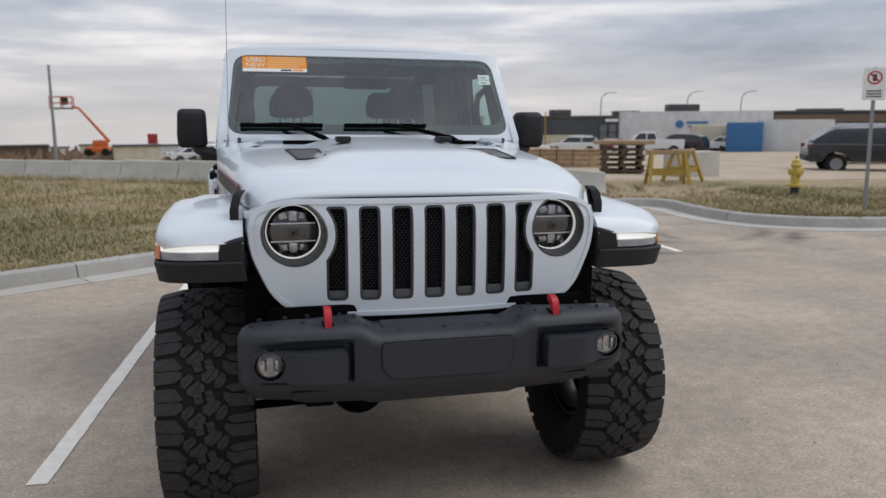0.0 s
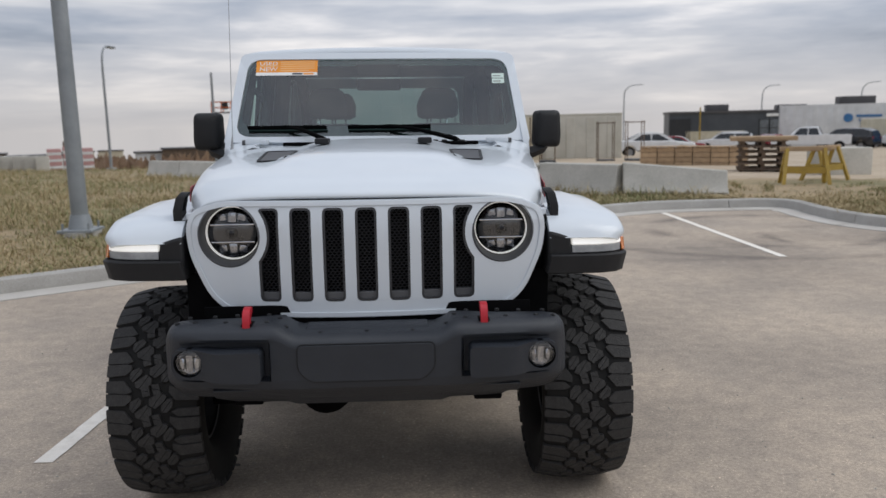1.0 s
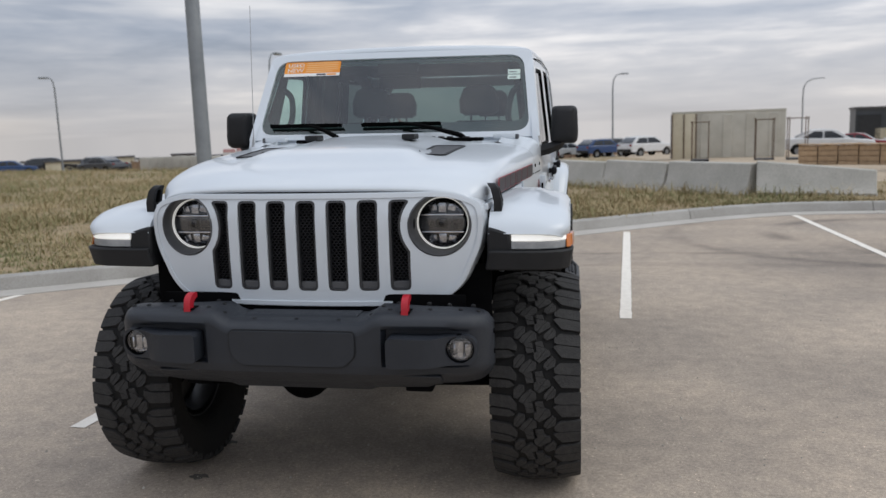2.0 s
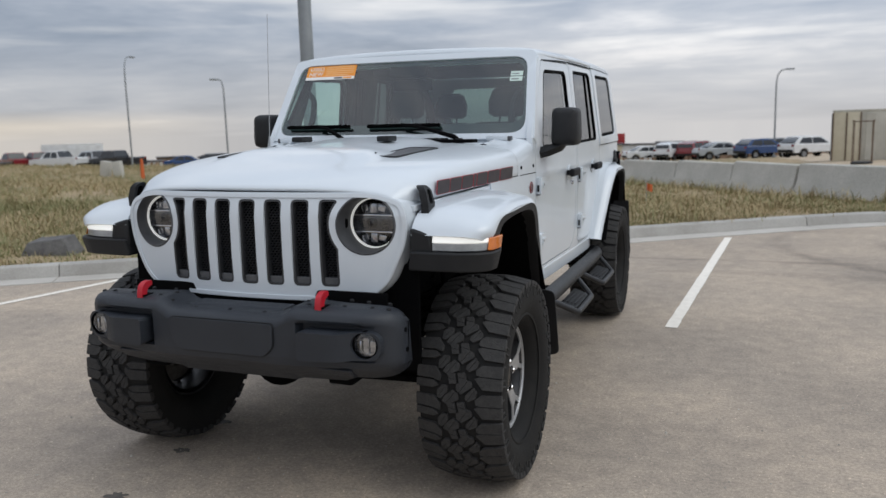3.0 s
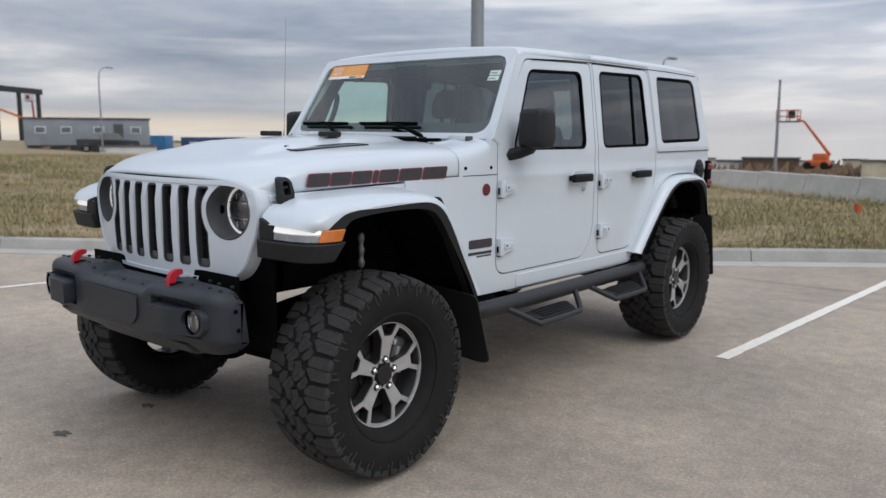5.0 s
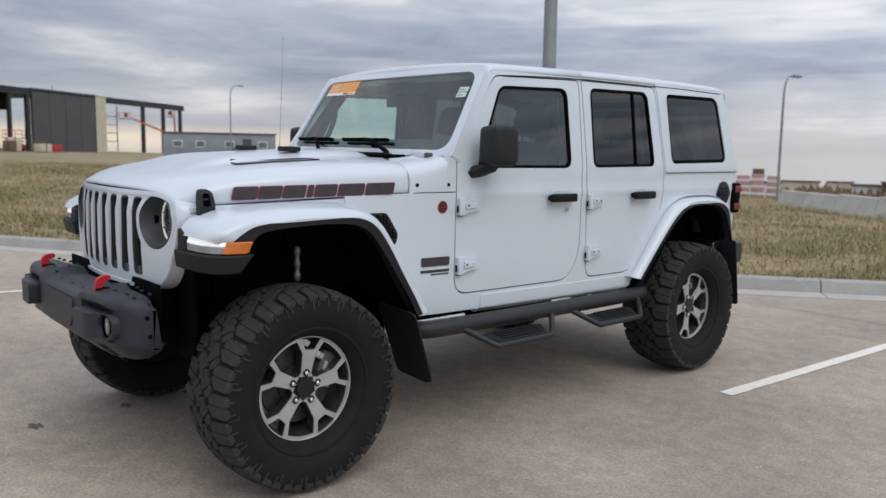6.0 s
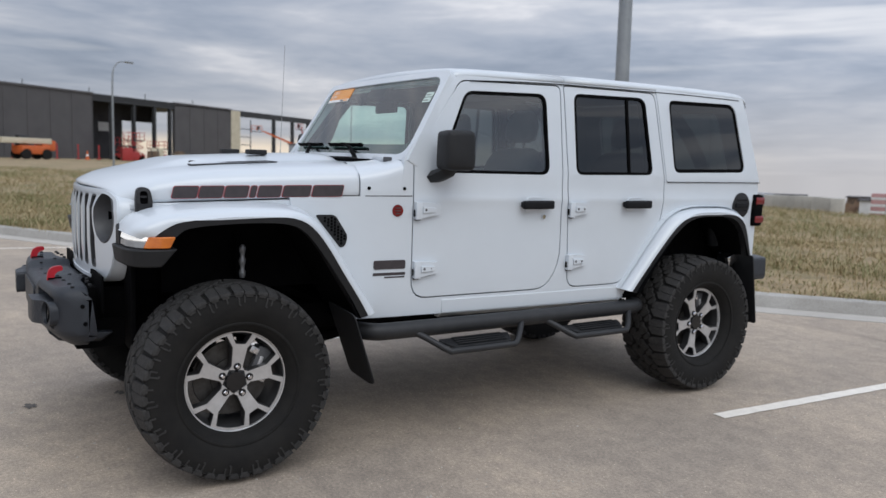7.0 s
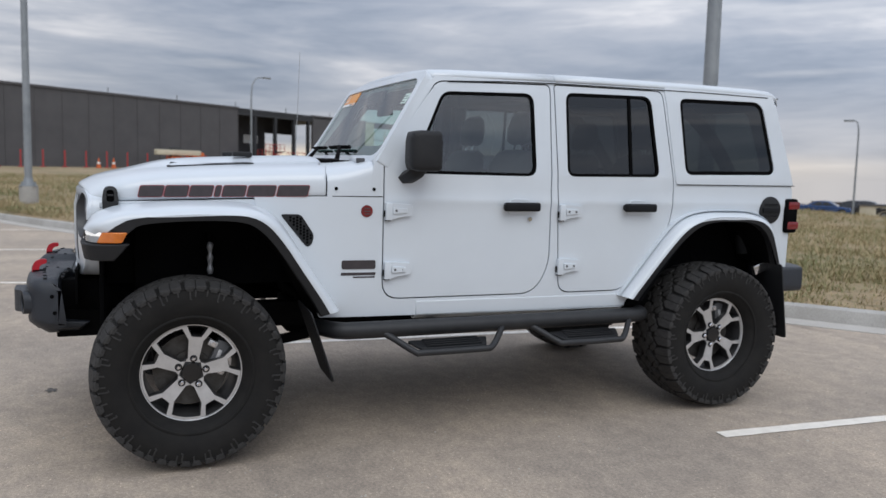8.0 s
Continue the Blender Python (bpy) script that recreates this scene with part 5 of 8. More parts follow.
    for y0, y1 in ((0.885, 1.575), (1.71, 2.385)):
        hoop = curve_pts([(s * 0.87, y0, 0.565), (s * 0.905, y0 + 0.05, 0.540), (s * 0.99, y0 + 0.145, 0.480), (s * 1.0, y0 + 0.19, 0.476), (s * 1.0, y1 - 0.19, 0.476), (s * 0.99, y1 - 0.12, 0.484), (s * 0.905, y1 - 0.03, 0.549), (s * 0.87, y1, 0.570)], 4)
        hp = part("drop_step", tube(hoop, 0.0165, 12), STEPCOAT, sb, "black drop step")
        ym, yl_ = (y0 + y1) / 2 + 0.02, (y1 - y0) * 0.62
        tr = fillet([(0.895, ym - yl_ / 2 - 0.02), (0.985, ym - yl_ / 2 + 0.03), (0.985, ym + yl_ / 2 - 0.04), (0.895, ym + yl_ / 2)], 0.02, 3)
        part("step_tread", plate(tr, [], lambda x, y, d: Vector((s * x, y, 0.493 + d + (0.99 - x) * 0.25)), 0.012), TRIM, hp, bevel=0.003)
        bm = bmesh.new()
        for k in range(4):
            add_box(bm, (s * (0.908 + k * 0.021), ym, 0.500 + (0.082 - k * 0.021) * 0.25), (0.010, yl_ * 0.72, 0.006), r=0.002, seg=1)
        part("tread_ribs", bm, TRIM, hp)
    part("sill_mount", box((s * 0.72, 1.2, 0.56), (0.24, 0.05, 0.03)), BLACK, sb)
    part("sill_mount", box((s * 0.72, 2.1, 0.56), (0.24, 0.05, 0.03)), BLACK, sb)

# ---- wheels ----
R_TYRE, W_TYRE = 0.430, 0.335


TREAD_N = 24
# one repeat of the tread: outlines of its blocks, (across, along), in units of a 178th of the repeat
TREAD_CENTRE = (
    ((-48, 26), (-36, -26), (-5, -22), (-15, 33)),
    ((4, 36), (13, -20), (48, -13), (36, 42)),
    ((-74, 44), (-46, 24), (6, 58), (6, 92), (-20, 112), (-60, 78)),
    ((-100, 64), (-82, 60), (-50, 102), (-52, 136), (-76, 138), (-100, 108)),
    ((22, 94), (76, 138), (72, 164), (44, 178), (-2, 148), (0, 116)),
    ((46, 66), (60, 52), (98, 74), (101, 112), (86, 132), (48, 86)),
)
TREAD_LEFT = (((-224, -56), (-126, -56), (-100, -42), (-126, -14), (-224, -10)), ((-224, 4), (-134, 0), (-90, -14), (-88, 20), (-118, 68), (-224, 74)))
TREAD_RIGHT = (((92, 10), (132, -50), (224, -54), (224, 14), (112, 22)), ((98, 36), (120, 28), (224, 24), (224, 94), (124, 92), (96, 62)))


def tread_mesh():
    """Staggered blocks of an all-terrain tread, wrapped round the carcass."""
    bm = bmesh.new()
    hw = W_TYRE / 2
    pitch = 2 * math.pi / TREAD_N

    def crown(x):
        return R_TYRE - 0.020 * (abs(x) / hw) ** 3

    def lug(poly, depth=0.013):
        poly = fillet(poly, 0.0016, 1)
        c = sum((Vector(p) for p in poly), Vector((0, 0))) / len(poly)
        rows = []
        for inset, k in ((-0.0004, -depth), (0.0, -0.0016), (0.0014, 0.0)):
            row = []
            for p in poly:
                d = Vector(p) - c
                g = c + d * max(0.2, 1 - inset / max(0.006, d.length))
                r, a = crown(g.x) + k, g.y / R_TYRE
                row.append(Vector((g.x, math.sin(a) * r, math.cos(a) * r)))
            rows.append(row)
        loft(rows, closed=True, caps=True, bm=bm)

    def half(poly, c, n):
        """The part of an outline on one side of the line through c with the normal n."""
        out = []
        for p, q in zip(poly, poly[1:] + poly[:1]):
            dp, dq = (p - c).dot(n), (q - c).dot(n)
            if dp >= 0:
                out.append(p)
            if dp * dq < 0:
                out.append(p + (q - p) * (dp / (dp - dq)))
        return out

    def slit(poly, n, gap=0.00042):
        poly = [Vector(p) for p in poly]
        n = Vector(n).normalized()
        c = sum(poly, Vector((0, 0))) / len(poly)
        return [h for h in (half(poly, c + n * gap, n), half(poly, c - n * gap, -n)) if len(h) > 2]

    unit = pitch * R_TYRE / 178
    for i in range(TREAD_N):
        for k, poly in enumerate(TREAD_CENTRE + TREAD_LEFT + TREAD_RIGHT):
            laid = grown([Vector((u * hw / 220, v * unit + i * pitch * R_TYRE)) for u, v in poly], 0.0020 if k < 6 else 0.0014)
            laid = [Vector((min(hw * 1.018, max(-hw * 1.018, p.x)), p.y)) for p in laid]
            for piece in slit(laid, (0.2, 1.0) if k < 2 else (0.8, -0.6)) if k < 6 else (laid,):
                lug(piece)
        # each shoulder lug runs a little way down the sidewall
        for sg, lugs in ((-1, TREAD_LEFT), (1, TREAD_RIGHT)):
            for poly in lugs:
                vs = [v for u, v in poly if abs(u) > 200]
                a0, a1 = (min(vs) * unit) / R_TYRE + i * pitch, (max(vs) * unit) / R_TYRE + i * pitch
                rows = []
                for r, x, k in ((R_TYRE - 0.0215, hw * 1.004, 0.0), (R_TYRE - 0.032, hw * 1.012, 0.05), (R_TYRE - 0.045, hw * 1.008, 0.16)):
                    b0, b1 = a0 + (a1 - a0) * k, a1 - (a1 - a0) * k
                    rows.append([Vector((sg * xx, math.sin(b) * r, math.cos(b) * r)) for xx, b in ((x, b0), (x, b1), (x - 0.018, b1), (x - 0.018, b0))])
                loft(rows, closed=True, caps=True, bm=bm)
    return bm


def spoke_outline(rim=True):
    """A forked spoke, (across, outwards from the hub)."""
    def pol(a, r):
        return (math.sin(radians(a)) * r, math.cos(radians(a)) * r)
    o = [pol(36, 0.058), pol(20.7, 0.0684), pol(12.3, 0.1505), pol(18.4, 0.2075)]
    if rim:
        o += [pol(24, 0.2075), pol(30, 0.2075), pol(35.95, 0.2075), pol(35.95, 0.2165), pol(30, 0.2165), pol(24, 0.2165)]
    o += [pol(18.4, 0.2165), pol(12.6, 0.2165), pol(10.0, 0.185), pol(7.6, 0.166), (0.0, 0.1635)]
    full = o + [(-x, y) for x, y in reversed(o[:-1])]
    return full


def build_wheel(at, turn):
    """Off-road wheel, outer face to +x."""
    hub = part("wheel", lathe([(0.215, -0.095), (0.222, -0.10), (0.222, 0.055), (0.232, 0.075), (0.232, 0.088), (0.220, 0.090), (0.208, 0.060), (0.198, 0.03), (0.196, -0.09)], 64, "x"), DARKALLOY, CAR, "forked five-spoke alloy wheel with an off-road tyre", angle=30)
    hub.matrix_basis = pose(*at, 0, 0, turn)
    hw = W_TYRE / 2
    prof = [(0.222, -0.085), (0.232, -0.115), (0.255, -0.140), (0.30, -0.163), (0.345, -0.168), (0.380, -0.166), (0.400, -0.160), (R_TYRE - 0.0235, -0.140), (R_TYRE - 0.013, -0.07), (R_TYRE - 0.0115, 0.0)]
    prof = prof + [(r, -x) for r, x in reversed(prof[:-1])]
    ty = part("tyre", lathe(prof, 96, "x"), RUBBER, hub, "black off-road tyre with deep tread", angle=50)
    t = part("tread", tread_mesh(), TREAD, ty, angle=40)
    t["kind"] = "stuff"
    # raised sidewall ring, stubs and blank raised bars where the writing is
    part("sidewall_ring", lathe([(0.262, 0.146), (0.262, 0.1500), (0.268, 0.1525), (0.272, 0.1515), (0.274, 0.150), (0.274, 0.146)], 80, "x"), RUBBER, ty)
    bm = bmesh.new()

    def rib(a, r0, da, r1):
        p, q = Vector((0, math.sin(a) * r0, math.cos(a) * r0)), Vector((0, math.sin(a + da) * r1, math.cos(a + da) * r1))
        x0 = 0.1675 - 0.004 * (r0 - 0.36) / 0.04
        add_tube(bm, [p + Vector((x0, 0, 0)), q + Vector((0.1675 - 0.004 * (r1 - 0.36) / 0.04, 0, 0))], 0.0045, 4)
    for k in range(38):
        a = k * 2 * math.pi / 38
        if k % 2 == 0:
            rib(a - 0.030, 0.350, 0.0, 0.391)
            rib(a + 0.032, 0.360, 0.0, 0.391)
            rib(a - 0.030, 0.350, 0.022, 0.350)
        else:
            rib(a, 0.364, 0.0, 0.392)
    part("sidewall_ribs", bm, TREAD, ty)["kind"] = "stuff"
    part("shoulder_edge", lathe([(0.3905, 0.158), (0.3905, 0.1655), (0.3935, 0.1672), (0.3965, 0.1655), (0.3965, 0.155)], 96, "x"), RUBBER, ty)
    bm = bmesh.new()
    for base in (math.pi * 0.85, math.pi * 1.85):
        for k in range(8):
            a = base + k * 0.085
            add_box(bm, (0.1600, math.sin(a) * 0.312, math.cos(a) * 0.312), (0.006, 0.020, 0.030), Matrix.Rotation(-a, 3, "X"), 0.003, 1)
    part("sidewall_marks", bm, TREAD, ty)["kind"] = "stuff"
    part("rim_lip", lathe([(0.2165, 0.082), (0.2185, 0.0905), (0.2225, 0.0915), (0.2235, 0.0885)], 80, "x"), STEEL, hub, "thin machined rim edge")
    out, back = spoke_outline(), spoke_outline(False)
    for k in range(5):
        a = 2 * math.pi * k / 5 + radians(7.5)

        def f(u, v, d, dx=0.076):
            r = math.hypot(u, v)
            x = dx + 0.010 * step(0.05, 0.20, r) - 0.004 * step(0.07, 0.0, r) + d
            return Vector((x, math.cos(a) * u + math.sin(a) * v, -math.sin(a) * u + math.cos(a) * v))
        sp = part("spoke", plate(out, [], lambda u, v, d: f(u, v, d), 0.006, (), (0.08, 0.12, 0.16)), STEEL, hub, "machined spoke face")
        part("spoke_back", plate(grown(back, 0.0028), [], lambda u, v, d: f(u, v, d, 0.0715), 0.045, (), (0.08, 0.12, 0.16)), DARKALLOY, sp)
        # lug nut in its pocket
        ny, nz = math.sin(a) * 0.0635, math.cos(a) * 0.0635
        pk = part("lug_pocket", tube([(0.070, ny, nz), (0.0795, ny, nz)], 0.0165, 18), GLOSS, hub)
        part("lug_nut", tube([(0.074, ny, nz), (0.088, ny, nz), (0.092, ny, nz)], [0.0115, 0.0115, 0.007], 6), CHROME, pk)
    part("hub_cap", lathe([(0.046, 0.066), (0.046, 0.080), (0.042, 0.0855), (0.015, 0.0865), (0.0005, 0.0865)], 32, "x"), GLOSS, hub, "black centre cap")
    part("hub_face", lathe([(0.0655, 0.06), (0.0655, 0.070), (0.03, 0.072), (0.0005, 0.072)], 40, "x"), DARKALLOY, hub)
    part("brake_disc", lathe([(0.165, -0.012), (0.165, 0.010), (0.09, 0.010), (0.09, 0.022), (0.0005, 0.022)], 48, "x"), BROWNSTEEL, hub)
    cal = part("brake_caliper", box((0.004, 0.128, 0.052), (0.07, 0.075, 0.155), Matrix.Rotation(radians(-22), 3, "X"), 0.012), SLOTGREY, hub, "grey brake caliper")
    for dy, dz in ((0.098, 0.118), (0.128, -0.012)):
        part("caliper_ear", box((0.034, dy, dz), (0.020, 0.044, 0.030), Matrix.Rotation(radians(-30), 3, "X"), 0.006), STEEL, cal)
        part("caliper_bolt", tube([(0.040, dy, dz), (0.054, dy, dz)], 0.011, 6), CHROME, cal)
    part("pad_clip", box((0.040, 0.118, 0.052), (0.012, 0.018, 0.075), Matrix.Rotation(radians(-22), 3, "X"), 0.003), STEEL, cal)
    return hub


ZH = 0.434
YF, YR = -0.022, 2.992
W1 = build_wheel((0.818, YF, ZH), 0)
for at, turn in (((0.798, YR, ZH), 0), ((-0.818, YF, ZH), 180), ((-0.798, YR, ZH), 180)):
    w = copy_thing(W1, pose(*at, 30 if turn == 0 else 18, 0, turn))

# ---- front bumper ----
FRONT = []
BSEC = [(0.0, 0.823, -0.738, 0.590, 0), (0.230, 0.823, -0.736, 0.590, 0), (0.258, 0.834, -0.735, 0.591, 0), (0.290, 0.855, -0.733, 0.592, 0), (0.316, 0.857, -0.731, 0.592, 0), (0.326, 0.857, -0.730, 0.592, 1), (0.45, 0.857, -0.722, 0.594, 1),
        (0.53, 0.856, -0.715, 0.595, 0.9), (0.575, 0.855, -0.710, 0.596, 0.35), (0.615, 0.854, -0.700, 0.599, 0), (0.640, 0.851, -0.688, 0.602, 0), (0.657, 0.846, -0.674, 0.607, 0), (0.672, 0.836, -0.655, 0.616, 0), (0.683, 0.820, -0.632, 0.628, 0), (0.689, 0.800, -0.614, 0.645, 0)]


def bumper_ring(x, zt, yf, zl, pocket):
    """Section of the bumper; a pocket in its face takes the lamp pod."""
    ye = lerp_table([(0.0, -0.52), (0.30, -0.535), (0.40, -0.575)], abs(x))
    za, zd = min(0.806, zt - 0.046), min(0.797, zt - 0.055)
    zc = lerp_table([(0, 0.655), (0.3, 0.652), (0.66, 0.662)], abs(x))
    dp = 0.040 * pocket
    pts = [(ye, zt - 0.006), (ye - 0.012, zt), (yf + 0.055, zt), (yf + 0.022, zt - 0.007), (yf + 0.006, zt - 0.022), (yf, zt - 0.040), (yf + dp * 0.15, za), (yf + dp, zd), (yf + dp, 0.680), (yf + dp * 0.15, 0.672), (yf + 0.006, zc - 0.008),
           (yf + 0.030, (zc + zl) / 2), (yf + 0.075, zl), (ye, zl)]
    return [Vector((x, y, z)) for y, z in pts]


full = [(-q[0], *q[1:]) for q in reversed(BSEC[1:])] + BSEC
BMP = part("front_bumper", loft([bumper_ring(*q) for q in full]), BUMPER, CAR, "dark grey plastic front bumper with red tow hooks", angle=32, bevel=0.005, segs=3)
pl = fillet([(-0.225, 0.795), (0.225, 0.795), (0.225, 0.71), (0.185, 0.672), (-0.185, 0.672), (-0.225, 0.71)], 0.018, 4)
part("bumper_plate", plate(grown(pl, 0.004), [grown(pl, -0.002)], lambda x, z, d: Vector((x, -0.7375 - 0.001 - d, z)), 0.006), TRIM, BMP)
part("bumper_plate", plate(pl, [], lambda x, z, d: Vector((x, -0.7375 - 0.0060 - d, z)), 0.008), BUMPER, BMP, "smooth blank bumper plate", bevel=0.002)
part("air_dam", loft([[Vector((x, y, z)) for y, z in ((-0.715, 0.640), (-0.672, 0.600), (-0.625, zb), (-0.50, zb - 0.003), (-0.45, 0.62))] for x, zb in ((-0.52, 0.595), (-0.46, 0.572), (-0.28, 0.566), (-0.25, 0.556), (0.25, 0.556), (0.28, 0.566), (0.46, 0.572), (0.52, 0.595))]), BUMPER, BMP, bevel=0.008)
for s in (1, -1):
    # stepped lamp pod: box end inboard, sloping to the fog lamp outboard
    pod_o = fillet([(0.338, 0.676), (0.625, 0.684), (0.648, 0.707), (0.648, 0.768), (0.62, 0.794), (0.54, 0.790), (0.50, 0.786), (0.338, 0.790)], [0.022, 0.03, 0.03, 0.03, 0.03, 0.03, 0.03, 0.022], 4)
    fogc = (0.586, 0.740)
    hole = ring2(*fogc, 0.0475, 28)
    yp = lambda x: lerp_table([(0.30, -0.776), (0.470, -0.772), (0.500, -0.764), (0.545, -0.736), (0.60, -0.728), (0.645, -0.716), (0.67, -0.700)], x)
    pm = plate(grown(pod_o, -0.004), [hole], lambda x, z, d: Vector((s * x, yp(x) - d, z)), 0.075, (0.36, 0.42, 0.47, 0.50, 0.525, 0.545, 0.57, 0.60, 0.63), (0.70, 0.72, 0.75, 0.77))
    part("lamp_pod", pm, BUMPER, BMP, "moulded fog lamp pod", bevel=0.014, segs=4)
    yfog = -0.707
    fg = part("fog_lamp", moved(lathe([(0.047, 0.0), (0.0445, -0.004), (0.040, 0.006), (0.0005, 0.012)], 28, "y"), Matrix.Translation((s * fogc[0], yfog, fogc[1]))), REFLECTOR, CAR, "round fog lamp")
    FRONT.append(fg)
    bm = bmesh.new()
    for k, w in ((-1, 0.022), (0, 0.026), (1, 0.022)):
        add_box(bm, (s * fogc[0] + k * 0.0265, yfog - 0.001 + 0.004 * (k == 0), fogc[1] - 0.004), (w, 0.010, 0.062 - abs(k) * 0.020), Matrix.Rotation(k * 0.35, 3, "Z"), 0.003, 1)
    part("fog_flutes", bm, REFLECTOR, fg)
    part("fog_visor", box((s * fogc[0], yfog - 0.004, fogc[1] + 0.031), (0.062, 0.008, 0.012), r=0.003), GLOSS, fg)
    part("fog_cover", moved(lathe([(0.045, -0.010), (0.025, -0.015), (0.0005, -0.016)], 28, "y"), Matrix.Translation((s * fogc[0], yfog, fogc[1]))), bpy.data.materials["lamp_cover_glass"], fg, shadow=False)
    part("fog_bezel", moved(lathe([(0.049, 0.02), (0.0495, -0.014), (0.046, -0.016), (0.0455, 0.01)], 28, "y"), Matrix.Translation((s * fogc[0], yfog, fogc[1]))), BLACK, fg)
    # tow hook
    hook = fillet([(-0.704, 0.835), (-0.670, 0.835), (-0.674, 0.868), (-0.664, 0.885), (-0.640, 0.892), (-0.640, 0.911), (-0.670, 0.911), (-0.694, 0.898), (-0.702, 0.872)], [0.002, 0.002, 0.008, 0.012, 0.005, 0.008, 0.012, 0.012, 0.008], 3)
    part("tow_hook", plate(hook, [], lambda y, z, d: Vector((s * 0.396 + 0.012 + d, y, z)), 0.024), RED, BMP, "red tow hook", bevel=0.004)
    part("hook_slot", box((s * 0.396, -0.672, 0.8575), (0.036, 0.056, 0.006), r=0.002), BLACK, BMP)
    for x, y, z in ((0.155, -0.675, 0.823), (0.0, -0.672, 0.823), (0.272, -0.665, 0.843), (0.30, -0.60, 0.857), (0.335, -0.655, 0.858), (0.345, -0.55, 0.858), (0.455, -0.55, 0.858), (0.475, -0.645, 0.858), (0.53, -0.56, 0.857), (0.58, -0.635, 0.857), (0.615, -0.56, 0.855), (0.64, -0.63, 0.853)):
        part("bumper_bolt", tube([(s * x, y, z - 0.006), (s * x, y, z + 0.001), (s * x, y, z + 0.0035)], [0.0085, 0.0085, 0.005], 8), TRIM, BMP)
    for y, z in ((-0.60, 0.775), (-0.59, 0.70)):
        part("bumper_bolt", tube([(s * 0.680, y, z), (s * 0.693, y, z)], 0.009, 8), BLACK, BMP)
    part("bumper_horn", box((s * 0.40, -0.42, 0.73), (0.10, 0.34, 0.16), r=0.01), BLACK, CAR)
part("splash_panel", box((0, -0.505, 0.80), (1.16, 0.012, 0.16), r=0.004), BLACK, BMP, "black panel behind the bumper")
part("bumper_rib", loft([[Vector((x, y, z)) for y, z in ((-0.640, 0.819), (-0.628, 0.828), (-0.55, 0.828), (-0.54, 0.819))] for x in (-0.21, -0.19, 0.19, 0.21)]), BUMPER, BMP, bevel=0.005)

# the nose leans a little to the driver's side
NOSE = [BMP, GR] + FRONT + LAMPS
for ob in NOSE:
    ob.matrix_basis = Matrix.Translation((0, 0, 0.96)) @ Matrix.Rotation(radians(0.5), 4, "Y") @ Matrix.Translation((0, 0, -0.958))

# ---- underbody ----
for s in (1, -1):
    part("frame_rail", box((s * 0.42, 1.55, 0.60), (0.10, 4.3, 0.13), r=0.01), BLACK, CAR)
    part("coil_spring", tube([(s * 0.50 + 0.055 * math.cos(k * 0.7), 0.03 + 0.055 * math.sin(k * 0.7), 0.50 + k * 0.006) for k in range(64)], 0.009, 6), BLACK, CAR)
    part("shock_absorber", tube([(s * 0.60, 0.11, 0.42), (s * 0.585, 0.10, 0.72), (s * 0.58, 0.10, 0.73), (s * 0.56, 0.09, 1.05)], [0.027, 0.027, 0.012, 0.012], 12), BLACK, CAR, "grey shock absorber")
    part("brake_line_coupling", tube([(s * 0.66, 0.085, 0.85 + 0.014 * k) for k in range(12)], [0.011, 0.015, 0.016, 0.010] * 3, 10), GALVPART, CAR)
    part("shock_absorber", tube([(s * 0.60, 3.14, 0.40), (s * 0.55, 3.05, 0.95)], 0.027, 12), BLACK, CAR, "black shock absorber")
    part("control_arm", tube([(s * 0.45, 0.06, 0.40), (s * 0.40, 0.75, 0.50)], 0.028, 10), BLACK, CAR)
    part("rear_bumper_end", loft([[Vector((s * x, y, z)) for x, z in fillet([(0.62, 0.665), (0.845 - i, 0.67), (0.855 - i, 0.70), (0.85 - i, 0.825), (0.62, 0.835)], 0.02, 3)] for y, i in ((3.49, 0.05), (3.52, 0.0), (3.715, 0.0), (3.755, 0.06))]), BUMPER, CAR, "black rear bumper end cap", angle=45)
    part("rear_bracket", box((s * 0.83, 3.40, 0.835), (0.03, 0.16, 0.06), Matrix.Rotation(radians(20), 3, "X"), 0.005), CHROME, CAR)
part("axle_tube", tube([(-0.70, 0.0, ZH), (0.70, 0.0, ZH)], 0.042, 14), BLACK, CAR)
part("axle_tube", tube([(-0.70, AXLE_R, ZH), (0.70, AXLE_R, ZH)], 0.045, 14), BLACK, CAR)
bm = bmesh.new()
bmesh.ops.create_uvsphere(bm, u_segments=20, v_segments=12, radius=0.14)
part("differential", moved(bm, Matrix.Translation((-0.22, 0.0, ZH)) @ Matrix.Diagonal((0.9, 1, 1, 1))), BLACK, CAR)
part("tie_rod", tube([(-0.66, -0.16, 0.42), (0.66, -0.16, 0.44)], 0.018, 10), BLACK, CAR)
part("drag_link", tube([(-0.60, -0.22, 0.47), (0.30, -0.24, 0.58)], 0.018, 10), BLACK, CAR)
part("sway_bar", tube(curve_pts([(-0.56, 0.1, 0.56), (-0.55, -0.30, 0.62), (0.55, -0.30, 0.62), (0.56, 0.1, 0.56)], 6), 0.014, 8), BLACK, CAR)
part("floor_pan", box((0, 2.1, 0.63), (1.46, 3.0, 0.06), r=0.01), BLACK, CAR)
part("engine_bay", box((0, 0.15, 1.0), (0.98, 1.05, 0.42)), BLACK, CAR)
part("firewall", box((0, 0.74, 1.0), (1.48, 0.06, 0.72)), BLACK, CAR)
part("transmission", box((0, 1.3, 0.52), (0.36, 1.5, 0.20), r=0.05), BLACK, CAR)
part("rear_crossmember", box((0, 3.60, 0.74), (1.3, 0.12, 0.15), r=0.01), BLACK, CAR)
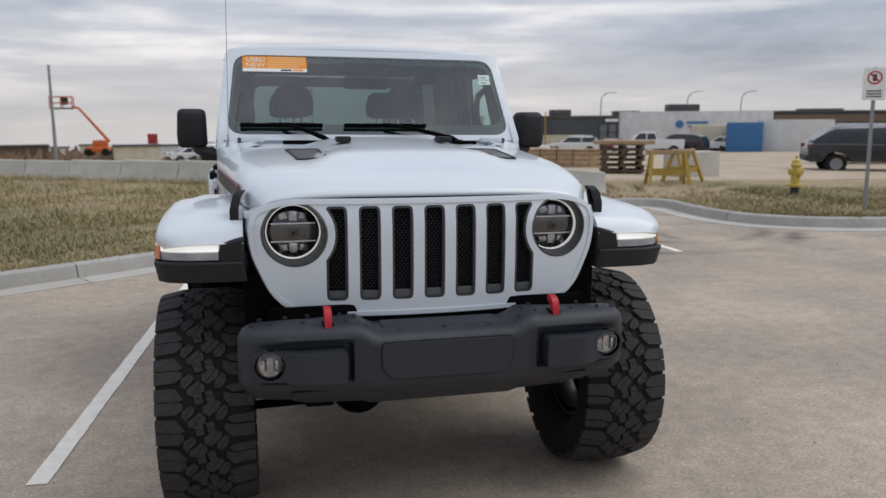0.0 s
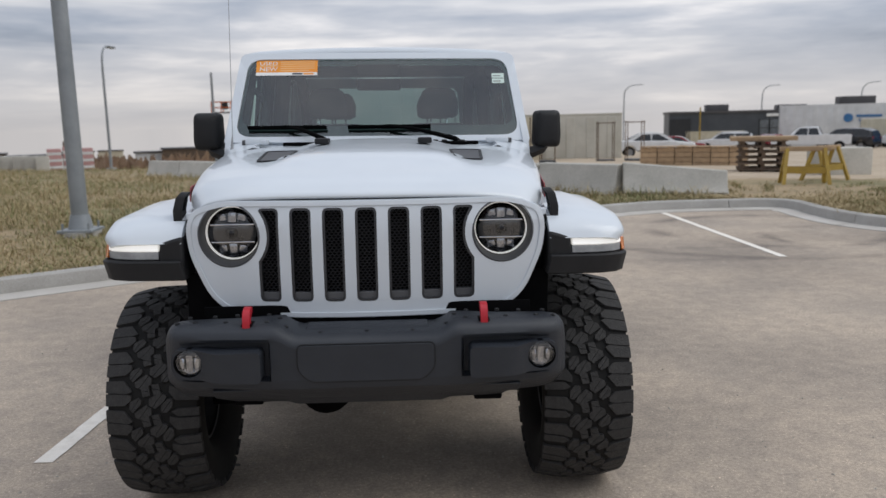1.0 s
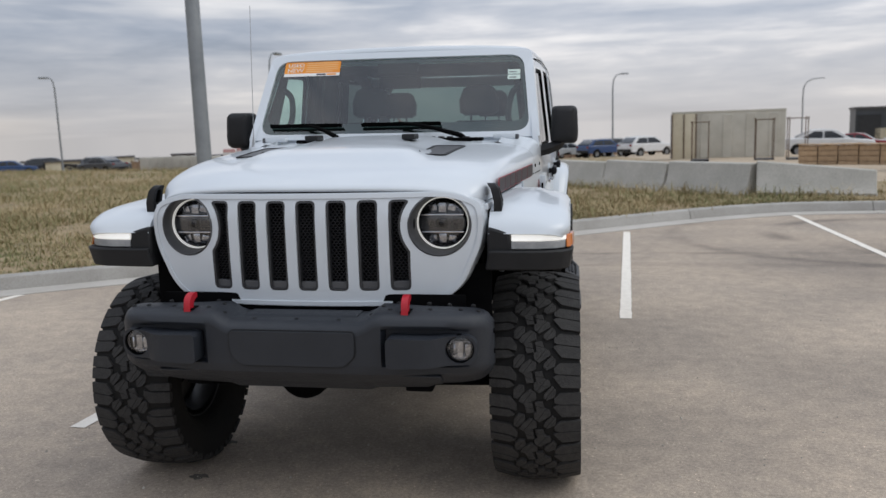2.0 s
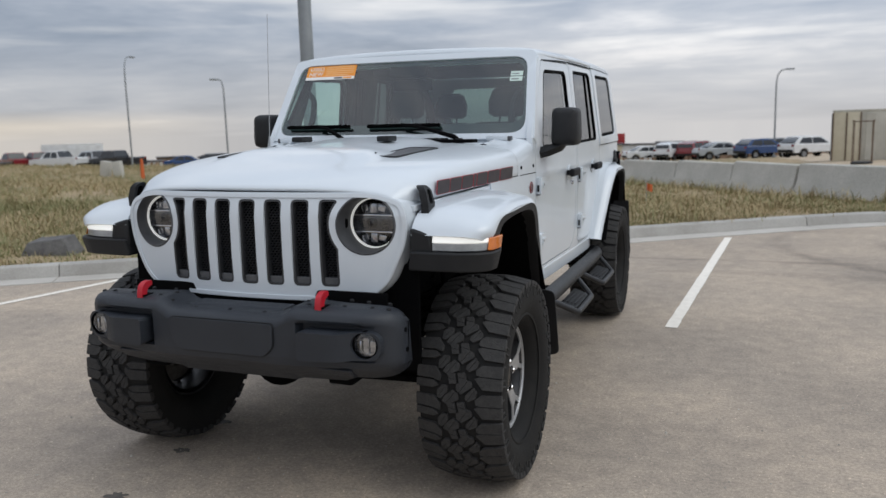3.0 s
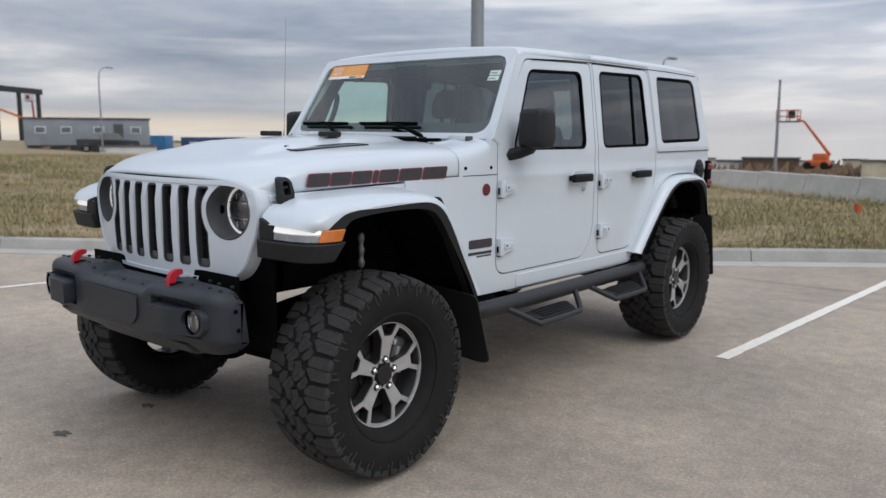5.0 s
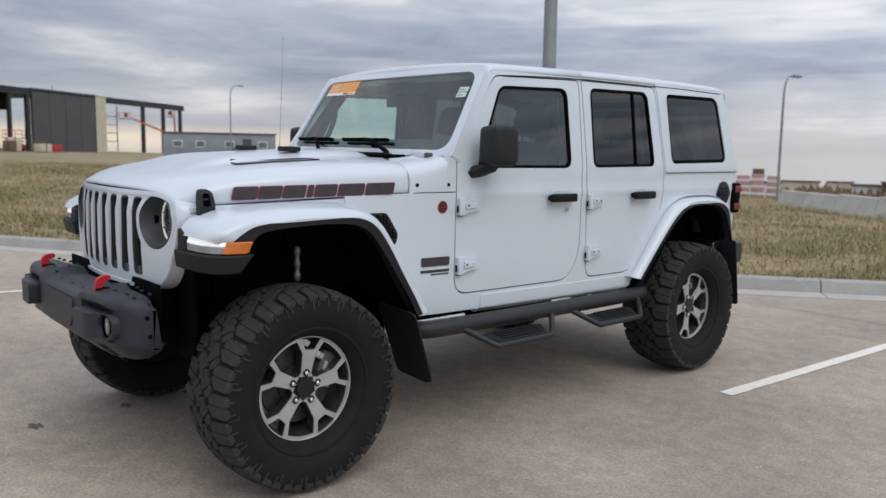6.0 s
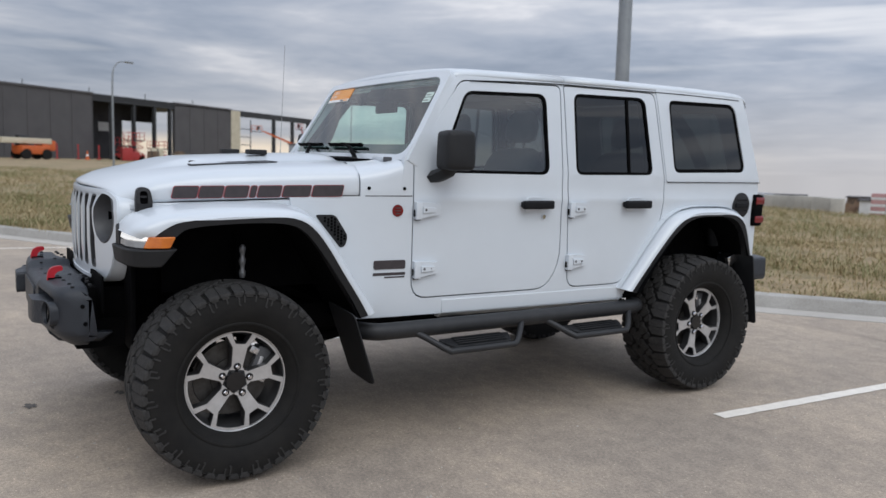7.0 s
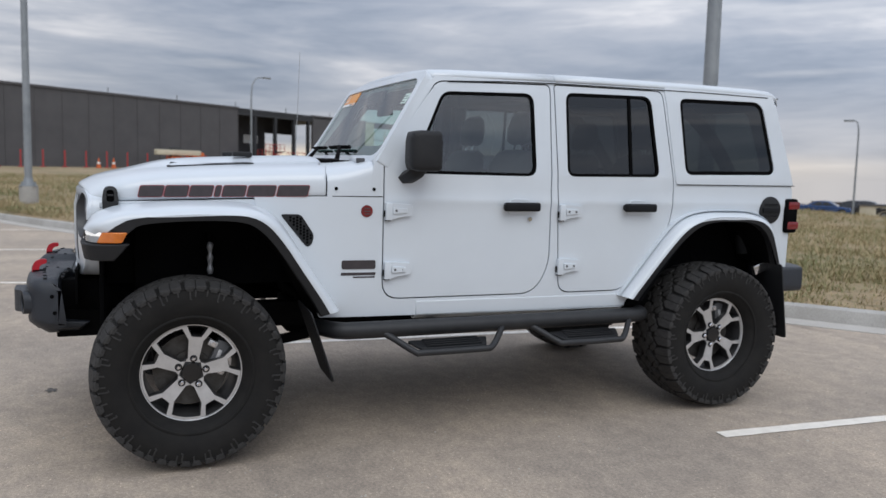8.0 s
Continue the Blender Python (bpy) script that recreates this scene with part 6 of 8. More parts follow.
part("exhaust_muffler", tube([(-0.35, 3.40, 0.56), (0.35, 3.40, 0.56)], 0.085, 16), GREYBEZEL, CAR)

# ---- cabin ----
def seat(x, y, rear=False):
    base = part("seat", loft([[Vector((x + a * w, yy, zz)) for a, zz in ((-1, z0), (-1, z1 - 0.03), (-0.75, z1), (0.75, z1), (1, z1 - 0.03), (1, z0))] for yy, w, z0, z1 in ((y - 0.26, 0.22, 0.82, 0.98), (y - 0.20, 0.25, 0.80, 1.04), (y + 0.2, 0.25, 0.80, 1.00))]), CLOTH, CAR, "dark cloth seat", angle=50)
    rows = []
    for k, (v, w, d) in enumerate(((0.0, 0.22, 0.08), (0.08, 0.25, 0.09), (0.30, 0.25, 0.085), (0.46, 0.225, 0.075), (0.53, 0.19, 0.06), (0.555, 0.14, 0.03))):
        yy, zz = y + 0.20 + v * 0.30, 0.98 + v * 0.95
        rows.append([Vector((x + w * math.copysign(abs(math.cos(a)) ** 0.5, math.cos(a)), yy + d * math.copysign(abs(math.sin(a)) ** 0.6, math.sin(a)), zz)) for a in [2 * math.pi * j / 20 for j in range(20)]])
    part("backrest", loft(rows), CLOTH, base, angle=60)
    hr = [[Vector((x + w * math.copysign(abs(math.cos(a)) ** 0.55, math.cos(a)), y + 0.385 + v * 0.12 + d * math.copysign(abs(math.sin(a)) ** 0.7, math.sin(a)), 1.54 + v)) for a in [2 * math.pi * j / 18 for j in range(18)]] for v, w, d in ((0.0, 0.09, 0.03), (0.02, 0.125, 0.05), (0.10, 0.13, 0.055), (0.17, 0.105, 0.045), (0.195, 0.07, 0.025))]
    part("headrest", loft(hr), CLOTH, base, angle=60)
    for k in (-0.05, 0.05):
        part("headrest_post", tube([(x + k, y + 0.36, 1.47), (x + k, y + 0.385, 1.56)], 0.007, 8), CHROME, base)


for x in (0.36, -0.36):
    seat(x, 1.52)
    seat(x, 2.42)
part("dashboard", loft([[Vector((x, y, z)) for y, z in ((0.90, 1.05), (0.90, 1.36), (1.02, 1.395), (1.16, 1.37), (1.20, 1.30), (1.18, 1.05))] for x in (-0.70, -0.3, 0.3, 0.70)]), PLASTIC_IN, CAR, "dark dashboard", bevel=0.02)
part("instrument_hood", loft([[Vector((0.36 + a, y, z)) for a, z in ((-0.18, 1.37), (-0.15, 1.42), (0, 1.44), (0.15, 1.42), (0.18, 1.37))] for y in (1.05, 1.20)]), PLASTIC_IN, CAR)
bm = bmesh.new()
lathe([(0.185 + 0.016 * math.cos(a), 0.016 * math.sin(a)) for a in [2 * math.pi * k / 10 for k in range(10)]], 40, "y", bm, closed=True)
sw = part("steering_wheel", moved(bm, Matrix.Translation((0.36, 1.30, 1.32)) @ Matrix.Rotation(radians(-24), 4, "X")), BLACK, CAR, "black steering wheel")
part("steering_hub", box((0.36, 1.285, 1.315), (0.15, 0.05, 0.11), Matrix.Rotation(radians(-24), 3, "X"), 0.02), BLACK, sw)
part("steering_spoke", box((0.36, 1.292, 1.318), (0.35, 0.02, 0.03), Matrix.Rotation(radians(-24), 3, "X"), 0.006), BLACK, sw)
part("centre_console", box((0, 1.6, 0.93), (0.24, 0.9, 0.30), r=0.03), PLASTIC_IN, CAR)
part("rear_view_mirror", box((0.0, 1.17, 1.72), (0.24, 0.03, 0.065), r=0.012), BLACK, CAR)
for s in (1, -1):
    part("sport_bar", tube(curve_pts([(s * 0.64, 1.30, 1.80), (s * 0.64, 1.5, 1.842), (s * 0.63, 2.6, 1.85), (s * 0.64, 3.0, 1.70), (s * 0.66, 3.30, 1.30), (s * 0.66, 3.4, 0.9)], 5), 0.042, 12), PLASTIC_IN, CAR)
    part("sport_bar", tube([(s * 0.69, 1.93, 0.9), (s * 0.67, 1.93, 1.5), (s * 0.63, 1.94, 1.84)], 0.048, 12), PLASTIC_IN, CAR)
    part("grab_handle", tube(curve_pts([(s * 0.69, 1.02, 1.46), (s * 0.62, 1.06, 1.50), (s * 0.63, 1.13, 1.64), (s * 0.69, 1.16, 1.70)], 5), 0.017, 8), PLASTIC_IN, CAR)
    part("pillar_trim", tube([(s * 0.757, 1.02, 1.44), (s * 0.722, 1.28, 1.79)], 0.014, 8), PLASTIC_IN, CAR)
    part("door_card", plate(grown(DOOR_F, -0.03), [grown(WIN_F, 0.02)], lambda y, z, d: Vector((s * (side_x(y, z) - 0.055 + d), y, z)), 0.03, CY, CZ), PLASTIC_IN, CAR)
    part("door_card", plate(grown(DOOR_R, -0.03), [grown(WIN_R, 0.02)], lambda y, z, d: Vector((s * (side_x(y, z) - 0.055 + d), y, z)), 0.03, CY, CZ), PLASTIC_IN, CAR)
part("sport_bar", tube([(-0.63, 1.94, 1.85), (0.63, 1.94, 1.85)], 0.04, 10), PLASTIC_IN, CAR)
part("headliner", plate([(-0.68, 1.24), (0.68, 1.24), (0.68, 3.36), (-0.68, 3.36)], [], lambda x, y, d: Vector((x, y, 1.893 + d)), 0.008), PLASTIC_IN, CAR)


# the sprung body leans towards the driver's side; the wheels and axles do not
UNSPRUNG = {"wheel", "axle_tube", "differential", "tie_rod", "drag_link", "control_arm"}
LEAN = Matrix.Translation((0.80, 0, 0.95)) @ Matrix.Rotation(radians(0.75), 4, "Y") @ Matrix.Translation((-0.80, 0, -0.95))
for ob in CAR.children:
    if ob not in NOSE and ob.name.split(".")[0] not in UNSPRUNG:
        ob.matrix_basis = LEAN @ ob.matrix_basis


# ---- things round the lot ----
PALERED = mat("faded_red_plastic", (0.46, 0.27, 0.26), (0.40, 0.22, 0.22), 4, 0.6)
GALV = mat("galvanised_steel", (0.23, 0.25, 0.265), (0.30, 0.32, 0.335), 3, 0.5, metal=0.35, bump=0.1, bscale=120)
BLOCKC = mat("barrier_concrete", (0.41, 0.395, 0.355), (0.51, 0.49, 0.445), 1.4, 0.88, bump=0.5, bscale=60, fine=0.4, vary=0.08)
TIMBER = mat("raw_timber", (0.38, 0.26, 0.155), (0.48, 0.34, 0.21), 5, 0.8, bump=0.4, bscale=70, fine=0.4, vary=0.15)
OLDWOOD = mat("grey_brown_pallet_wood", (0.10, 0.07, 0.048), (0.17, 0.12, 0.085), 6, 0.85, bump=0.4, bscale=70, fine=0.4, vary=0.2)
YELLOW = mat("yellow_paint", (0.42, 0.28, 0.045), (0.34, 0.22, 0.04), 6, 0.55, bump=0.2, bscale=60, fine=0.25)
BLUEBOX = mat("blue_container_steel", (0.03, 0.14, 0.33), (0.045, 0.17, 0.37), 2, 0.55, bump=0.2)
NAVY = mat("navy_container_steel", (0.03, 0.06, 0.14), (0.04, 0.075, 0.17), 2, 0.55, bump=0.2)
WHITEBOX = mat("white_sheet_metal", (0.56, 0.57, 0.57), (0.66, 0.67, 0.67), 1.2, 0.55, bump=0.15, fine=0.15)
CREAM = mat("cream_sheet_metal", (0.50, 0.45, 0.33), (0.60, 0.55, 0.43), 1.2, 0.55, bump=0.15, fine=0.15)
CLADDING = mat("dark_grey_cladding", (0.072, 0.069, 0.072), (0.088, 0.085, 0.088), 0.4, 0.6, bump=0.1, bscale=20)
BLUECLAD = mat("slate_cladding", (0.05, 0.058, 0.068), (0.07, 0.078, 0.09), 0.4, 0.5, bump=0.1, bscale=20)
DARKSTEEL = mat("dark_structural_steel", (0.02, 0.022, 0.025), (0.03, 0.032, 0.035), 3, 0.6)
ORANGEP = mat("orange_machine_paint", (0.60, 0.13, 0.03), (0.50, 0.10, 0.025), 4, 0.5)
REDP = mat("red_paint", (0.40, 0.035, 0.035), (0.33, 0.03, 0.03), 4, 0.5)
# the dimness inside the open bays is put into this near-black colour
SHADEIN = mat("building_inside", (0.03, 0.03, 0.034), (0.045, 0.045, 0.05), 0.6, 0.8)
BRUSH = mat("brown_brush", (0.13, 0.075, 0.045), (0.19, 0.12, 0.07), 0.8, 0.95, fine=0.4)
FARPANE = mat("far_window_glass", (0.10, 0.115, 0.13), (0.16, 0.18, 0.20), 2, 0.15)
CARGLASS = mat("far_car_glass", (0.02, 0.023, 0.027), (0.03, 0.034, 0.04), 4, 0.1)


def at_land(x, y, dz=0.0):
    return (x, y, land(x, y) + dz)


def lamp_post(x, y, h, turn, arm=1.1, r=0.075, group="street lamps"):
    """A curved-arm street lamp."""
    t = thing("street_lamp", "grey steel street lamp with a curved arm", "street lamp", at_land(x, y, -0.05), turn, group)
    part("pole", tube(curve_pts([(0, 0, 0), (0, 0, h * 0.5), (0, 0, h * 0.80), (arm * 0.10, 0, h * 0.92), (arm * 0.45, 0, h * 0.985), (arm, 0, h)], 5), [r - (r * 0.5) * k / 25 for k in range(26)], 10), GALV, t)
    part("lamp_head", box((arm + 0.3, 0, h), (0.65, 0.26, 0.12), r=0.04), GALV, t)
    part("base_plate", box((0, 0, 0.08), (r * 5, r * 5, 0.16), r=0.02), GALV, t)


lamp_post(-14.6, 36.6, 6.1, 84, 0.7, 0.07)
lamp_post(-45.4, 48.9, 9.3, 104)
lamp_post(-66.5, 32.7, 7.6, 110)
lamp_post(-55.0, 8.8, 7.6, 118)
lamp_post(4.6, 66.8, 7.1, 0, 0.7, 0.08)
lamp_post(-32.6, 44.4, 6.3, 216, 0.3, 0.07)
for b, d, h in ((-15.5, 136, 10.5), (-24.6, 160, 11.0), (-30.5, 165, 11), (-34, 170, 11)):
    lamp_post(0.5 - d * math.sin(radians(b)), -3.2 + d * math.cos(radians(b)), h, b, 2.4, 0.12)


def lot_pole(x, y, r0, h, ped):
    t = thing("light_pole", "tall grey steel light pole behind the kerb", "light pole", at_land(x, y, -0.05), 0, "lot light poles")
    part("pole", tube([(0, 0, ped), (0, 0, h)], [r0, r0 * 0.72], 20), GALV, t)
    part("base_flange", box((0, 0, ped + 0.015), (r0 * 4.2, r0 * 4.2, 0.04), r=0.006), GALV, t)
    part("pedestal", tube([(0, 0, 0), (0, 0, ped)], r0 * 2.4, 20), CONCRETE, t)
    for a in range(4):
        part("anchor_bolt", tube([(math.cos(a * 1.571 + 0.78) * r0 * 2.2, math.sin(a * 1.571 + 0.78) * r0 * 2.2, ped), (math.cos(a * 1.571 + 0.78) * r0 * 2.2, math.sin(a * 1.571 + 0.78) * r0 * 2.2, ped + 0.12)], 0.016, 8), GALV, t)
    part("collar", tube([(0, 0, ped + 0.03), (0, 0, ped + 0.22)], [r0 * 1.5, r0 * 1.1], 20), GALV, t)


lot_pole(-4.22, 7.30, 0.108, 9.5, 0.12)
lot_pole(-19.4, -2.6, 0.10, 9.5, 0.55)


# concrete barriers in a row
def barrier(p, q, low=1.0):
    p, q = Vector(p), Vector(q)
    d = q - p
    t = thing("concrete_barrier", "grey concrete traffic barrier standing in dry grass", "barrier", (*((p + q) / 2), min(land(*p), land(*q)) - 0.02), math.degrees(math.atan2(d.y, d.x)), "row of barriers")
    L = d.length - 0.04
    prof = [(-0.29, 0.0), (-0.29, 0.10), (-0.17, 0.26), (-0.105, 0.60), (-0.095, 0.62), (0.095, 0.62), (0.105, 0.60), (0.17, 0.26), (0.29, 0.10), (0.29, 0.0)]
    bm = loft([[Vector((x, a, z * k)) for a, z in prof] for x, k in ((-L / 2, low), (-L / 6, low + (1 - low) / 3), (L / 6, low + (1 - low) * 2 / 3), (L / 2, 1.0))])
    part("barrier_body", bm, BLOCKC, t, bevel=0.02)
    for x in (-L * 0.28, L * 0.28):
        part("lifting_hole", tube([(x, -0.155, 0.40), (x, -0.13, 0.40)], 0.03, 10), BLACK, t)


ROW = [(6.0, 10.75), (4.15, 11.15), (2.9, 12.55), (1.8, 14.3), (0.55, 16.0), (-0.9, 17.6), (-2.5, 19.2), (-4.2, 20.8), (-5.9, 22.4), (-7.5, 23.9), (-9.0, 25.3)]
for k, (a, b) in enumerate(zip(ROW, ROW[1:])):
    barrier(a, b, 0.72 if k == 0 else 1.0)
for k in range(9):
    x, y = -21.9 + k * 0.63, 36.4 - k * 0.27
    t = thing("concrete_block", "pale concrete block standing in the field", "block", at_land(x, y, -0.03), 10 * (k % 3), "concrete blocks")
    part("block_body", box((0, 0, 0.36), (0.54, 0.5, 0.74), r=0.03), BLOCKC, t)
for x, y, lean in ((-20.75, 20.3, 8), (-20.05, 20.2, -7)):
    t = thing("concrete_stub", "leaning pale concrete stub in the grass", "block", at_land(x, y, -0.05), 20, "concrete stubs")
    part("stub_body", box((0, 0, 0.30), (0.34, 0.30, 0.72), Matrix.Rotation(radians(lean), 3, "Y"), 0.04), BLOCKC, t)
t = thing("marker_post", "orange plastic marker post in the field", "post", at_land(-18.3, 19.5, -0.02))
part("post", tube([(0, 0, 0), (0, 0, 0.75)], [0.075, 0.055], 12), ORANGEP, t)
t = thing("survey_flag", "small faded orange survey flag on a wire in the grass", "flag", at_land(0.3, 11.0, -0.02))
part("wire", tube([(0, 0, 0), (0, 0, 0.34)], 0.006, 6), GALV, t)
part("flag", loft([[Vector((0.0 + 0.02 * k, 0.012 * math.sin(k * 1.6), 0.22 - 0.008 * k)), Vector((0.0 + 0.02 * k, 0.004 + 0.012 * math.sin(k * 1.6), 0.22 - 0.008 * k)), Vector((0.0 + 0.02 * k, 0.004 + 0.012 * math.sin(k * 1.6), 0.34 - 0.006 * k)), Vector((0.0 + 0.02 * k, 0.012 * math.sin(k * 1.6), 0.34 - 0.006 * k))] for k in range(6)]), ORANGEP, t)
t = thing("flat_rock", "flat dark grey slab of rock lying in the grass", "rock", at_land(-5.9, 3.95, 0.0), 18)
bm = bmesh.new()
vs = add_box(bm, (0, 0, 0.08), (0.62, 0.40, 0.22), None, 0.03, 2)
for v in vs:
    k = noise.noise((v.co.x * 5, v.co.y * 5, v.co.z * 9))
    v.co = Vector((v.co.x * (1.05 - v.co.z * 2.0) + 0.05 * k, v.co.y * (1 - v.co.z * 1.2) + 0.04 * k, v.co.z * (1 + 0.5 * k)))
part("rock_body", bm, mat("dark_grey_rock", (0.09, 0.085, 0.085), (0.14, 0.135, 0.13), 8, 0.9, bump=0.6, bscale=50, fine=0.4), t, angle=25)
t = thing("big_block", "grey concrete block in the yard", "block", at_land(11.1, 16.1, -0.02), 12)
part("block_body", box((0, 0, 0.36), (1.35, 0.75, 0.74), r=0.03), BLOCKC, t)

# timber crates, pallets, saw horses
for k in range(6):
    x, y = 8.3 + k * 0.50, 22.7 - k * 0.26
    t = thing("timber_crate", "raw brown timber crate in a row at the yard", "crate", at_land(x, y), -27, "timber crates")
    for j in range(4):
        part("plank", box((0, -0.20, 0.09 + j * 0.165), (0.54, 0.03, 0.15), r=0.008), TIMBER, t)
    part("crate_body", box((0, 0.05, 0.33), (0.53, 0.44, 0.64)), OLDWOOD, t)
    part("lid", box((0, 0, 0.69), (0.56, 0.56, 0.03), r=0.006), TIMBER, t)


def pallet(x, y, z, turn):
    t = thing("wooden_pallet", "weathered brown wooden pallet in a stack", "pallet", (x, y, z), turn, "stack of pallets")
    for k in range(5):
        part("top_board", box((0, -0.5 + k * 0.25, 0.135), (1.2, 0.10, 0.02)), OLDWOOD, t)
    for k in (-0.5, 0, 0.5):
        part("bearer", box((k, 0, 0.075), (0.10, 1.0, 0.095)), OLDWOOD, t)
    for k in (-0.45, 0, 0.45):
        part("bottom_board", box((0, k, 0.014), (1.2, 0.10, 0.02)), OLDWOOD, t)


for k in range(6):
    pallet(9.75 + 0.03 * (k % 2), 17.6 + 0.02 * (k % 3), land(9.8, 17.6) + k * 0.148, -22 + 3 * (k % 2))
t = thing("plank_bundle", "bundle of fresh timber planks on the pallets", "timber", (9.80, 17.6, land(9.8, 17.6) + 0.89), -20)
for k in range(5):
    part("plank", box((0, -0.36 + k * 0.18, 0.055), (1.65, 0.16, 0.11), r=0.01), TIMBER, t)


def saw_horse(x, y, turn):
    t = thing("saw_horse", "yellow wooden saw horse standing in the grass", "saw horse", at_land(x, y), turn, "yellow saw horses")
    part("beam", box((0, 0, 0.74), (1.0, 0.09, 0.10), r=0.01), TIMBER, t)
    for a in (-0.36, 0.36):
        for b in (-1, 1):
            part("leg", tube([(a + 0.08 * (1 if a > 0 else -1), b * 0.30, 0.0), (a, b * 0.05, 0.75)], 0.048, 4), YELLOW, t)
        part("end_brace", box((a * 1.1, 0, 0.32), (0.035, 0.42, 0.13)), YELLOW, t)
    for b in (-1, 1):
        part("long_brace", box((0, b * 0.19, 0.30), (0.80, 0.025, 0.13)), YELLOW, t)


saw_horse(8.5, 12.8, -18)
saw_horse(9.6, 14.0, 30)

# fire hydrant
HYDRANT = mat("hydrant_yellow_paint", (0.60, 0.44, 0.085), (0.52, 0.37, 0.07), 8, 0.45, bump=0.2, bscale=60, fine=0.2)
t = thing("fire_hydrant", "yellow fire hydrant with a dark base in the grass", "hydrant", at_land(8.78, 8.85, -0.02))
part("standpipe_base", lathe([(0.0005, 0.0), (0.10, 0.0), (0.10, 0.22), (0.0005, 0.22)], 20, "z"), DARKSTEEL, t)
part("barrel", lathe([(0.0005, 0.20), (0.16, 0.20), (0.16, 0.235), (0.105, 0.245), (0.105, 0.52), (0.125, 0.53), (0.125, 0.555), (0.10, 0.57), (0.085, 0.62), (0.03, 0.65), (0.03, 0.69), (0.0005, 0.69)], 24, "z"), HYDRANT, t)
for a in (-1, 1):
    part("hose_outlet", tube([(a * 0.08, 0, 0.44), (a * 0.16, 0, 0.44), (a * 0.165, 0, 0.44), (a * 0.185, 0, 0.44)], [0.045, 0.045, 0.055, 0.05], 14), HYDRANT, t)
part("pumper_outlet", tube([(0, -0.08, 0.42), (0, -0.17, 0.42), (0, -0.19, 0.42)], [0.06, 0.06, 0.05], 16), HYDRANT, t)

for ob in t.children:
    ob.scale = (0.74, 0.74, 1.12)

# no-parking sign: a red ring with a bar over a dark mark
t = thing("parking_sign", "white parking sign with a red ring on a steel post", "sign", at_land(8.42, 6.78, -0.05), -42)
part("post", box((0, 0.03, 1.05), (0.055, 0.03, 2.3)), GALV, t)
sg = part("sign_plate", plate(fillet([(-0.155, 1.72), (0.155, 1.72), (0.155, 2.19), (-0.155, 2.19)], 0.02, 3), [], lambda x, z, d: Vector((x, -0.005 - d, z)), 0.004), WHITEPRINT, t)
part("red_ring", plate(ring2(0, 2.05, 0.10, 28), [ring2(0, 2.05, 0.078, 28)], lambda x, z, d: Vector((x, -0.008 - d, z)), 0.002), RED, sg)
part("red_bar", plate([(-0.078, 2.112), (-0.062, 2.128), (0.078, 1.988), (0.062, 1.972)], [], lambda x, z, d: Vector((x, -0.0085 - d, z)), 0.002), RED, sg)
part("dark_mark", plate([(-0.028, 2.00), (0.028, 2.00), (0.028, 2.10), (-0.028, 2.10)], [], lambda x, z, d: Vector((x, -0.007 - d, z)), 0.001), DECAL, sg)
for k in range(3):
    part("grey_bar", plate([(-0.10, 1.765 + k * 0.04), (0.10, 1.765 + k * 0.04), (0.10, 1.785 + k * 0.04), (-0.10, 1.785 + k * 0.04)], [], lambda x, z, d: Vector((x, -0.008 - d, z)), 0.001), GREYBEZEL, sg)


# ---- parked vehicles ----
def car_paint(name, c):
    if name in bpy.data.materials:
        return bpy.data.materials[name]
    return mat(name, c, tuple(v * 0.9 for v in c), 3, 0.25, coat=0.6)


CARPROF = {
    "suv": (4.7, 1.85, [(0.0, 0.42), (0.0, 0.72), (0.06, 0.98), (0.95, 1.06), (1.25, 1.10)], [(3.9, 1.10), (4.62, 1.08), (4.70, 0.85), (4.68, 0.42)], [(1.05, 1.06), (1.75, 1.60), (2.3, 1.68), (3.9, 1.66), (4.45, 1.50), (4.62, 1.08)]),
    "sedan": (4.6, 1.80, [(0.0, 0.38), (0.0, 0.62), (0.08, 0.82), (1.1, 0.92), (1.3, 0.95)], [(3.6, 0.98), (4.5, 0.98), (4.6, 0.80), (4.58, 0.38)], [(1.15, 0.92), (1.95, 1.40), (2.5, 1.46), (3.1, 1.42), (3.9, 1.0)]),
    "pickup": (5.8, 1.98, [(0.0, 0.50), (0.0, 0.85), (0.08, 1.12), (1.3, 1.20)], [(3.75, 1.25), (3.76, 1.28), (5.72, 1.28), (5.8, 1.2), (5.78, 0.50)], [(1.35, 1.20), (1.95, 1.82), (2.4, 1.90), (3.4, 1.90), (3.72, 1.25)]),
    "wagon": (4.75, 1.82, [(0.0, 0.38), (0.0, 0.62), (0.08, 0.82), (1.1, 0.92), (1.3, 0.95)], [(3.9, 0.98), (4.66, 0.98), (4.75, 0.80), (4.73, 0.38)], [(1.15, 0.92), (1.95, 1.40), (2.5, 1.48), (4.0, 1.44), (4.6, 0.98)]),
    "hatch": (4.2, 1.78, [(0.0, 0.40), (0.0, 0.66), (0.08, 0.86), (0.9, 0.98)], [(3.6, 1.02), (4.15, 1.0), (4.2, 0.80), (4.18, 0.40)], [(0.95, 0.98), (1.75, 1.46), (2.3, 1.54), (3.5, 1.50), (4.1, 1.02)]),
}


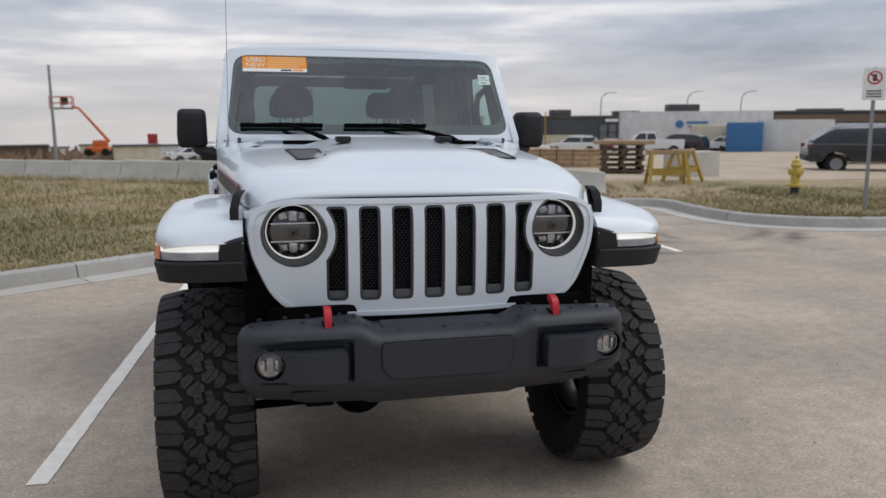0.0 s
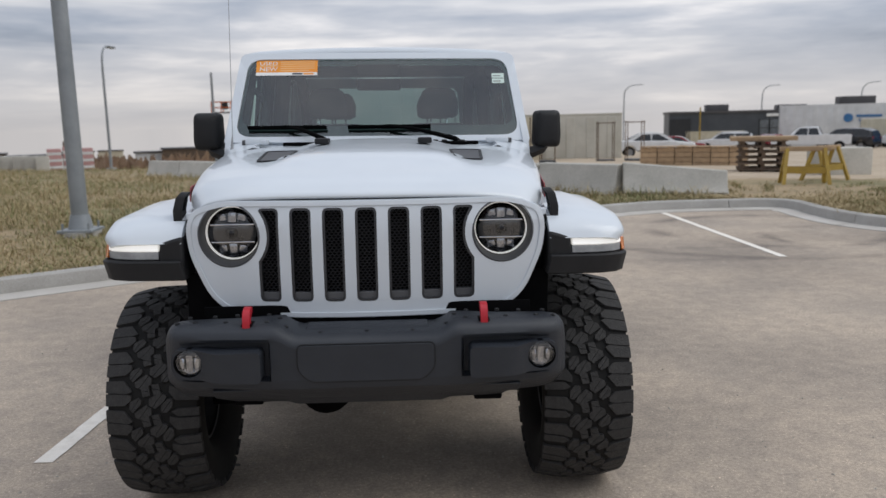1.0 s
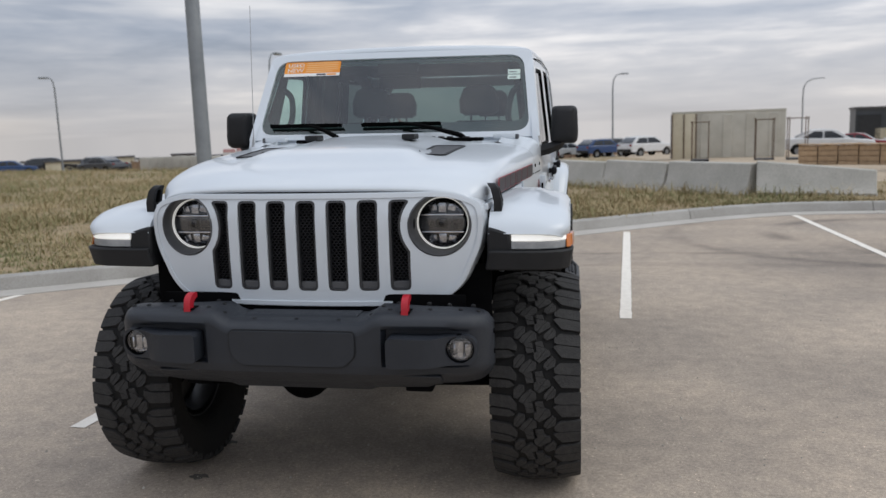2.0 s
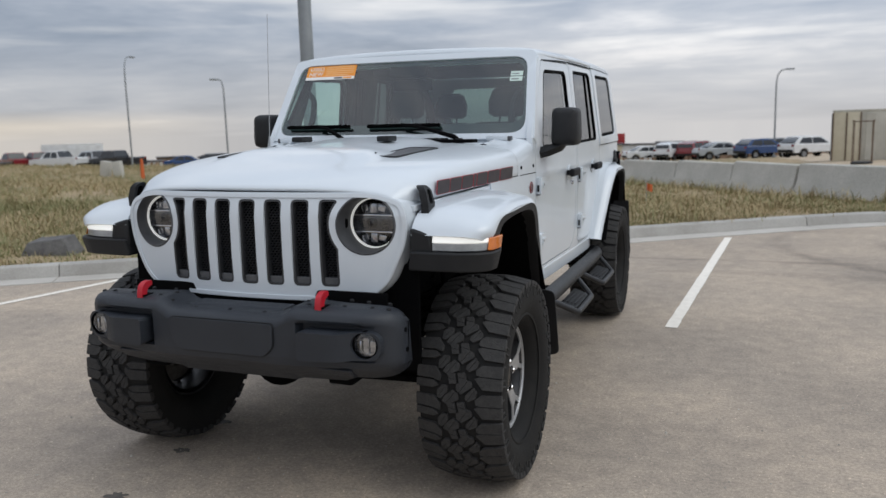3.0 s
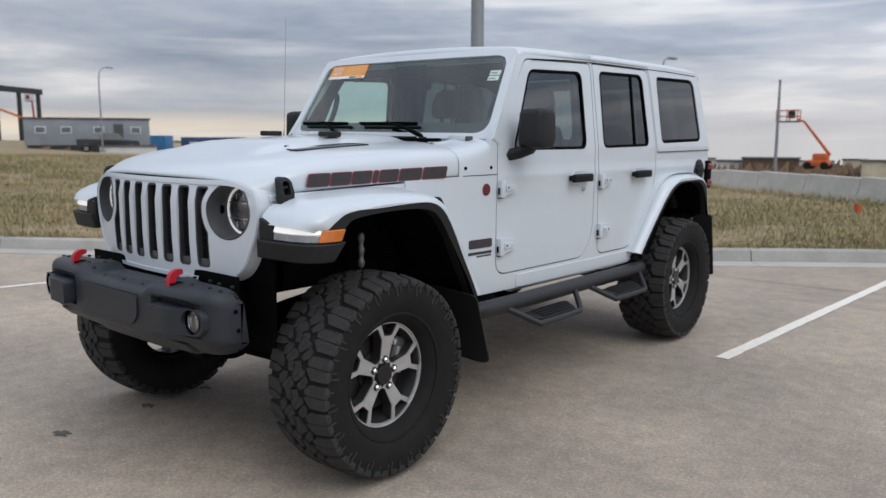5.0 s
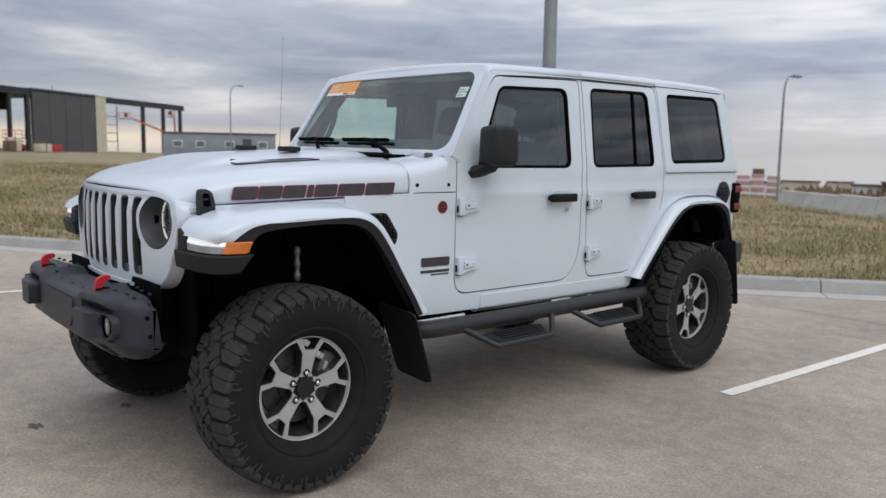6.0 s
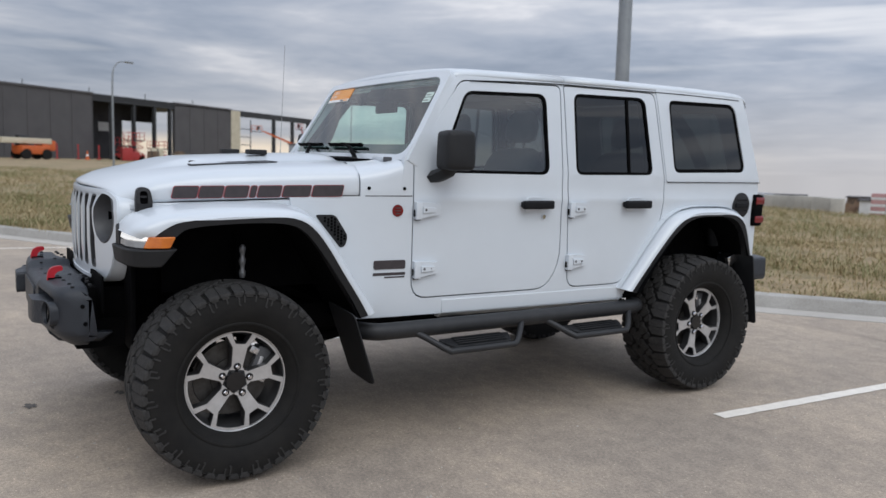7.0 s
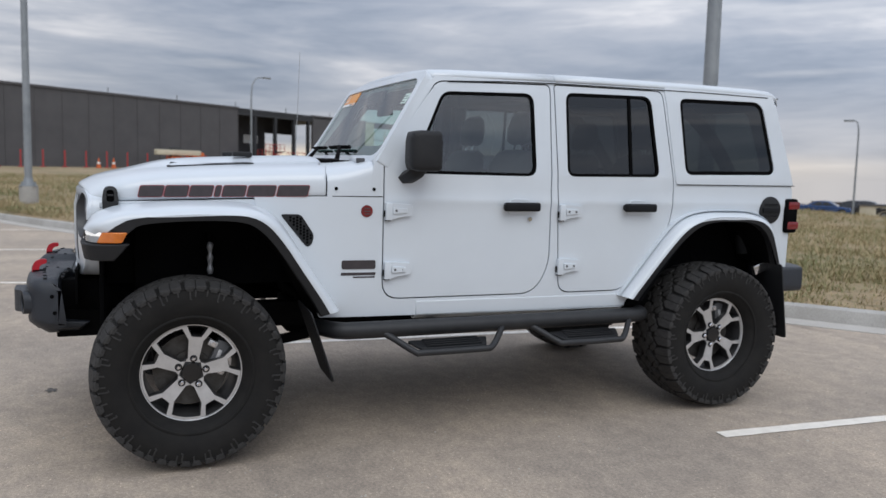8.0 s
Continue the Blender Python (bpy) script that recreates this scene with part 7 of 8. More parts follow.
def parked(kind, paint, label, x, y, dx, dy, z=None, group="parked cars"):
    """A parked car: (x, y) its middle, (dx, dy) the way its nose points."""
    L, Wd, nose, tail, roof = CARPROF[kind]
    ang = math.degrees(math.atan2(-dy, -dx))
    t = thing("pickup_truck" if kind == "pickup" else "parked_car", label, "pickup" if kind == "pickup" else "car", (x, y, land(x, y) if z is None else z), ang, group)
    lower = nose + tail
    wx = (0.78, L - 0.85)
    rw = 0.36 if kind in ("suv", "pickup") else 0.32

    def arch(c):
        return [(c + rw * 1.18 * math.cos(a), max(lower[0][1], rw + rw * 1.18 * math.sin(a))) for a in [math.pi * k / 8 for k in range(9)]]
    out = list(reversed(lower))
    base = [p for p in out] + [(0.02, lower[0][1])] + list(reversed([q for c in (wx[1], wx[0]) for q in arch(c)]))
    hw = Wd / 2
    prof = [Vector(p) for p in lower] + [Vector(q) for c in (wx[1], wx[0]) for q in arch(c)]
    body = plate(prof, [], lambda u, v, d: Vector((u - L / 2, hw * (1 - 0.06 * step(0.9, 0.0, u) - 0.05 * step(L - 0.6, L, u)) * (1 if d > -0.5 else -1), v)), 1.0)
    b = part("body", body, paint, t, bevel=0.05)

    def cab(u, v, d):
        k = hw - 0.06 - 0.28 * max(0, v - 1.05)
        return Vector((u - L / 2, k * (1 if d > -0.5 else -1), v))
    cabin = plate(roof + [(roof[-1][0], roof[0][1] - 0.1), (roof[0][0], roof[0][1] - 0.1)], [], cab, 1.0, (), (1.3, 1.5))
    part("cabin", cabin, paint, t, bevel=0.05)
    # side glass and screens
    zb, zt = roof[0][1] + 0.06, max(p[1] for p in roof) - 0.12
    gx0 = roof[0][0] + (roof[1][0] - roof[0][0]) * 0.22
    gx1 = roof[1][0] + 0.10
    gr1 = roof[-2][0] - 0.10 if kind != "pickup" else roof[-2][0] - 0.05
    gr0 = roof[-1][0] - (0.35 if kind != "pickup" else 0.2)
    win = fillet([(gx0 + 0.16, zb), (gr0, zb), (gr1, zt), (gx1 + 0.05, zt)], 0.05, 2)
    mid = (gx1 + gr1) / 2
    for sd in (1, -1):
        for u0, u1 in ((0, mid - 0.04), (mid + 0.04, 99)):
            pane = [Vector((min(max(p.x, u0), u1), p.y)) for p in win]
            part("side_window", plate(pane, [], lambda u, v, d: Vector((u - L / 2, sd * (hw - 0.05 - 0.28 * max(0, v - 1.05) + d), v)), 0.012, (), (1.3, 1.5)), CARGLASS, t)
        for c in wx:
            w = part("wheel", moved(lathe([(rw * 0.60, 0.11), (rw * 0.92, 0.11), (rw, 0.08), (rw, -0.08), (rw * 0.92, -0.11), (rw * 0.60, -0.11)], 28, "y"), Matrix.Translation((c - L / 2, sd * (hw - 0.11), rw))), RUBBER, t)
            part("rim", moved(lathe([(rw * 0.62, 0.0), (rw * 0.60, sd * 0.095), (rw * 0.2, sd * 0.085), (0.001, sd * 0.09)], 24, "y"), Matrix.Translation((c - L / 2, sd * (hw - 0.11), rw))), GALVPART, w)
        part("tail_light", box((L / 2 - 0.05, sd * (hw - 0.20), lower[-3][1] - 0.10), (0.12, 0.24, 0.16), r=0.02), REDLENS, t)
        part("headlight", box((-L / 2 + 0.09, sd * (hw - 0.28), lower[1][1] + 0.05), (0.14, 0.34, 0.13), r=0.02), CLEARLENS, t)
    ws = [(roof[0][0] + 0.12, roof[0][1] + 0.06), (roof[1][0] - 0.04, roof[1][1] - 0.03)]
    for (u0, z0), (u1, z1) in (ws, [(roof[-1][0] - 0.02, roof[-1][1] + 0.08), (roof[-2][0] + 0.03, roof[-2][1] - 0.03)]):
        sgn = -1 if u0 < L / 2 else 1
        part("screen", loft([[Vector((u0 - L / 2 + sgn * 0.03, -hw + 0.16, z0)), Vector((u0 - L / 2 + sgn * 0.03, hw - 0.16, z0)), Vector((u1 - L / 2 + sgn * 0.03, hw - 0.32, z1)), Vector((u1 - L / 2 + sgn * 0.03, -hw + 0.32, z1))], [Vector((u0 - L / 2 - sgn * 0.03, -hw + 0.16, z0)), Vector((u0 - L / 2 - sgn * 0.03, hw - 0.16, z0)), Vector((u1 - L / 2 - sgn * 0.03, hw - 0.32, z1)), Vector((u1 - L / 2 - sgn * 0.03, -hw + 0.32, z1))]]), CARGLASS, t)
    part("bumper", box((-L / 2 + 0.04, 0, lower[0][1] + 0.10), (0.12, Wd - 0.3, 0.2), r=0.03), TRIM, t)
    part("bumper", box((L / 2 - 0.03, 0, lower[0][1] + 0.12), (0.12, Wd - 0.3, 0.2), r=0.03), TRIM, t)
    if kind == "suv":
        for sd in (1, -1):
            part("roof_rail", tube([(-0.4, sd * 0.58, 1.70), (1.7, sd * 0.58, 1.70)], 0.02, 6), STEEL, t)
    return t


CW, CK, CR = car_paint("white_car_paint", (0.70, 0.71, 0.72)), car_paint("black_car_paint", (0.012, 0.014, 0.02)), car_paint("red_car_paint", (0.22, 0.014, 0.02))
CB, CS, CG = car_paint("blue_car_paint", (0.016, 0.055, 0.17)), car_paint("silver_car_paint", (0.42, 0.44, 0.46)), car_paint("grey_car_paint", (0.07, 0.075, 0.085))
PARKED = [
    ("wagon", CK, "dark blue-black station wagon with silver wheels on gravel", 19.4, 18.3, 0.86, -0.5),
    ("suv", CS, "silver car behind the dark wagon", 24.5, 24.0, 0.8, -0.6),
    ("pickup", CW, "white pickup truck parked by the white trailer", 32.6, 58.3, -0.85, 0.5),
    ("suv", CK, "black SUV parked in the yard", 35.2, 57.8, -0.6, 0.8),
    ("sedan", CW, "white sedan parked in the yard", 41.2, 60.2, -0.5, 0.85),
    ("sedan", CG, "dark grey sedan parked in the yard", 43.0, 61.2, -0.5, 0.85),
    ("sedan", CW, "white sedan parked nose to the fence", 14.8, 42.6, 0.96, -0.2),
    ("sedan", CR, "dark red sedan parked in the far row", 23.0, 62.0, 0.9, -0.4),
    ("suv", CW, "white SUV parked in the far row", 28.0, 64.0, -0.9, 0.4),
    ("hatch", CG, "dark hatchback parked in the far row", 32.0, 70.0, 0.8, 0.6),
    ("sedan", CR, "red sedan parked in the far row", 36.0, 72.0, 0.8, 0.6),
    ("hatch", CW, "white hatchback in the row behind the barriers", 6.6, 58.1, 0.8, 0.6),
    ("hatch", CB, "blue hatchback in the row behind the barriers", 3.6, 63.9, 0.8, 0.6),
    ("sedan", CS, "silver sedan in the row behind the barriers", 0.6, 66.4, 0.9, 0.4),
    ("suv", CG, "dark SUV behind the blue hatchback", 5.3, 72.3, 0.9, 0.3),
    ("suv", CR, "dark red SUV in the far row", -1.4, 70.9, 0.5, 0.85),
    ("suv", CW, "white SUV in the row behind the barriers", -3.4, 71.3, 0.5, 0.85),
    ("sedan", CW, "white sedan in the row behind the barriers", -6.0, 72.2, 0.9, 0.4),
    ("sedan", CG, "dark sedan parked beyond the field", -39.5, 59.6, -0.9, 0.3),
    ("pickup", CW, "white pickup truck parked beyond the field", -58.4, 53.7, -1, 0.0),
    ("pickup", CS, "silver pickup truck beside the black one", -55.8, 55.4, -1, 0.1),
    ("pickup", CK, "black pickup truck parked beyond the field", -52.8, 55.0, -1, 0.1),
    ("pickup", CK, "black pickup truck parked before the site office", -73.4, 36.8, 0.45, 0.89),
    ("sedan", CB, "blue sedan parked far off", -51.2, 63.2, 0.86, 0.5),
    ("suv", CK, "black SUV parked far off", -49.0, 66.0, 0.86, 0.5),
    ("suv", CG, "dark SUV parked far off", -44.5, 68.0, 0.86, 0.5),
    ("pickup", CR, "red pickup truck far beyond the field", -66.2, 55.5, -0.9, 0.4),
    ("pickup", CR, "dark red pickup truck beside the white one", -62.6, 55.2, -0.9, 0.4),
]
for row in PARKED:
    parked(*row)


# ---- containers, trailers, buildings ----
def container(x, y, L, D, H, paint, label, turn, name="shipping_container", ribs=0.28, stripe_c=None):
    t = thing(name, label, "container", at_land(x, y, -0.02), turn, "yard containers")
    part("container_body", box((0, 0, H / 2), (L, D, H), r=0.03), paint, t)
    n = int(L / ribs)
    bm = bmesh.new()
    for k in range(n):
        for sy in (-1, 1):
            add_box(bm, (-L / 2 + (k + 0.5) * L / n, sy * D / 2, H / 2), (ribs * 0.5, 0.06, H - 0.24), r=0.015, seg=1)
    ob = part("wall_ribs", bm, paint, t)
    ob["kind"] = "stuff"
    part("top_rail", box((0, 0, H), (L + 0.03, D + 0.03, 0.09), r=0.02), paint, t)
    for sy in (-0.4, -0.15, 0.15, 0.4):
        part("door_bar", tube([(-L / 2 - 0.03, sy * D, 0.1), (-L / 2 - 0.03, sy * D, H - 0.1)], 0.025, 6), GALV, t)
    return t


container(41.5, 57.8, 2.9, 6.0, 2.6, BLUEBOX, "blue steel shipping container in the yard", -34)
container(42.5, 64.6, 3.6, 5.0, 2.5, CREAM, "cream steel container behind the cars", -32)
container(44.6, 55.2, 5.9, 2.45, 2.75, WHITEBOX, "white steel container in the yard", -36)
tr = container(45.4, 72.5, 15.5, 2.6, 4.2, WHITEBOX, "long white trailer with a blue mark on its side", -24, "long_trailer", 0.9)
part("blue_mark", tube([(-1.6, -1.40, 2.9), (-1.6, -1.33, 2.9)], 0.42, 20), BLUEBOX, tr)
for k in range(2):
    part("blue_mark", box((0.2, -1.36, 3.06 - 0.4 * k), (2.2 - 0.5 * k, 0.03, 0.22)), BLUEBOX, tr)
tr = container(8.0, 34.4, 4.75, 2.4, 2.15, mat("weathered_trailer_skin", (0.42, 0.405, 0.35), (0.52, 0.50, 0.44), 1.0, 0.6, bump=0.15, fine=0.2), "white cargo trailer with a cream end behind the barriers", -8, "cargo_trailer", 0.8)
part("cream_door", box((-1.85, -1.235, 1.07), (1.05, 0.04, 2.05), r=0.01), CREAM, tr)
for k in (-2.36, -1.85, -1.33):
    part("door_post", tube([(k, -1.27, 0.1), (k, -1.27, 2.08)], 0.03, 6), OLDWOOD, tr)
for x, y in ((6.1, 29.6), (8.3, 28.4), (9.4, 28.0)):
    t = thing("metal_rack", "dark metal rack frame standing in the yard", "rack", at_land(x, y), -10, "metal racks")
    for dy in (0, 0.9):
        part("hoop", tube(curve_pts([(-0.32, dy, 0), (-0.32, dy, 1.55), (-0.30, dy, 1.62), (0.30, dy, 1.62), (0.32, dy, 1.55), (0.32, dy, 0)], 2), 0.020, 6), OLDWOOD, t)
    part("base_bar", box((0, 0.45, 0.10), (0.7, 1.0, 0.06)), DARKSTEEL, t)
tr = container(-75.7, 50.6, 6.8, 2.45, 2.7, NAVY, "navy blue steel container with pale marks on its side", 38)
for x, z, w in ((-1.9, 2.1, 1.0), (0.35, 1.95, 1.7), (0.5, 1.45, 3.4)):
    part("pale_mark", box((x, -1.27, z), (w, 0.04, 0.26)), WHITEBOX, tr)
container(-82.4, 47.2, 3.2, 2.45, 2.6, BLUEBOX, "blue steel container in the field", 38)
tr = container(-66.0, 62.8, 6.0, 2.5, 2.9, WHITEBOX, "white box trailer behind the pickup trucks", 46, "box_trailer", 0.9)

# site office trailer
t = thing("site_office", "long grey site office trailer with small windows", "trailer", at_land(-79.5, 37.8, 0.0), 64)
part("office_wall", box((0, 0, 2.05), (12.0, 3.2, 2.75), r=0.05), mat("pale_blue_grey_siding", (0.22, 0.24, 0.27), (0.27, 0.29, 0.32), 0.8, 0.6), t)
part("roof", box((0, 0, 3.47), (12.3, 3.5, 0.12), r=0.03), CLADDING, t)
part("skirt", box((0, 0, 0.36), (11.6, 3.0, 0.66)), DARKSTEEL, t)
for k in (-4.5, -2.1, 1.0, 4.6):
    w = part("window", box((k, -1.62, 2.25), (1.0, 0.06, 0.7)), WHITEPRINT, t)
    part("pane", box((k, -1.645, 2.25), (0.86, 0.05, 0.56)), FARPANE, w)
part("door", box((2.9, -1.62, 1.85), (0.95, 0.06, 2.05)), CLADDING, t)

# long building under construction
P97, P67 = Vector((-86.8, -11.5, 0)), Vector((-132.8, 55.8, 0))
WD = (P67 - P97).normalized()
VIEW = Vector((4.3, -1.0, 0))


def on_wall(b):
    """Metres along the wall where a line from the lot at compass angle b meets it."""
    d = Vector((-math.sin(radians(b)), math.cos(radians(b)), 0))
    w = P97 - VIEW
    den = d.x * WD.y - d.y * WD.x
    s_ = (w.x * WD.y - w.y * WD.x) / den
    return (VIEW + d * s_ - P97).dot(WD)


HB = 8.35
bld = thing("unfinished_building", "long dark grey building under construction with open steel bays", "building", (P97.x, P97.y, 1.15), math.degrees(math.atan2(WD.y, WD.x)))
cuts = [on_wall(b) for b in (118, 81.85, 76.65, 72.95, 72.3, 67.3)]


def clad(x0, x1, name="wall"):
    w = part(name, box(((x0 + x1) / 2, 0.2, HB / 2 - 0.2), (x1 - x0, 0.4, HB + 0.4)), CLADDING, bld)
    n = int((x1 - x0) / 3.0)
    for k in range(n + 1):
        part("panel_seam", box((x0 + (x1 - x0) * k / max(1, n), -0.02, HB / 2), (0.10, 0.05, HB)), CLADDING, w)
    part("parapet", box(((x0 + x1) / 2, 0.15, HB + 0.08), (x1 - x0 + 0.2, 0.6, 0.25)), CLADDING, w)


clad(cuts[0], cuts[1])
clad(cuts[2], cuts[3])
part("end_panel", box(((cuts[3] + cuts[4]) / 2, 0.2, HB / 2), (cuts[4] - cuts[3], 0.42, HB)), CREAM, bld)
part("roof_beam", box(((cuts[1] + cuts[5]) / 2, 0.3, HB - 0.35), (cuts[5] - cuts[1], 0.5, 0.9)), DARKSTEEL, bld)
part("roof_deck", box(((cuts[1] + cuts[3]) / 2, 12, HB - 0.1), (cuts[3] - cuts[1], 24, 0.3)), DARKSTEEL, bld)
for b in (82.0, 80.6, 79.2, 77.9, 76.9, 69.9, 68.6, 67.5):
    x = on_wall(b)
    part("steel_column", box((x, 0.3, HB / 2), (0.55 if b < 72 or b > 81.5 else 0.4, 0.45, HB)), DARKSTEEL, bld)
x0, x1 = cuts[1], cuts[2]
# walls and slab of the bay, coloured dark for the shade indoors
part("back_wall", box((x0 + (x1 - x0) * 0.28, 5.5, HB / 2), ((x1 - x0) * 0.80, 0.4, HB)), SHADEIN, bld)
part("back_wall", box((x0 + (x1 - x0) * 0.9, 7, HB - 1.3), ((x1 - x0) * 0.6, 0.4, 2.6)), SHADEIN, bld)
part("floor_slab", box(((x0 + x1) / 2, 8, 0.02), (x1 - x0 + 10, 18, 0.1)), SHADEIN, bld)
# white sheets on the back wall, painted as daylight through far openings
for k, f in enumerate((0.10, 0.42)):
    part("far_opening", box((x0 + (x1 - x0) * (f + 0.06), 5.2, 4.6), (1.7 + k, 0.1, 1.2)), WHITEBOX, bld)
for k in range(4):
    part("girt", box(((cuts[4] + cuts[5]) / 2, 14, 2.0 + k * 1.5), (cuts[5] - cuts[4], 0.1, 0.12)), DARKSTEEL, bld)
for k in range(5):
    part("girt_post", box((cuts[4] + (cuts[5] - cuts[4]) * k / 4, 14, HB / 2), (0.14, 0.12, HB)), DARKSTEEL, bld)
for k in range(9):
    part("roof_bracket", box((cuts[0] + 8 + k * 9.5, 0.1, HB + 0.45), (0.10, 0.10, 0.7)), GALV, bld)


def world_on_wall(b, out, z=0.0):
    p = P97 + WD * on_wall(b)
    n = Vector((WD.y, -WD.x, 0))
    n = n if n.dot(VIEW - p) > 0 else -n
    q = p + n * out
    return (q.x, q.y, land(q.x, q.y) + z)


for k in range(14):
    b = 99 - k * 1.25
    p = world_on_wall(b, 3.5)
    t = thing("red_fence_post", "thin red fence post in front of the dark wall", "fence post", p, 0, "red fence posts")
    part("post", box((0, 0, 0.9), (0.14, 0.14, 1.8)), REDP, t)
    part("foot", box((0, 0, 0.05), (0.5, 0.5, 0.1)), REDP, t)


def boom_lift(p, turn, paint, reach, rise, label, s=1.0, heel=0.3, k=1.0):
    t = thing("boom_lift", label, "boom lift", p, turn, "boom lifts")
    part("chassis", box((0, 0, 0.75 * s), (2.6 * s, 1.9 * s, 0.7 * s), r=0.1), paint, t)
    part("turret", box((-0.3 * s, 0, 1.45 * s), (1.7 * s, 1.4 * s, 0.9 * s), r=0.12), paint, t)
    for a in (-0.95, 0.95):
        for b in (-0.85, 0.85):
            part("wheel", moved(lathe([(0.001, -0.16), (0.45 * s, -0.15), (0.45 * s, 0.15), (0.001, 0.16)], 18, "y"), Matrix.Translation((a * s, b * s, 0.45 * s))), RUBBER, t)
    part("boom", tube([(heel * s, 0, 1.7 * s), (reach, 0, rise)], [0.22 * s, 0.15 * s], 4), paint, t)
    part("jib", tube([(reach, 0, rise), (reach + 0.5 * k, 0, rise + 0.15 * k)], 0.12 * k, 4), paint, t)
    bk = part("basket_floor", box((reach + 1.3 * k, 0, rise), (1.7 * k, 0.8 * k, 0.08)), DARKSTEEL, t)
    for zz in (0.45, 0.95):
        for dy in (-0.4, 0.4):
            part("rail", box((reach + 1.3 * k, dy * k, rise + zz * k), (1.7 * k, 0.05, 0.05)), paint, bk)
        for dx in (0.45, 2.15):
            part("rail", box((reach + dx * k, 0, rise + zz * k), (0.05, 0.8 * k, 0.05)), paint, bk)
    for dx in (0.45, 1.3, 2.15):
        for dy in (-0.4, 0.4):
            part("rail_post", box((reach + dx * k, dy * k, rise + 0.5 * k), (0.05, 0.05, 1.0 * k)), paint, bk)
    part("control_box", box((reach + 1.1 * k, -0.25 * k, rise + 0.6 * k), (0.5 * k, 0.3 * k, 0.6 * k)), DARKSTEEL, bk)


boom_lift((-9.75, 48.3, -0.35), 180, ORANGEP, 0.92, 2.85, "orange boom lift with a raised platform in the field", 0.5, -1.3, 0.72)
boom_lift(world_on_wall(70.1, 9.0), -112, ORANGEP, 8.5, 5.4, "orange boom lift reaching up to the open steel bay", 1.2)
boom_lift(world_on_wall(69.2, 4.0), -40, REDP, 1.2, 6.0, "red boom lift raised beside the steel columns", 0.9)


def scissor_lift(p, turn, rise):
    t = thing("scissor_lift", "red scissor lift standing in the open bay", "scissor lift", p, turn, "scissor lifts")
    part("chassis", box((0, 0, 0.55), (2.4, 1.2, 0.5), r=0.05), REDP, t)
    for a in (-0.8, 0.8):
        part("wheel", moved(lathe([(0.001, -0.65), (0.3, -0.64), (0.3, 0.64), (0.001, 0.65)], 14, "y"), Matrix.Translation((a, 0, 0.3))), RUBBER, t)
    for b in (-0.5, 0.5):
        for k in range(2):
            z0, z1 = 0.8 + k * (rise - 0.8) / 2, 0.8 + (k + 1) * (rise - 0.8) / 2
            part("scissor_arm", tube([(-1.0, b, z0), (1.0, b, z1)], 0.07, 4), REDP, t)
            part("scissor_arm", tube([(1.0, b, z0), (-1.0, b, z1)], 0.07, 4), REDP, t)
    pf = part("platform", box((0, 0, rise), (2.4, 1.2, 0.12)), DARKSTEEL, t)
    for zz in (0.5, 1.0):
        for b in (-0.58, 0.58):
            part("rail", box((0, b, rise + zz), (2.4, 0.06, 0.06)), REDP, pf)
    for a in (-1.15, 0, 1.15):
        for b in (-0.58, 0.58):
            part("rail_post", box((a, b, rise + 0.5), (0.06, 0.06, 1.0)), REDP, pf)


for b, o, turn, rise in ((81.0, 3.0, 20, 1.8), (80.0, 2.0, 110, 2.6), (78.9, 3.0, 60, 1.6)):
    scissor_lift(world_on_wall(b, o), turn, rise)
t = thing("utility_pole", "thin grey pole standing in the field", "pole", at_land(-12.0, 47.6))
part("pole", tube([(0, 0, 0), (0, 0, 5.0 - land(-12.0, 47.6))], [0.11, 0.07], 8), GALV, t)
t = thing("pole_sign", "red and yellow sign board on a far pole", "sign", at_land(-13.5, 108), 0)
part("post", tube([(0, 0, 0), (0, 0, 3.0)], 0.12, 8), GALV, t)
part("sign_board", box((0, -0.15, 3.4), (1.25, 0.2, 1.4), r=0.03), REDP, t)
part("sign_board_lower", box((0.1, -0.15, 2.2), (0.9, 0.2, 0.7), r=0.03), YELLOW, t)
# machines and pallets of goods before the wall
p = world_on_wall(88.0, 7.0)
t = thing("telehandler", "orange and tan construction machine by the dark wall", "machine", p, 118)
part("machine_body", box((0, 0, 1.0), (3.2, 1.9, 0.9), r=0.1), ORANGEP, t)
part("engine_cover", box((1.9, 0.3, 1.5), (1.6, 1.2, 1.1), r=0.12), ORANGEP, t)
part("boom", box((-0.6, 0, 1.95), (5.6, 0.7, 0.6), r=0.08), CREAM, t)
part("cab", box((-0.6, 0.6, 1.9), (1.2, 0.8, 1.3), r=0.1), DARKSTEEL, t)
for a in (-1.1, 1.2):
    for b in (-0.85, 0.85):
        part("wheel", moved(lathe([(0.001, -0.2), (0.55, -0.18), (0.55, 0.18), (0.001, 0.2)], 18, "y"), Matrix.Translation((a, b, 0.55))), RUBBER, t)
for k, (b, o, w, h, m) in enumerate(((81.6, 5, 1.6, 1.6, REDP), (80.9, 4, 1.4, 1.1, REDP), (79.9, 5, 1.2, 1.3, OLDWOOD), (79.3, 4, 1.5, 1.7, CREAM), (78.4, 6, 1.8, 1.0, CREAM), (77.8, 4, 1.1, 1.4, OLDWOOD), (77.2, 5, 0.9, 0.9, REDP))):
    t = thing("material_stack", "stack of building material by the open bay", "stack", world_on_wall(b, o), 30 * k, "material stacks")
    part("stack_body", box((0, 0, h / 2), (w, 1.2, h), r=0.05), m, t)
    part("strap", box((0, 0, h / 2), (0.12, 1.24, h + 0.03)), DARKSTEEL, t)
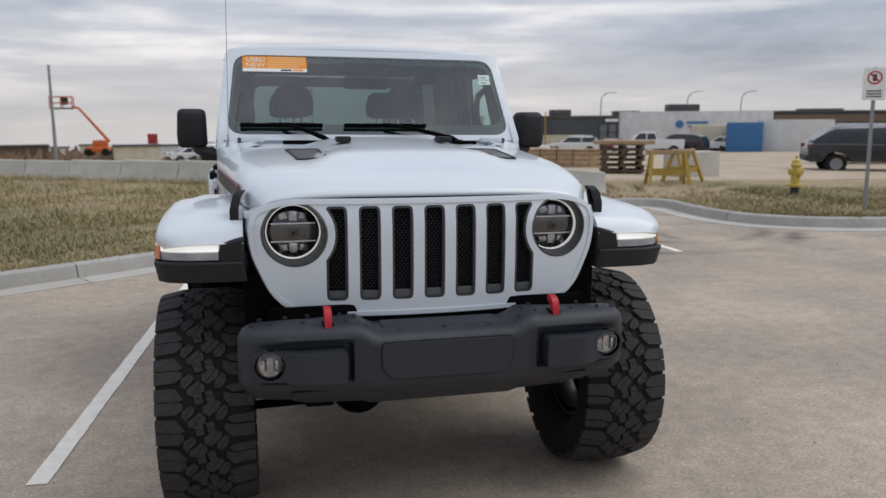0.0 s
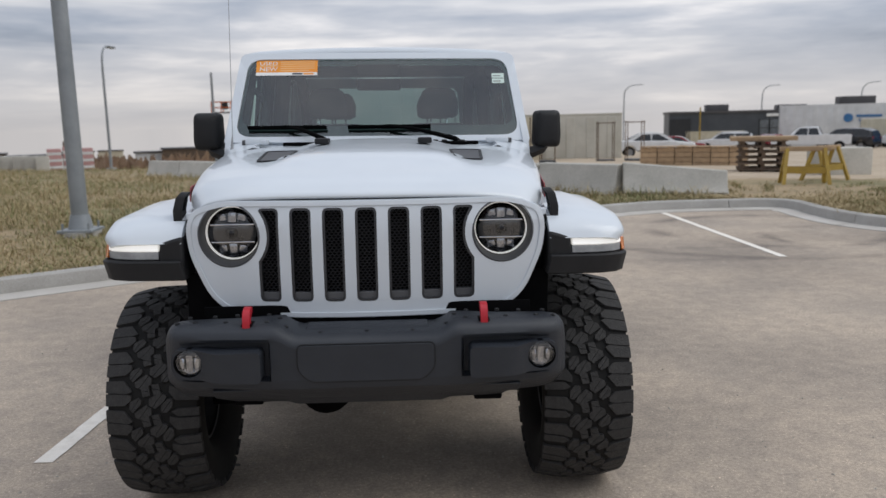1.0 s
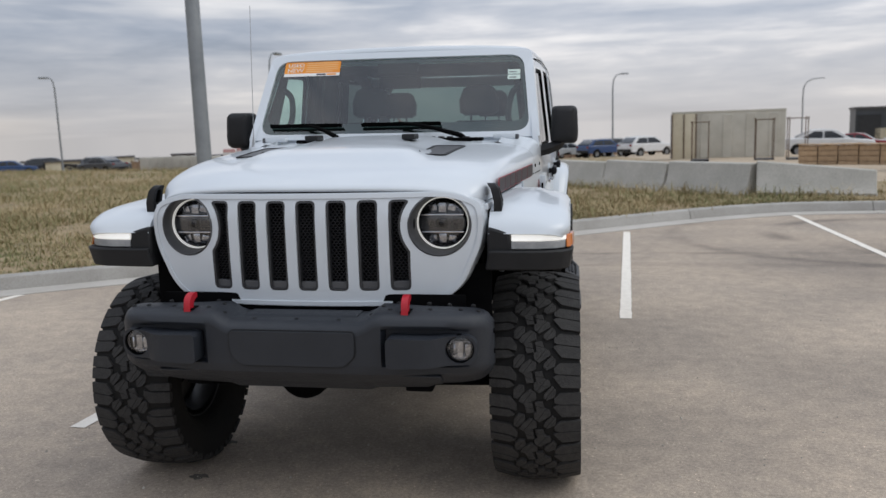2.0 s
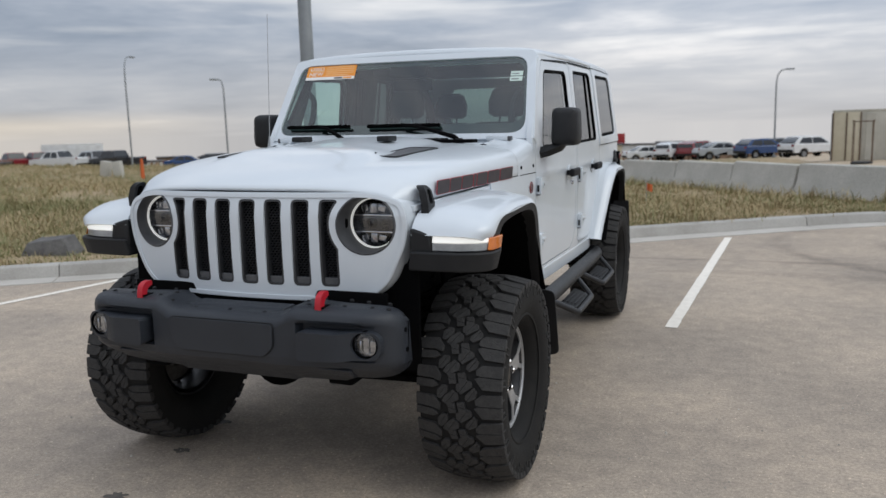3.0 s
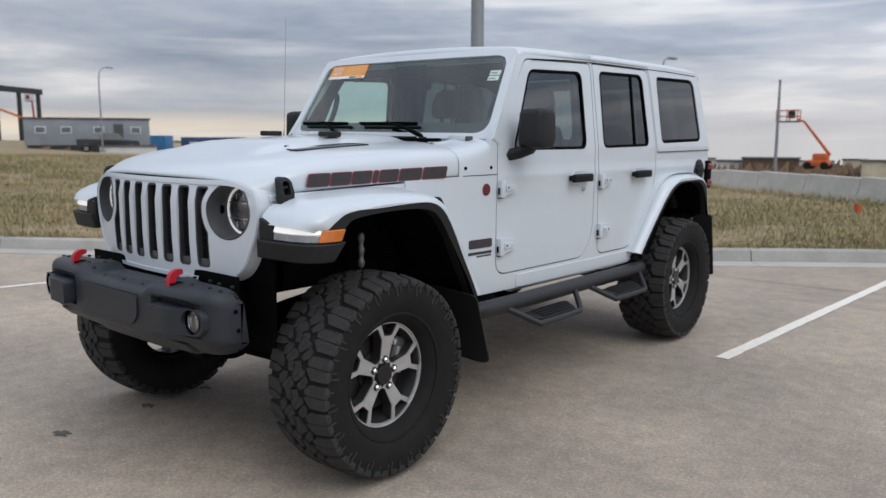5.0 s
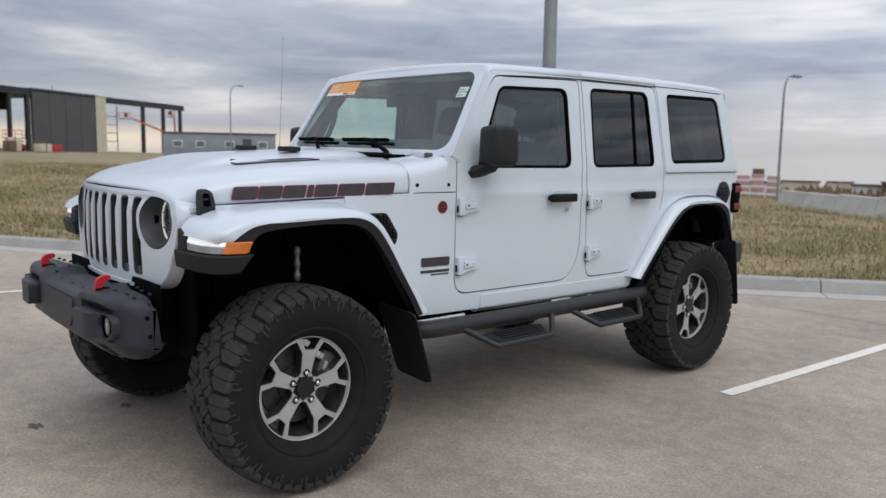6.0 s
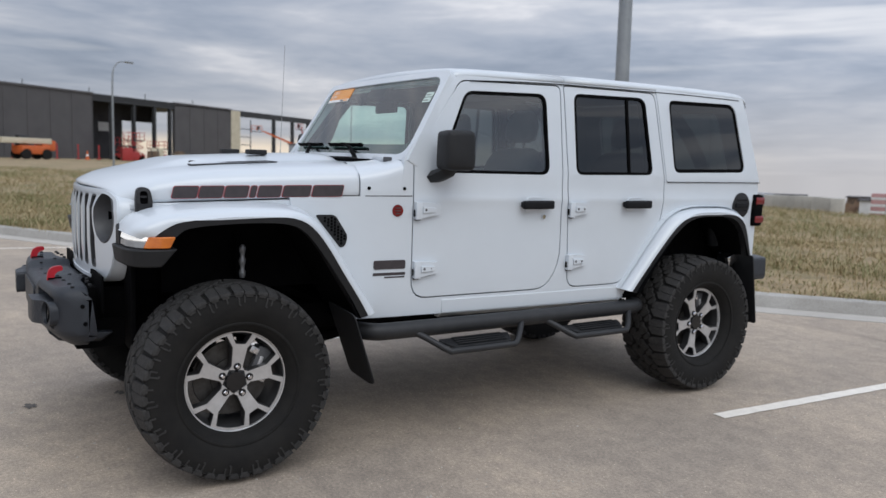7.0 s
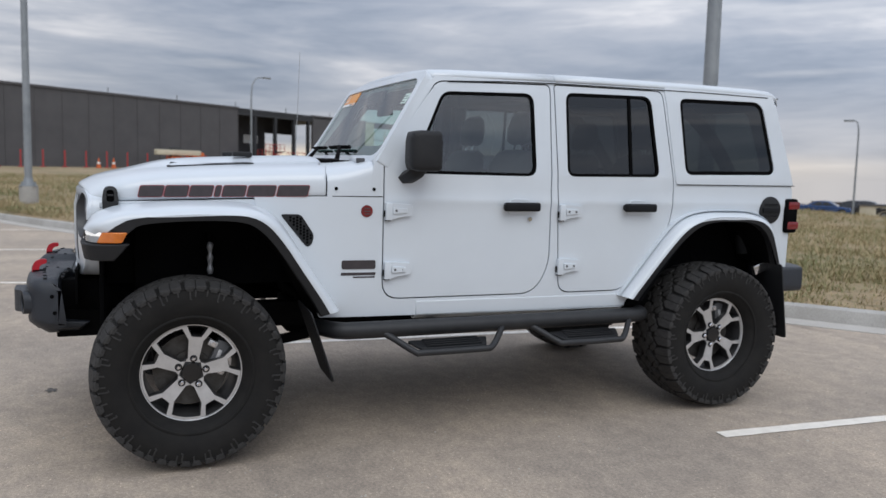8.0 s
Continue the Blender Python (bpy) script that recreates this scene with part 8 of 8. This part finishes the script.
for b, o in ((92.5, 5), (91.6, 5), (84.0, 5)):
    t = thing("traffic_cone", "orange and white traffic cone", "cone", world_on_wall(b, o), 0, "traffic cones")
    part("cone", lathe([(0.34, 0.0), (0.34, 0.06), (0.24, 0.07), (0.05, 1.1), (0.001, 1.1)], 16, "z"), ORANGEP, t)
    part("band", lathe([(0.172, 0.45), (0.135, 0.66)], 16, "z"), WHITEPRINT, t)

# wide dark building far beyond the yard
far = thing("dealership_building", "wide slate-grey building with a glass front far off", "building", (0.5 - 150 * math.sin(radians(-18.6)), -3.2 + 150 * math.cos(radians(-18.6)), -3.2), -14)
part("wall", box((14, 6, 2.75), (28, 12, 5.5)), BLUECLAD, far)
part("wall", box((52, 8, 3.1), (48, 12, 6.2)), BLUECLAD, far)
part("parapet", box((14, 6, 5.6), (28.4, 12.4, 0.4)), CLADDING, far)
part("parapet", box((52, 8, 6.3), (48.4, 12.4, 0.4)), CLADDING, far)
for x, w, h in ((9, 4, 1.3), (22, 5, 1.0), (33, 6, 2.2), (60, 8, 1.2)):
    part("roof_unit", box((x, 6, 6.1 + h / 2 - 0.4), (w, 3, h), r=0.05), CLADDING, far)
part("pale_base", box((8, -0.1, 1.1), (10, 0.2, 2.2)), CREAM, far)
part("dark_bay", box((2.0, -0.1, 2.3), (3.6, 0.2, 4.4)), DARKSTEEL, far)
for k in range(8):
    w = part("window", box((16.4 + k * 1.75, -0.10, 2.35), (1.62, 0.2, 3.7)), DARKSTEEL, far)
    part("pane", box((16.4 + k * 1.75, -0.16, 1.6), (1.42, 0.16, 1.9)), FARPANE, w)
    part("pane", box((16.4 + k * 1.75, -0.16, 3.4), (1.42, 0.16, 1.4)), FARPANE, w)
part("blank_sign", box((18, -0.12, 4.9), (2.4, 0.2, 0.5)), WHITEPRINT, far)
part("blank_sign", box((27, -0.12, 4.8), (3.6, 0.2, 0.45)), GALV, far)
part("timber_frame", box((56, -0.2, 5.0), (38, 0.4, 1.4)), OLDWOOD, far)
part("yellow_mast", box((5.2, -2, 3.4), (0.22, 0.2, 6.2)), YELLOW, far)

# wrapped stacks of goods in the field
for k, (x, y, h) in enumerate(((-21.9, 47.0, 1.30), (-21.1, 47.4, 1.45), (-20.3, 47.9, 1.35))):
    t = thing("wrapped_stack", "pale pink and white wrapped stack of goods in the field", "stack", at_land(x, y, -0.02), 26, "wrapped stacks")
    part("base_pallet", box((0, 0, 0.07), (0.84, 0.8, 0.14)), OLDWOOD, t)
    part("wrapped_load", box((0, 0, 0.14 + h / 2), (0.80, 0.76, h), r=0.05), PALERED, t)
    for j in range(3):
        part("white_band", box((0, 0, 0.3 + j * h * 0.32), (0.81, 0.77, h * 0.13), r=0.02), WHITEBOX, t)
    if k == 1:
        part("top_load", box((0, 0, 0.14 + h + 0.16), (0.7, 0.7, 0.32), r=0.04), OLDWOOD, t)
# low things along the horizon
for k in range(26):
    b = 2 + k * 2.35
    d = 120 + 35 * math.sin(k * 1.7)
    x, y = 1.5 - d * math.sin(radians(b)), -3 + d * math.cos(radians(b))
    m = (WHITEBOX, CREAM, OLDWOOD, CREAM, WHITEBOX)[(k * 7) % 5]
    w, h = 2.5 + 3.5 * abs(math.sin(k * 2.3)), max(0.8, 1.0 - 0.022 * d - land(x, y) + 0.5 * abs(math.sin(k * 1.3)))
    t = thing("distant_shed", "low shed far off near the horizon", "shed", at_land(x, y, -0.1), b, "far sheds")
    part("shed_wall", box((0, 0, h / 2), (w, 3, h)), m, t)
    part("roof", box((0, 0, h + 0.08), (w + 0.3, 3.3, 0.16)), CLADDING, t)

# brush along the horizon
rng = np.random.default_rng(5)
bm = bmesh.new()
for k in range(900):
    b, d = rng.uniform(-12, 66), rng.uniform(85, 150)
    x, y = 1.5 - d * math.sin(radians(b)), -3 + d * math.cos(radians(b))
    z = land(x, y) - 0.1
    # the ground falls away, so taller brush is what stands up behind the field
    s_ = max(0.4, (1.0 - 0.021 * d - z) * rng.uniform(0.55, 0.9) - (0.8 if b < 8 else 0.0))
    for q in range(5):
        a, r0 = rng.uniform(0, 6.28), 0.3 + 0.35 * s_ * rng.uniform(0.4, 1.0)
        tip = Vector((x + math.cos(a) * r0 * 0.7 + rng.uniform(-1, 1), y + math.sin(a) * r0 * 0.7, z + s_ * rng.uniform(0.75, 1.3)))
        c = [bm.verts.new((x + math.cos(a + j * 2.1) * r0 + rng.uniform(-0.5, 0.5), y + math.sin(a + j * 2.1) * r0, z)) for j in range(3)]
        tv = bm.verts.new(tip)
        for j in range(3):
            bm.faces.new((c[j - 1], c[j], tv))
tagged(part("brush", bm, BRUSH, angle=180), "low brown brush along the horizon", "brush", kind="stuff")


# ---- grass and weeds ----
def grass_mat():
    m = mat("grass_blades", (0.20, 0.148, 0.062), (0.105, 0.112, 0.03), 1.2, 0.8)
    nt = m.node_tree
    b = nt.nodes["Principled BSDF"]
    g = nt.nodes.new("ShaderNodeNewGeometry")
    r = nt.nodes.new("ShaderNodeValToRGB")
    stops = [(0.0, (0.46, 0.355, 0.205)), (0.30, (0.37, 0.29, 0.16)), (0.50, (0.30, 0.245, 0.125)), (0.70, (0.215, 0.205, 0.09)), (1.0, (0.135, 0.155, 0.055))]
    while len(r.color_ramp.elements) < len(stops):
        r.color_ramp.elements.new(0.5)
    for e, (p, c) in zip(r.color_ramp.elements, stops):
        e.position, e.color = p, (*c, 1)
    n = nt.nodes.new("ShaderNodeTexNoise")
    n.inputs["Scale"].default_value, n.inputs["Detail"].default_value = 0.4, 4
    tcn = nt.nodes.new("ShaderNodeTexCoord")
    nt.links.new(tcn.outputs["Object"], n.inputs["Vector"])
    ad = nt.nodes.new("ShaderNodeMath")
    ad.operation = "MULTIPLY_ADD"
    ad.inputs[1].default_value, ad.inputs[2].default_value = 0.7, -0.68
    nt.links.new(g.outputs["Random Per Island"], ad.inputs[0])
    ml = nt.nodes.new("ShaderNodeMath")
    ml.operation = "MULTIPLY_ADD"
    ml.inputs[1].default_value = 1.65
    nt.links.new(n.outputs[0], ml.inputs[0])
    nt.links.new(ad.outputs[0], ml.inputs[2])
    nt.links.new(ml.outputs[0], r.inputs[0])
    nt.links.new(r.outputs[0], b.inputs["Base Color"])
    return m


GRASS = grass_mat()


def grass_patch(name, label, spots, hmin, hmax, seed, blades=7, spread=0.07):
    """Tufts of thin bent blades at the places given as (x, y, size)."""
    rg = np.random.default_rng(seed)
    keep = []
    for x, y, k in spots:
        # bare patches between the tufts
        bare = noise.noise((x * 0.42, y * 0.42, 9)) + 0.5 * noise.noise((x * 1.3, y * 1.3, 4))
        if bare > -0.22 or rg.uniform() < 0.25:
            keep.append((x, y, land(x, y) - 0.01, k))
    base = np.repeat(np.array(keep), blades, axis=0)
    n = len(base)
    tuft = np.repeat(rg.uniform(hmin, hmax, len(keep)), blades)
    h = tuft * base[:, 3] * rg.uniform(0.45, 1.15, n)
    a, bend = rg.uniform(0, 6.283, n), rg.uniform(0.3, 1.7, n)
    w = rg.uniform(0.0022, 0.0048, n) * (1 + base[:, 3] * 0.5)
    bx, by, z = base[:, 0] + rg.normal(0, spread, n), base[:, 1] + rg.normal(0, spread, n), base[:, 2]
    ca, sa = np.cos(a), np.sin(a)
    mx, my, mz = bx + ca * bend * h * 0.3, by + sa * bend * h * 0.3, z + h * 0.6
    rows = [(bx - sa * w, by + ca * w, z), (bx + sa * w, by - ca * w, z), (mx + sa * w * 0.8, my - ca * w * 0.8, mz), (mx - sa * w * 0.8, my + ca * w * 0.8, mz), (bx + ca * bend * h, by + sa * bend * h, z + h)]
    V = np.stack([np.stack(r, axis=1) for r in rows], axis=1).reshape(-1, 3)
    i = (np.arange(n) * 5)[:, None]
    quads, tris = (i + np.array([[0, 1, 2, 3]])).tolist(), (i + np.array([[3, 2, 4]])).tolist()
    me = bpy.data.meshes.new(name)
    me.from_pydata(V.tolist(), [], quads + tris)
    me.materials.append(GRASS)
    return tagged(new(name, me), label, "grass", kind="stuff")


KL = [p for p in KERBLINE]
LOT = np.array(outline)


def on_lot(pts):
    """Which of the points lie on the asphalt, or within a hand of the kerb's back."""
    p = np.array([(q[0], q[1]) for q in pts])
    inside = np.zeros(len(p), bool)
    for (x0, y0), (x1, y1) in zip(LOT, np.roll(LOT, -1, axis=0)):
        if y0 != y1:
            inside ^= ((y0 > p[:, 1]) != (y1 > p[:, 1])) & (p[:, 0] < (x1 - x0) * (p[:, 1] - y0) / (y1 - y0) + x0)
    return inside


def off_lot(spots):
    near = [on_lot([(x + dx, y + dy) for x, y, _ in spots]) for dx, dy in ((0.22, 0), (-0.22, 0), (0, 0.22), (0, -0.22))]
    bad = near[0] | near[1] | near[2] | near[3]
    return [q for q, no in zip(spots, bad) if not no]


def beyond_kerb(n, lo, hi, i0, i1, seed, power=1.5, k=1.0):
    """Places behind the kerb, thicker near it."""
    rg = np.random.default_rng(seed)
    out = []
    span = [(KL[i + 1] - KL[i]).length for i in range(i0, i1)]
    pick = rg.choice(np.arange(i0, i1), n, p=np.array(span) / sum(span))
    for i in pick:
        p, q = KL[i], KL[i + 1]
        d = q - p
        nrm = Vector((-d.y, d.x, 0)).normalized()
        s_ = lo + (hi - lo) * rg.uniform() ** power
        w = p + d * rg.uniform() + nrm * s_
        out.append((w.x, w.y, k * (0.7 + 0.6 * abs(noise.noise((w.x * 0.6, w.y * 0.6, 2))) + (0.2 if s_ > 1 else 0))))
    return out


grass_patch("grass", "dry yellow grass and weeds beyond the kerb", off_lot(beyond_kerb(30000, 0.22, 9.0, 14, 58, 1)), 0.03, 0.10, 1)
grass_patch("grass", "dry grass on the kerbed island by the hydrant", off_lot(beyond_kerb(15000, 0.22, 5.0, 56, 112, 2)), 0.035, 0.13, 2)
rg = np.random.default_rng(3)
grass_patch("grass", "sparse dry grass in the wide field", off_lot([(x, y, 1.3) for x, y in zip(rg.uniform(-48, 3, 22000), 8 + 27 * rg.uniform(0, 1, 22000) ** 1.3)]), 0.06, 0.19, 3, 6, 0.10)
rg = np.random.default_rng(4)
grass_patch("grass", "dry grass on the slope by the far kerb", off_lot([(-7 - a, 1.4 - a * 0.47 + d, 1.3) for a, d in zip(rg.uniform(0, 46, 22000), 0.4 + 22 * rg.uniform(0, 1, 22000) ** 1.5)]), 0.06, 0.19, 4, 6, 0.10)


rg = np.random.default_rng(6)
feet = []
for _ in range(420):
    i, f = rg.integers(0, len(ROW) - 1), rg.uniform()
    x, y = ROW[i][0] + (ROW[i + 1][0] - ROW[i][0]) * f, ROW[i][1] + (ROW[i + 1][1] - ROW[i][1]) * f
    feet.append((x - 0.35 - rg.uniform(0, 0.3), y - 0.35 - rg.uniform(0, 0.3), 1.2))
grass_patch("weeds", "taller weeds at the foot of the barriers", feet, 0.08, 0.24, 6)

# ---- marks on the asphalt ----
for (x, y, r) in ((-0.65, -0.235, 0.05), (-0.685, 0.135, 0.045), (-0.60, -0.71, 0.06), (-0.555, -1.05, 0.055)):
    bm = bmesh.new()
    ring = [Vector((x + 0.85 * r * (1 + 0.9 * noise.noise((2.2 * math.cos(a), 2.2 * math.sin(a), x * 9))) * math.cos(a), y + 0.55 * r * (1 + 0.9 * noise.noise((2.2 * math.cos(a), 2.2 * math.sin(a), x * 9))) * math.sin(a), 0.003)) for a in [2 * math.pi * k / 18 for k in range(18)]]
    bm.faces.new([bm.verts.new(p) for p in ring])
    tagged(part("oil_spot", bm, mat("dark_oil_stain", (0.085, 0.075, 0.066), (0.13, 0.115, 0.10), 30, 0.75) if "dark_oil_stain" not in bpy.data.materials else bpy.data.materials["dark_oil_stain"]), "small dark oil spot on the asphalt", "stain", group="oil spots", kind="structure")

# loose grit and small stones lying on the lot
rg = np.random.default_rng(11)
V, F = [], []
for _ in range(4500):
    x, y = rg.uniform(-4.5, 6.5), rg.uniform(-2.6, 7.5)
    r = 0.0025 + 0.0055 * rg.uniform() ** 3
    a, i = rg.uniform(0, 6.283), len(V)
    for k in range(5):
        q = r * rg.uniform(0.75, 1.25)
        V.append((x + q * math.cos(a + k * 1.2566), y + q * math.sin(a + k * 1.2566), 0.0005))
    V.append((x + rg.normal(0, r * 0.2), y + rg.normal(0, r * 0.2), 0.0005 + r * rg.uniform(0.7, 1.2)))
    F += [(i + k, i + (k + 1) % 5, i + 5) for k in range(5)]
me = bpy.data.meshes.new("grit")
me.from_pydata(V, [], F)
me.materials.append(mat("pale_grit", (0.52, 0.48, 0.42), (0.30, 0.27, 0.23), 3.0, 0.9))
tagged(new("grit", me), "loose pale grit and small stones on the asphalt", "grit", kind="stuff")
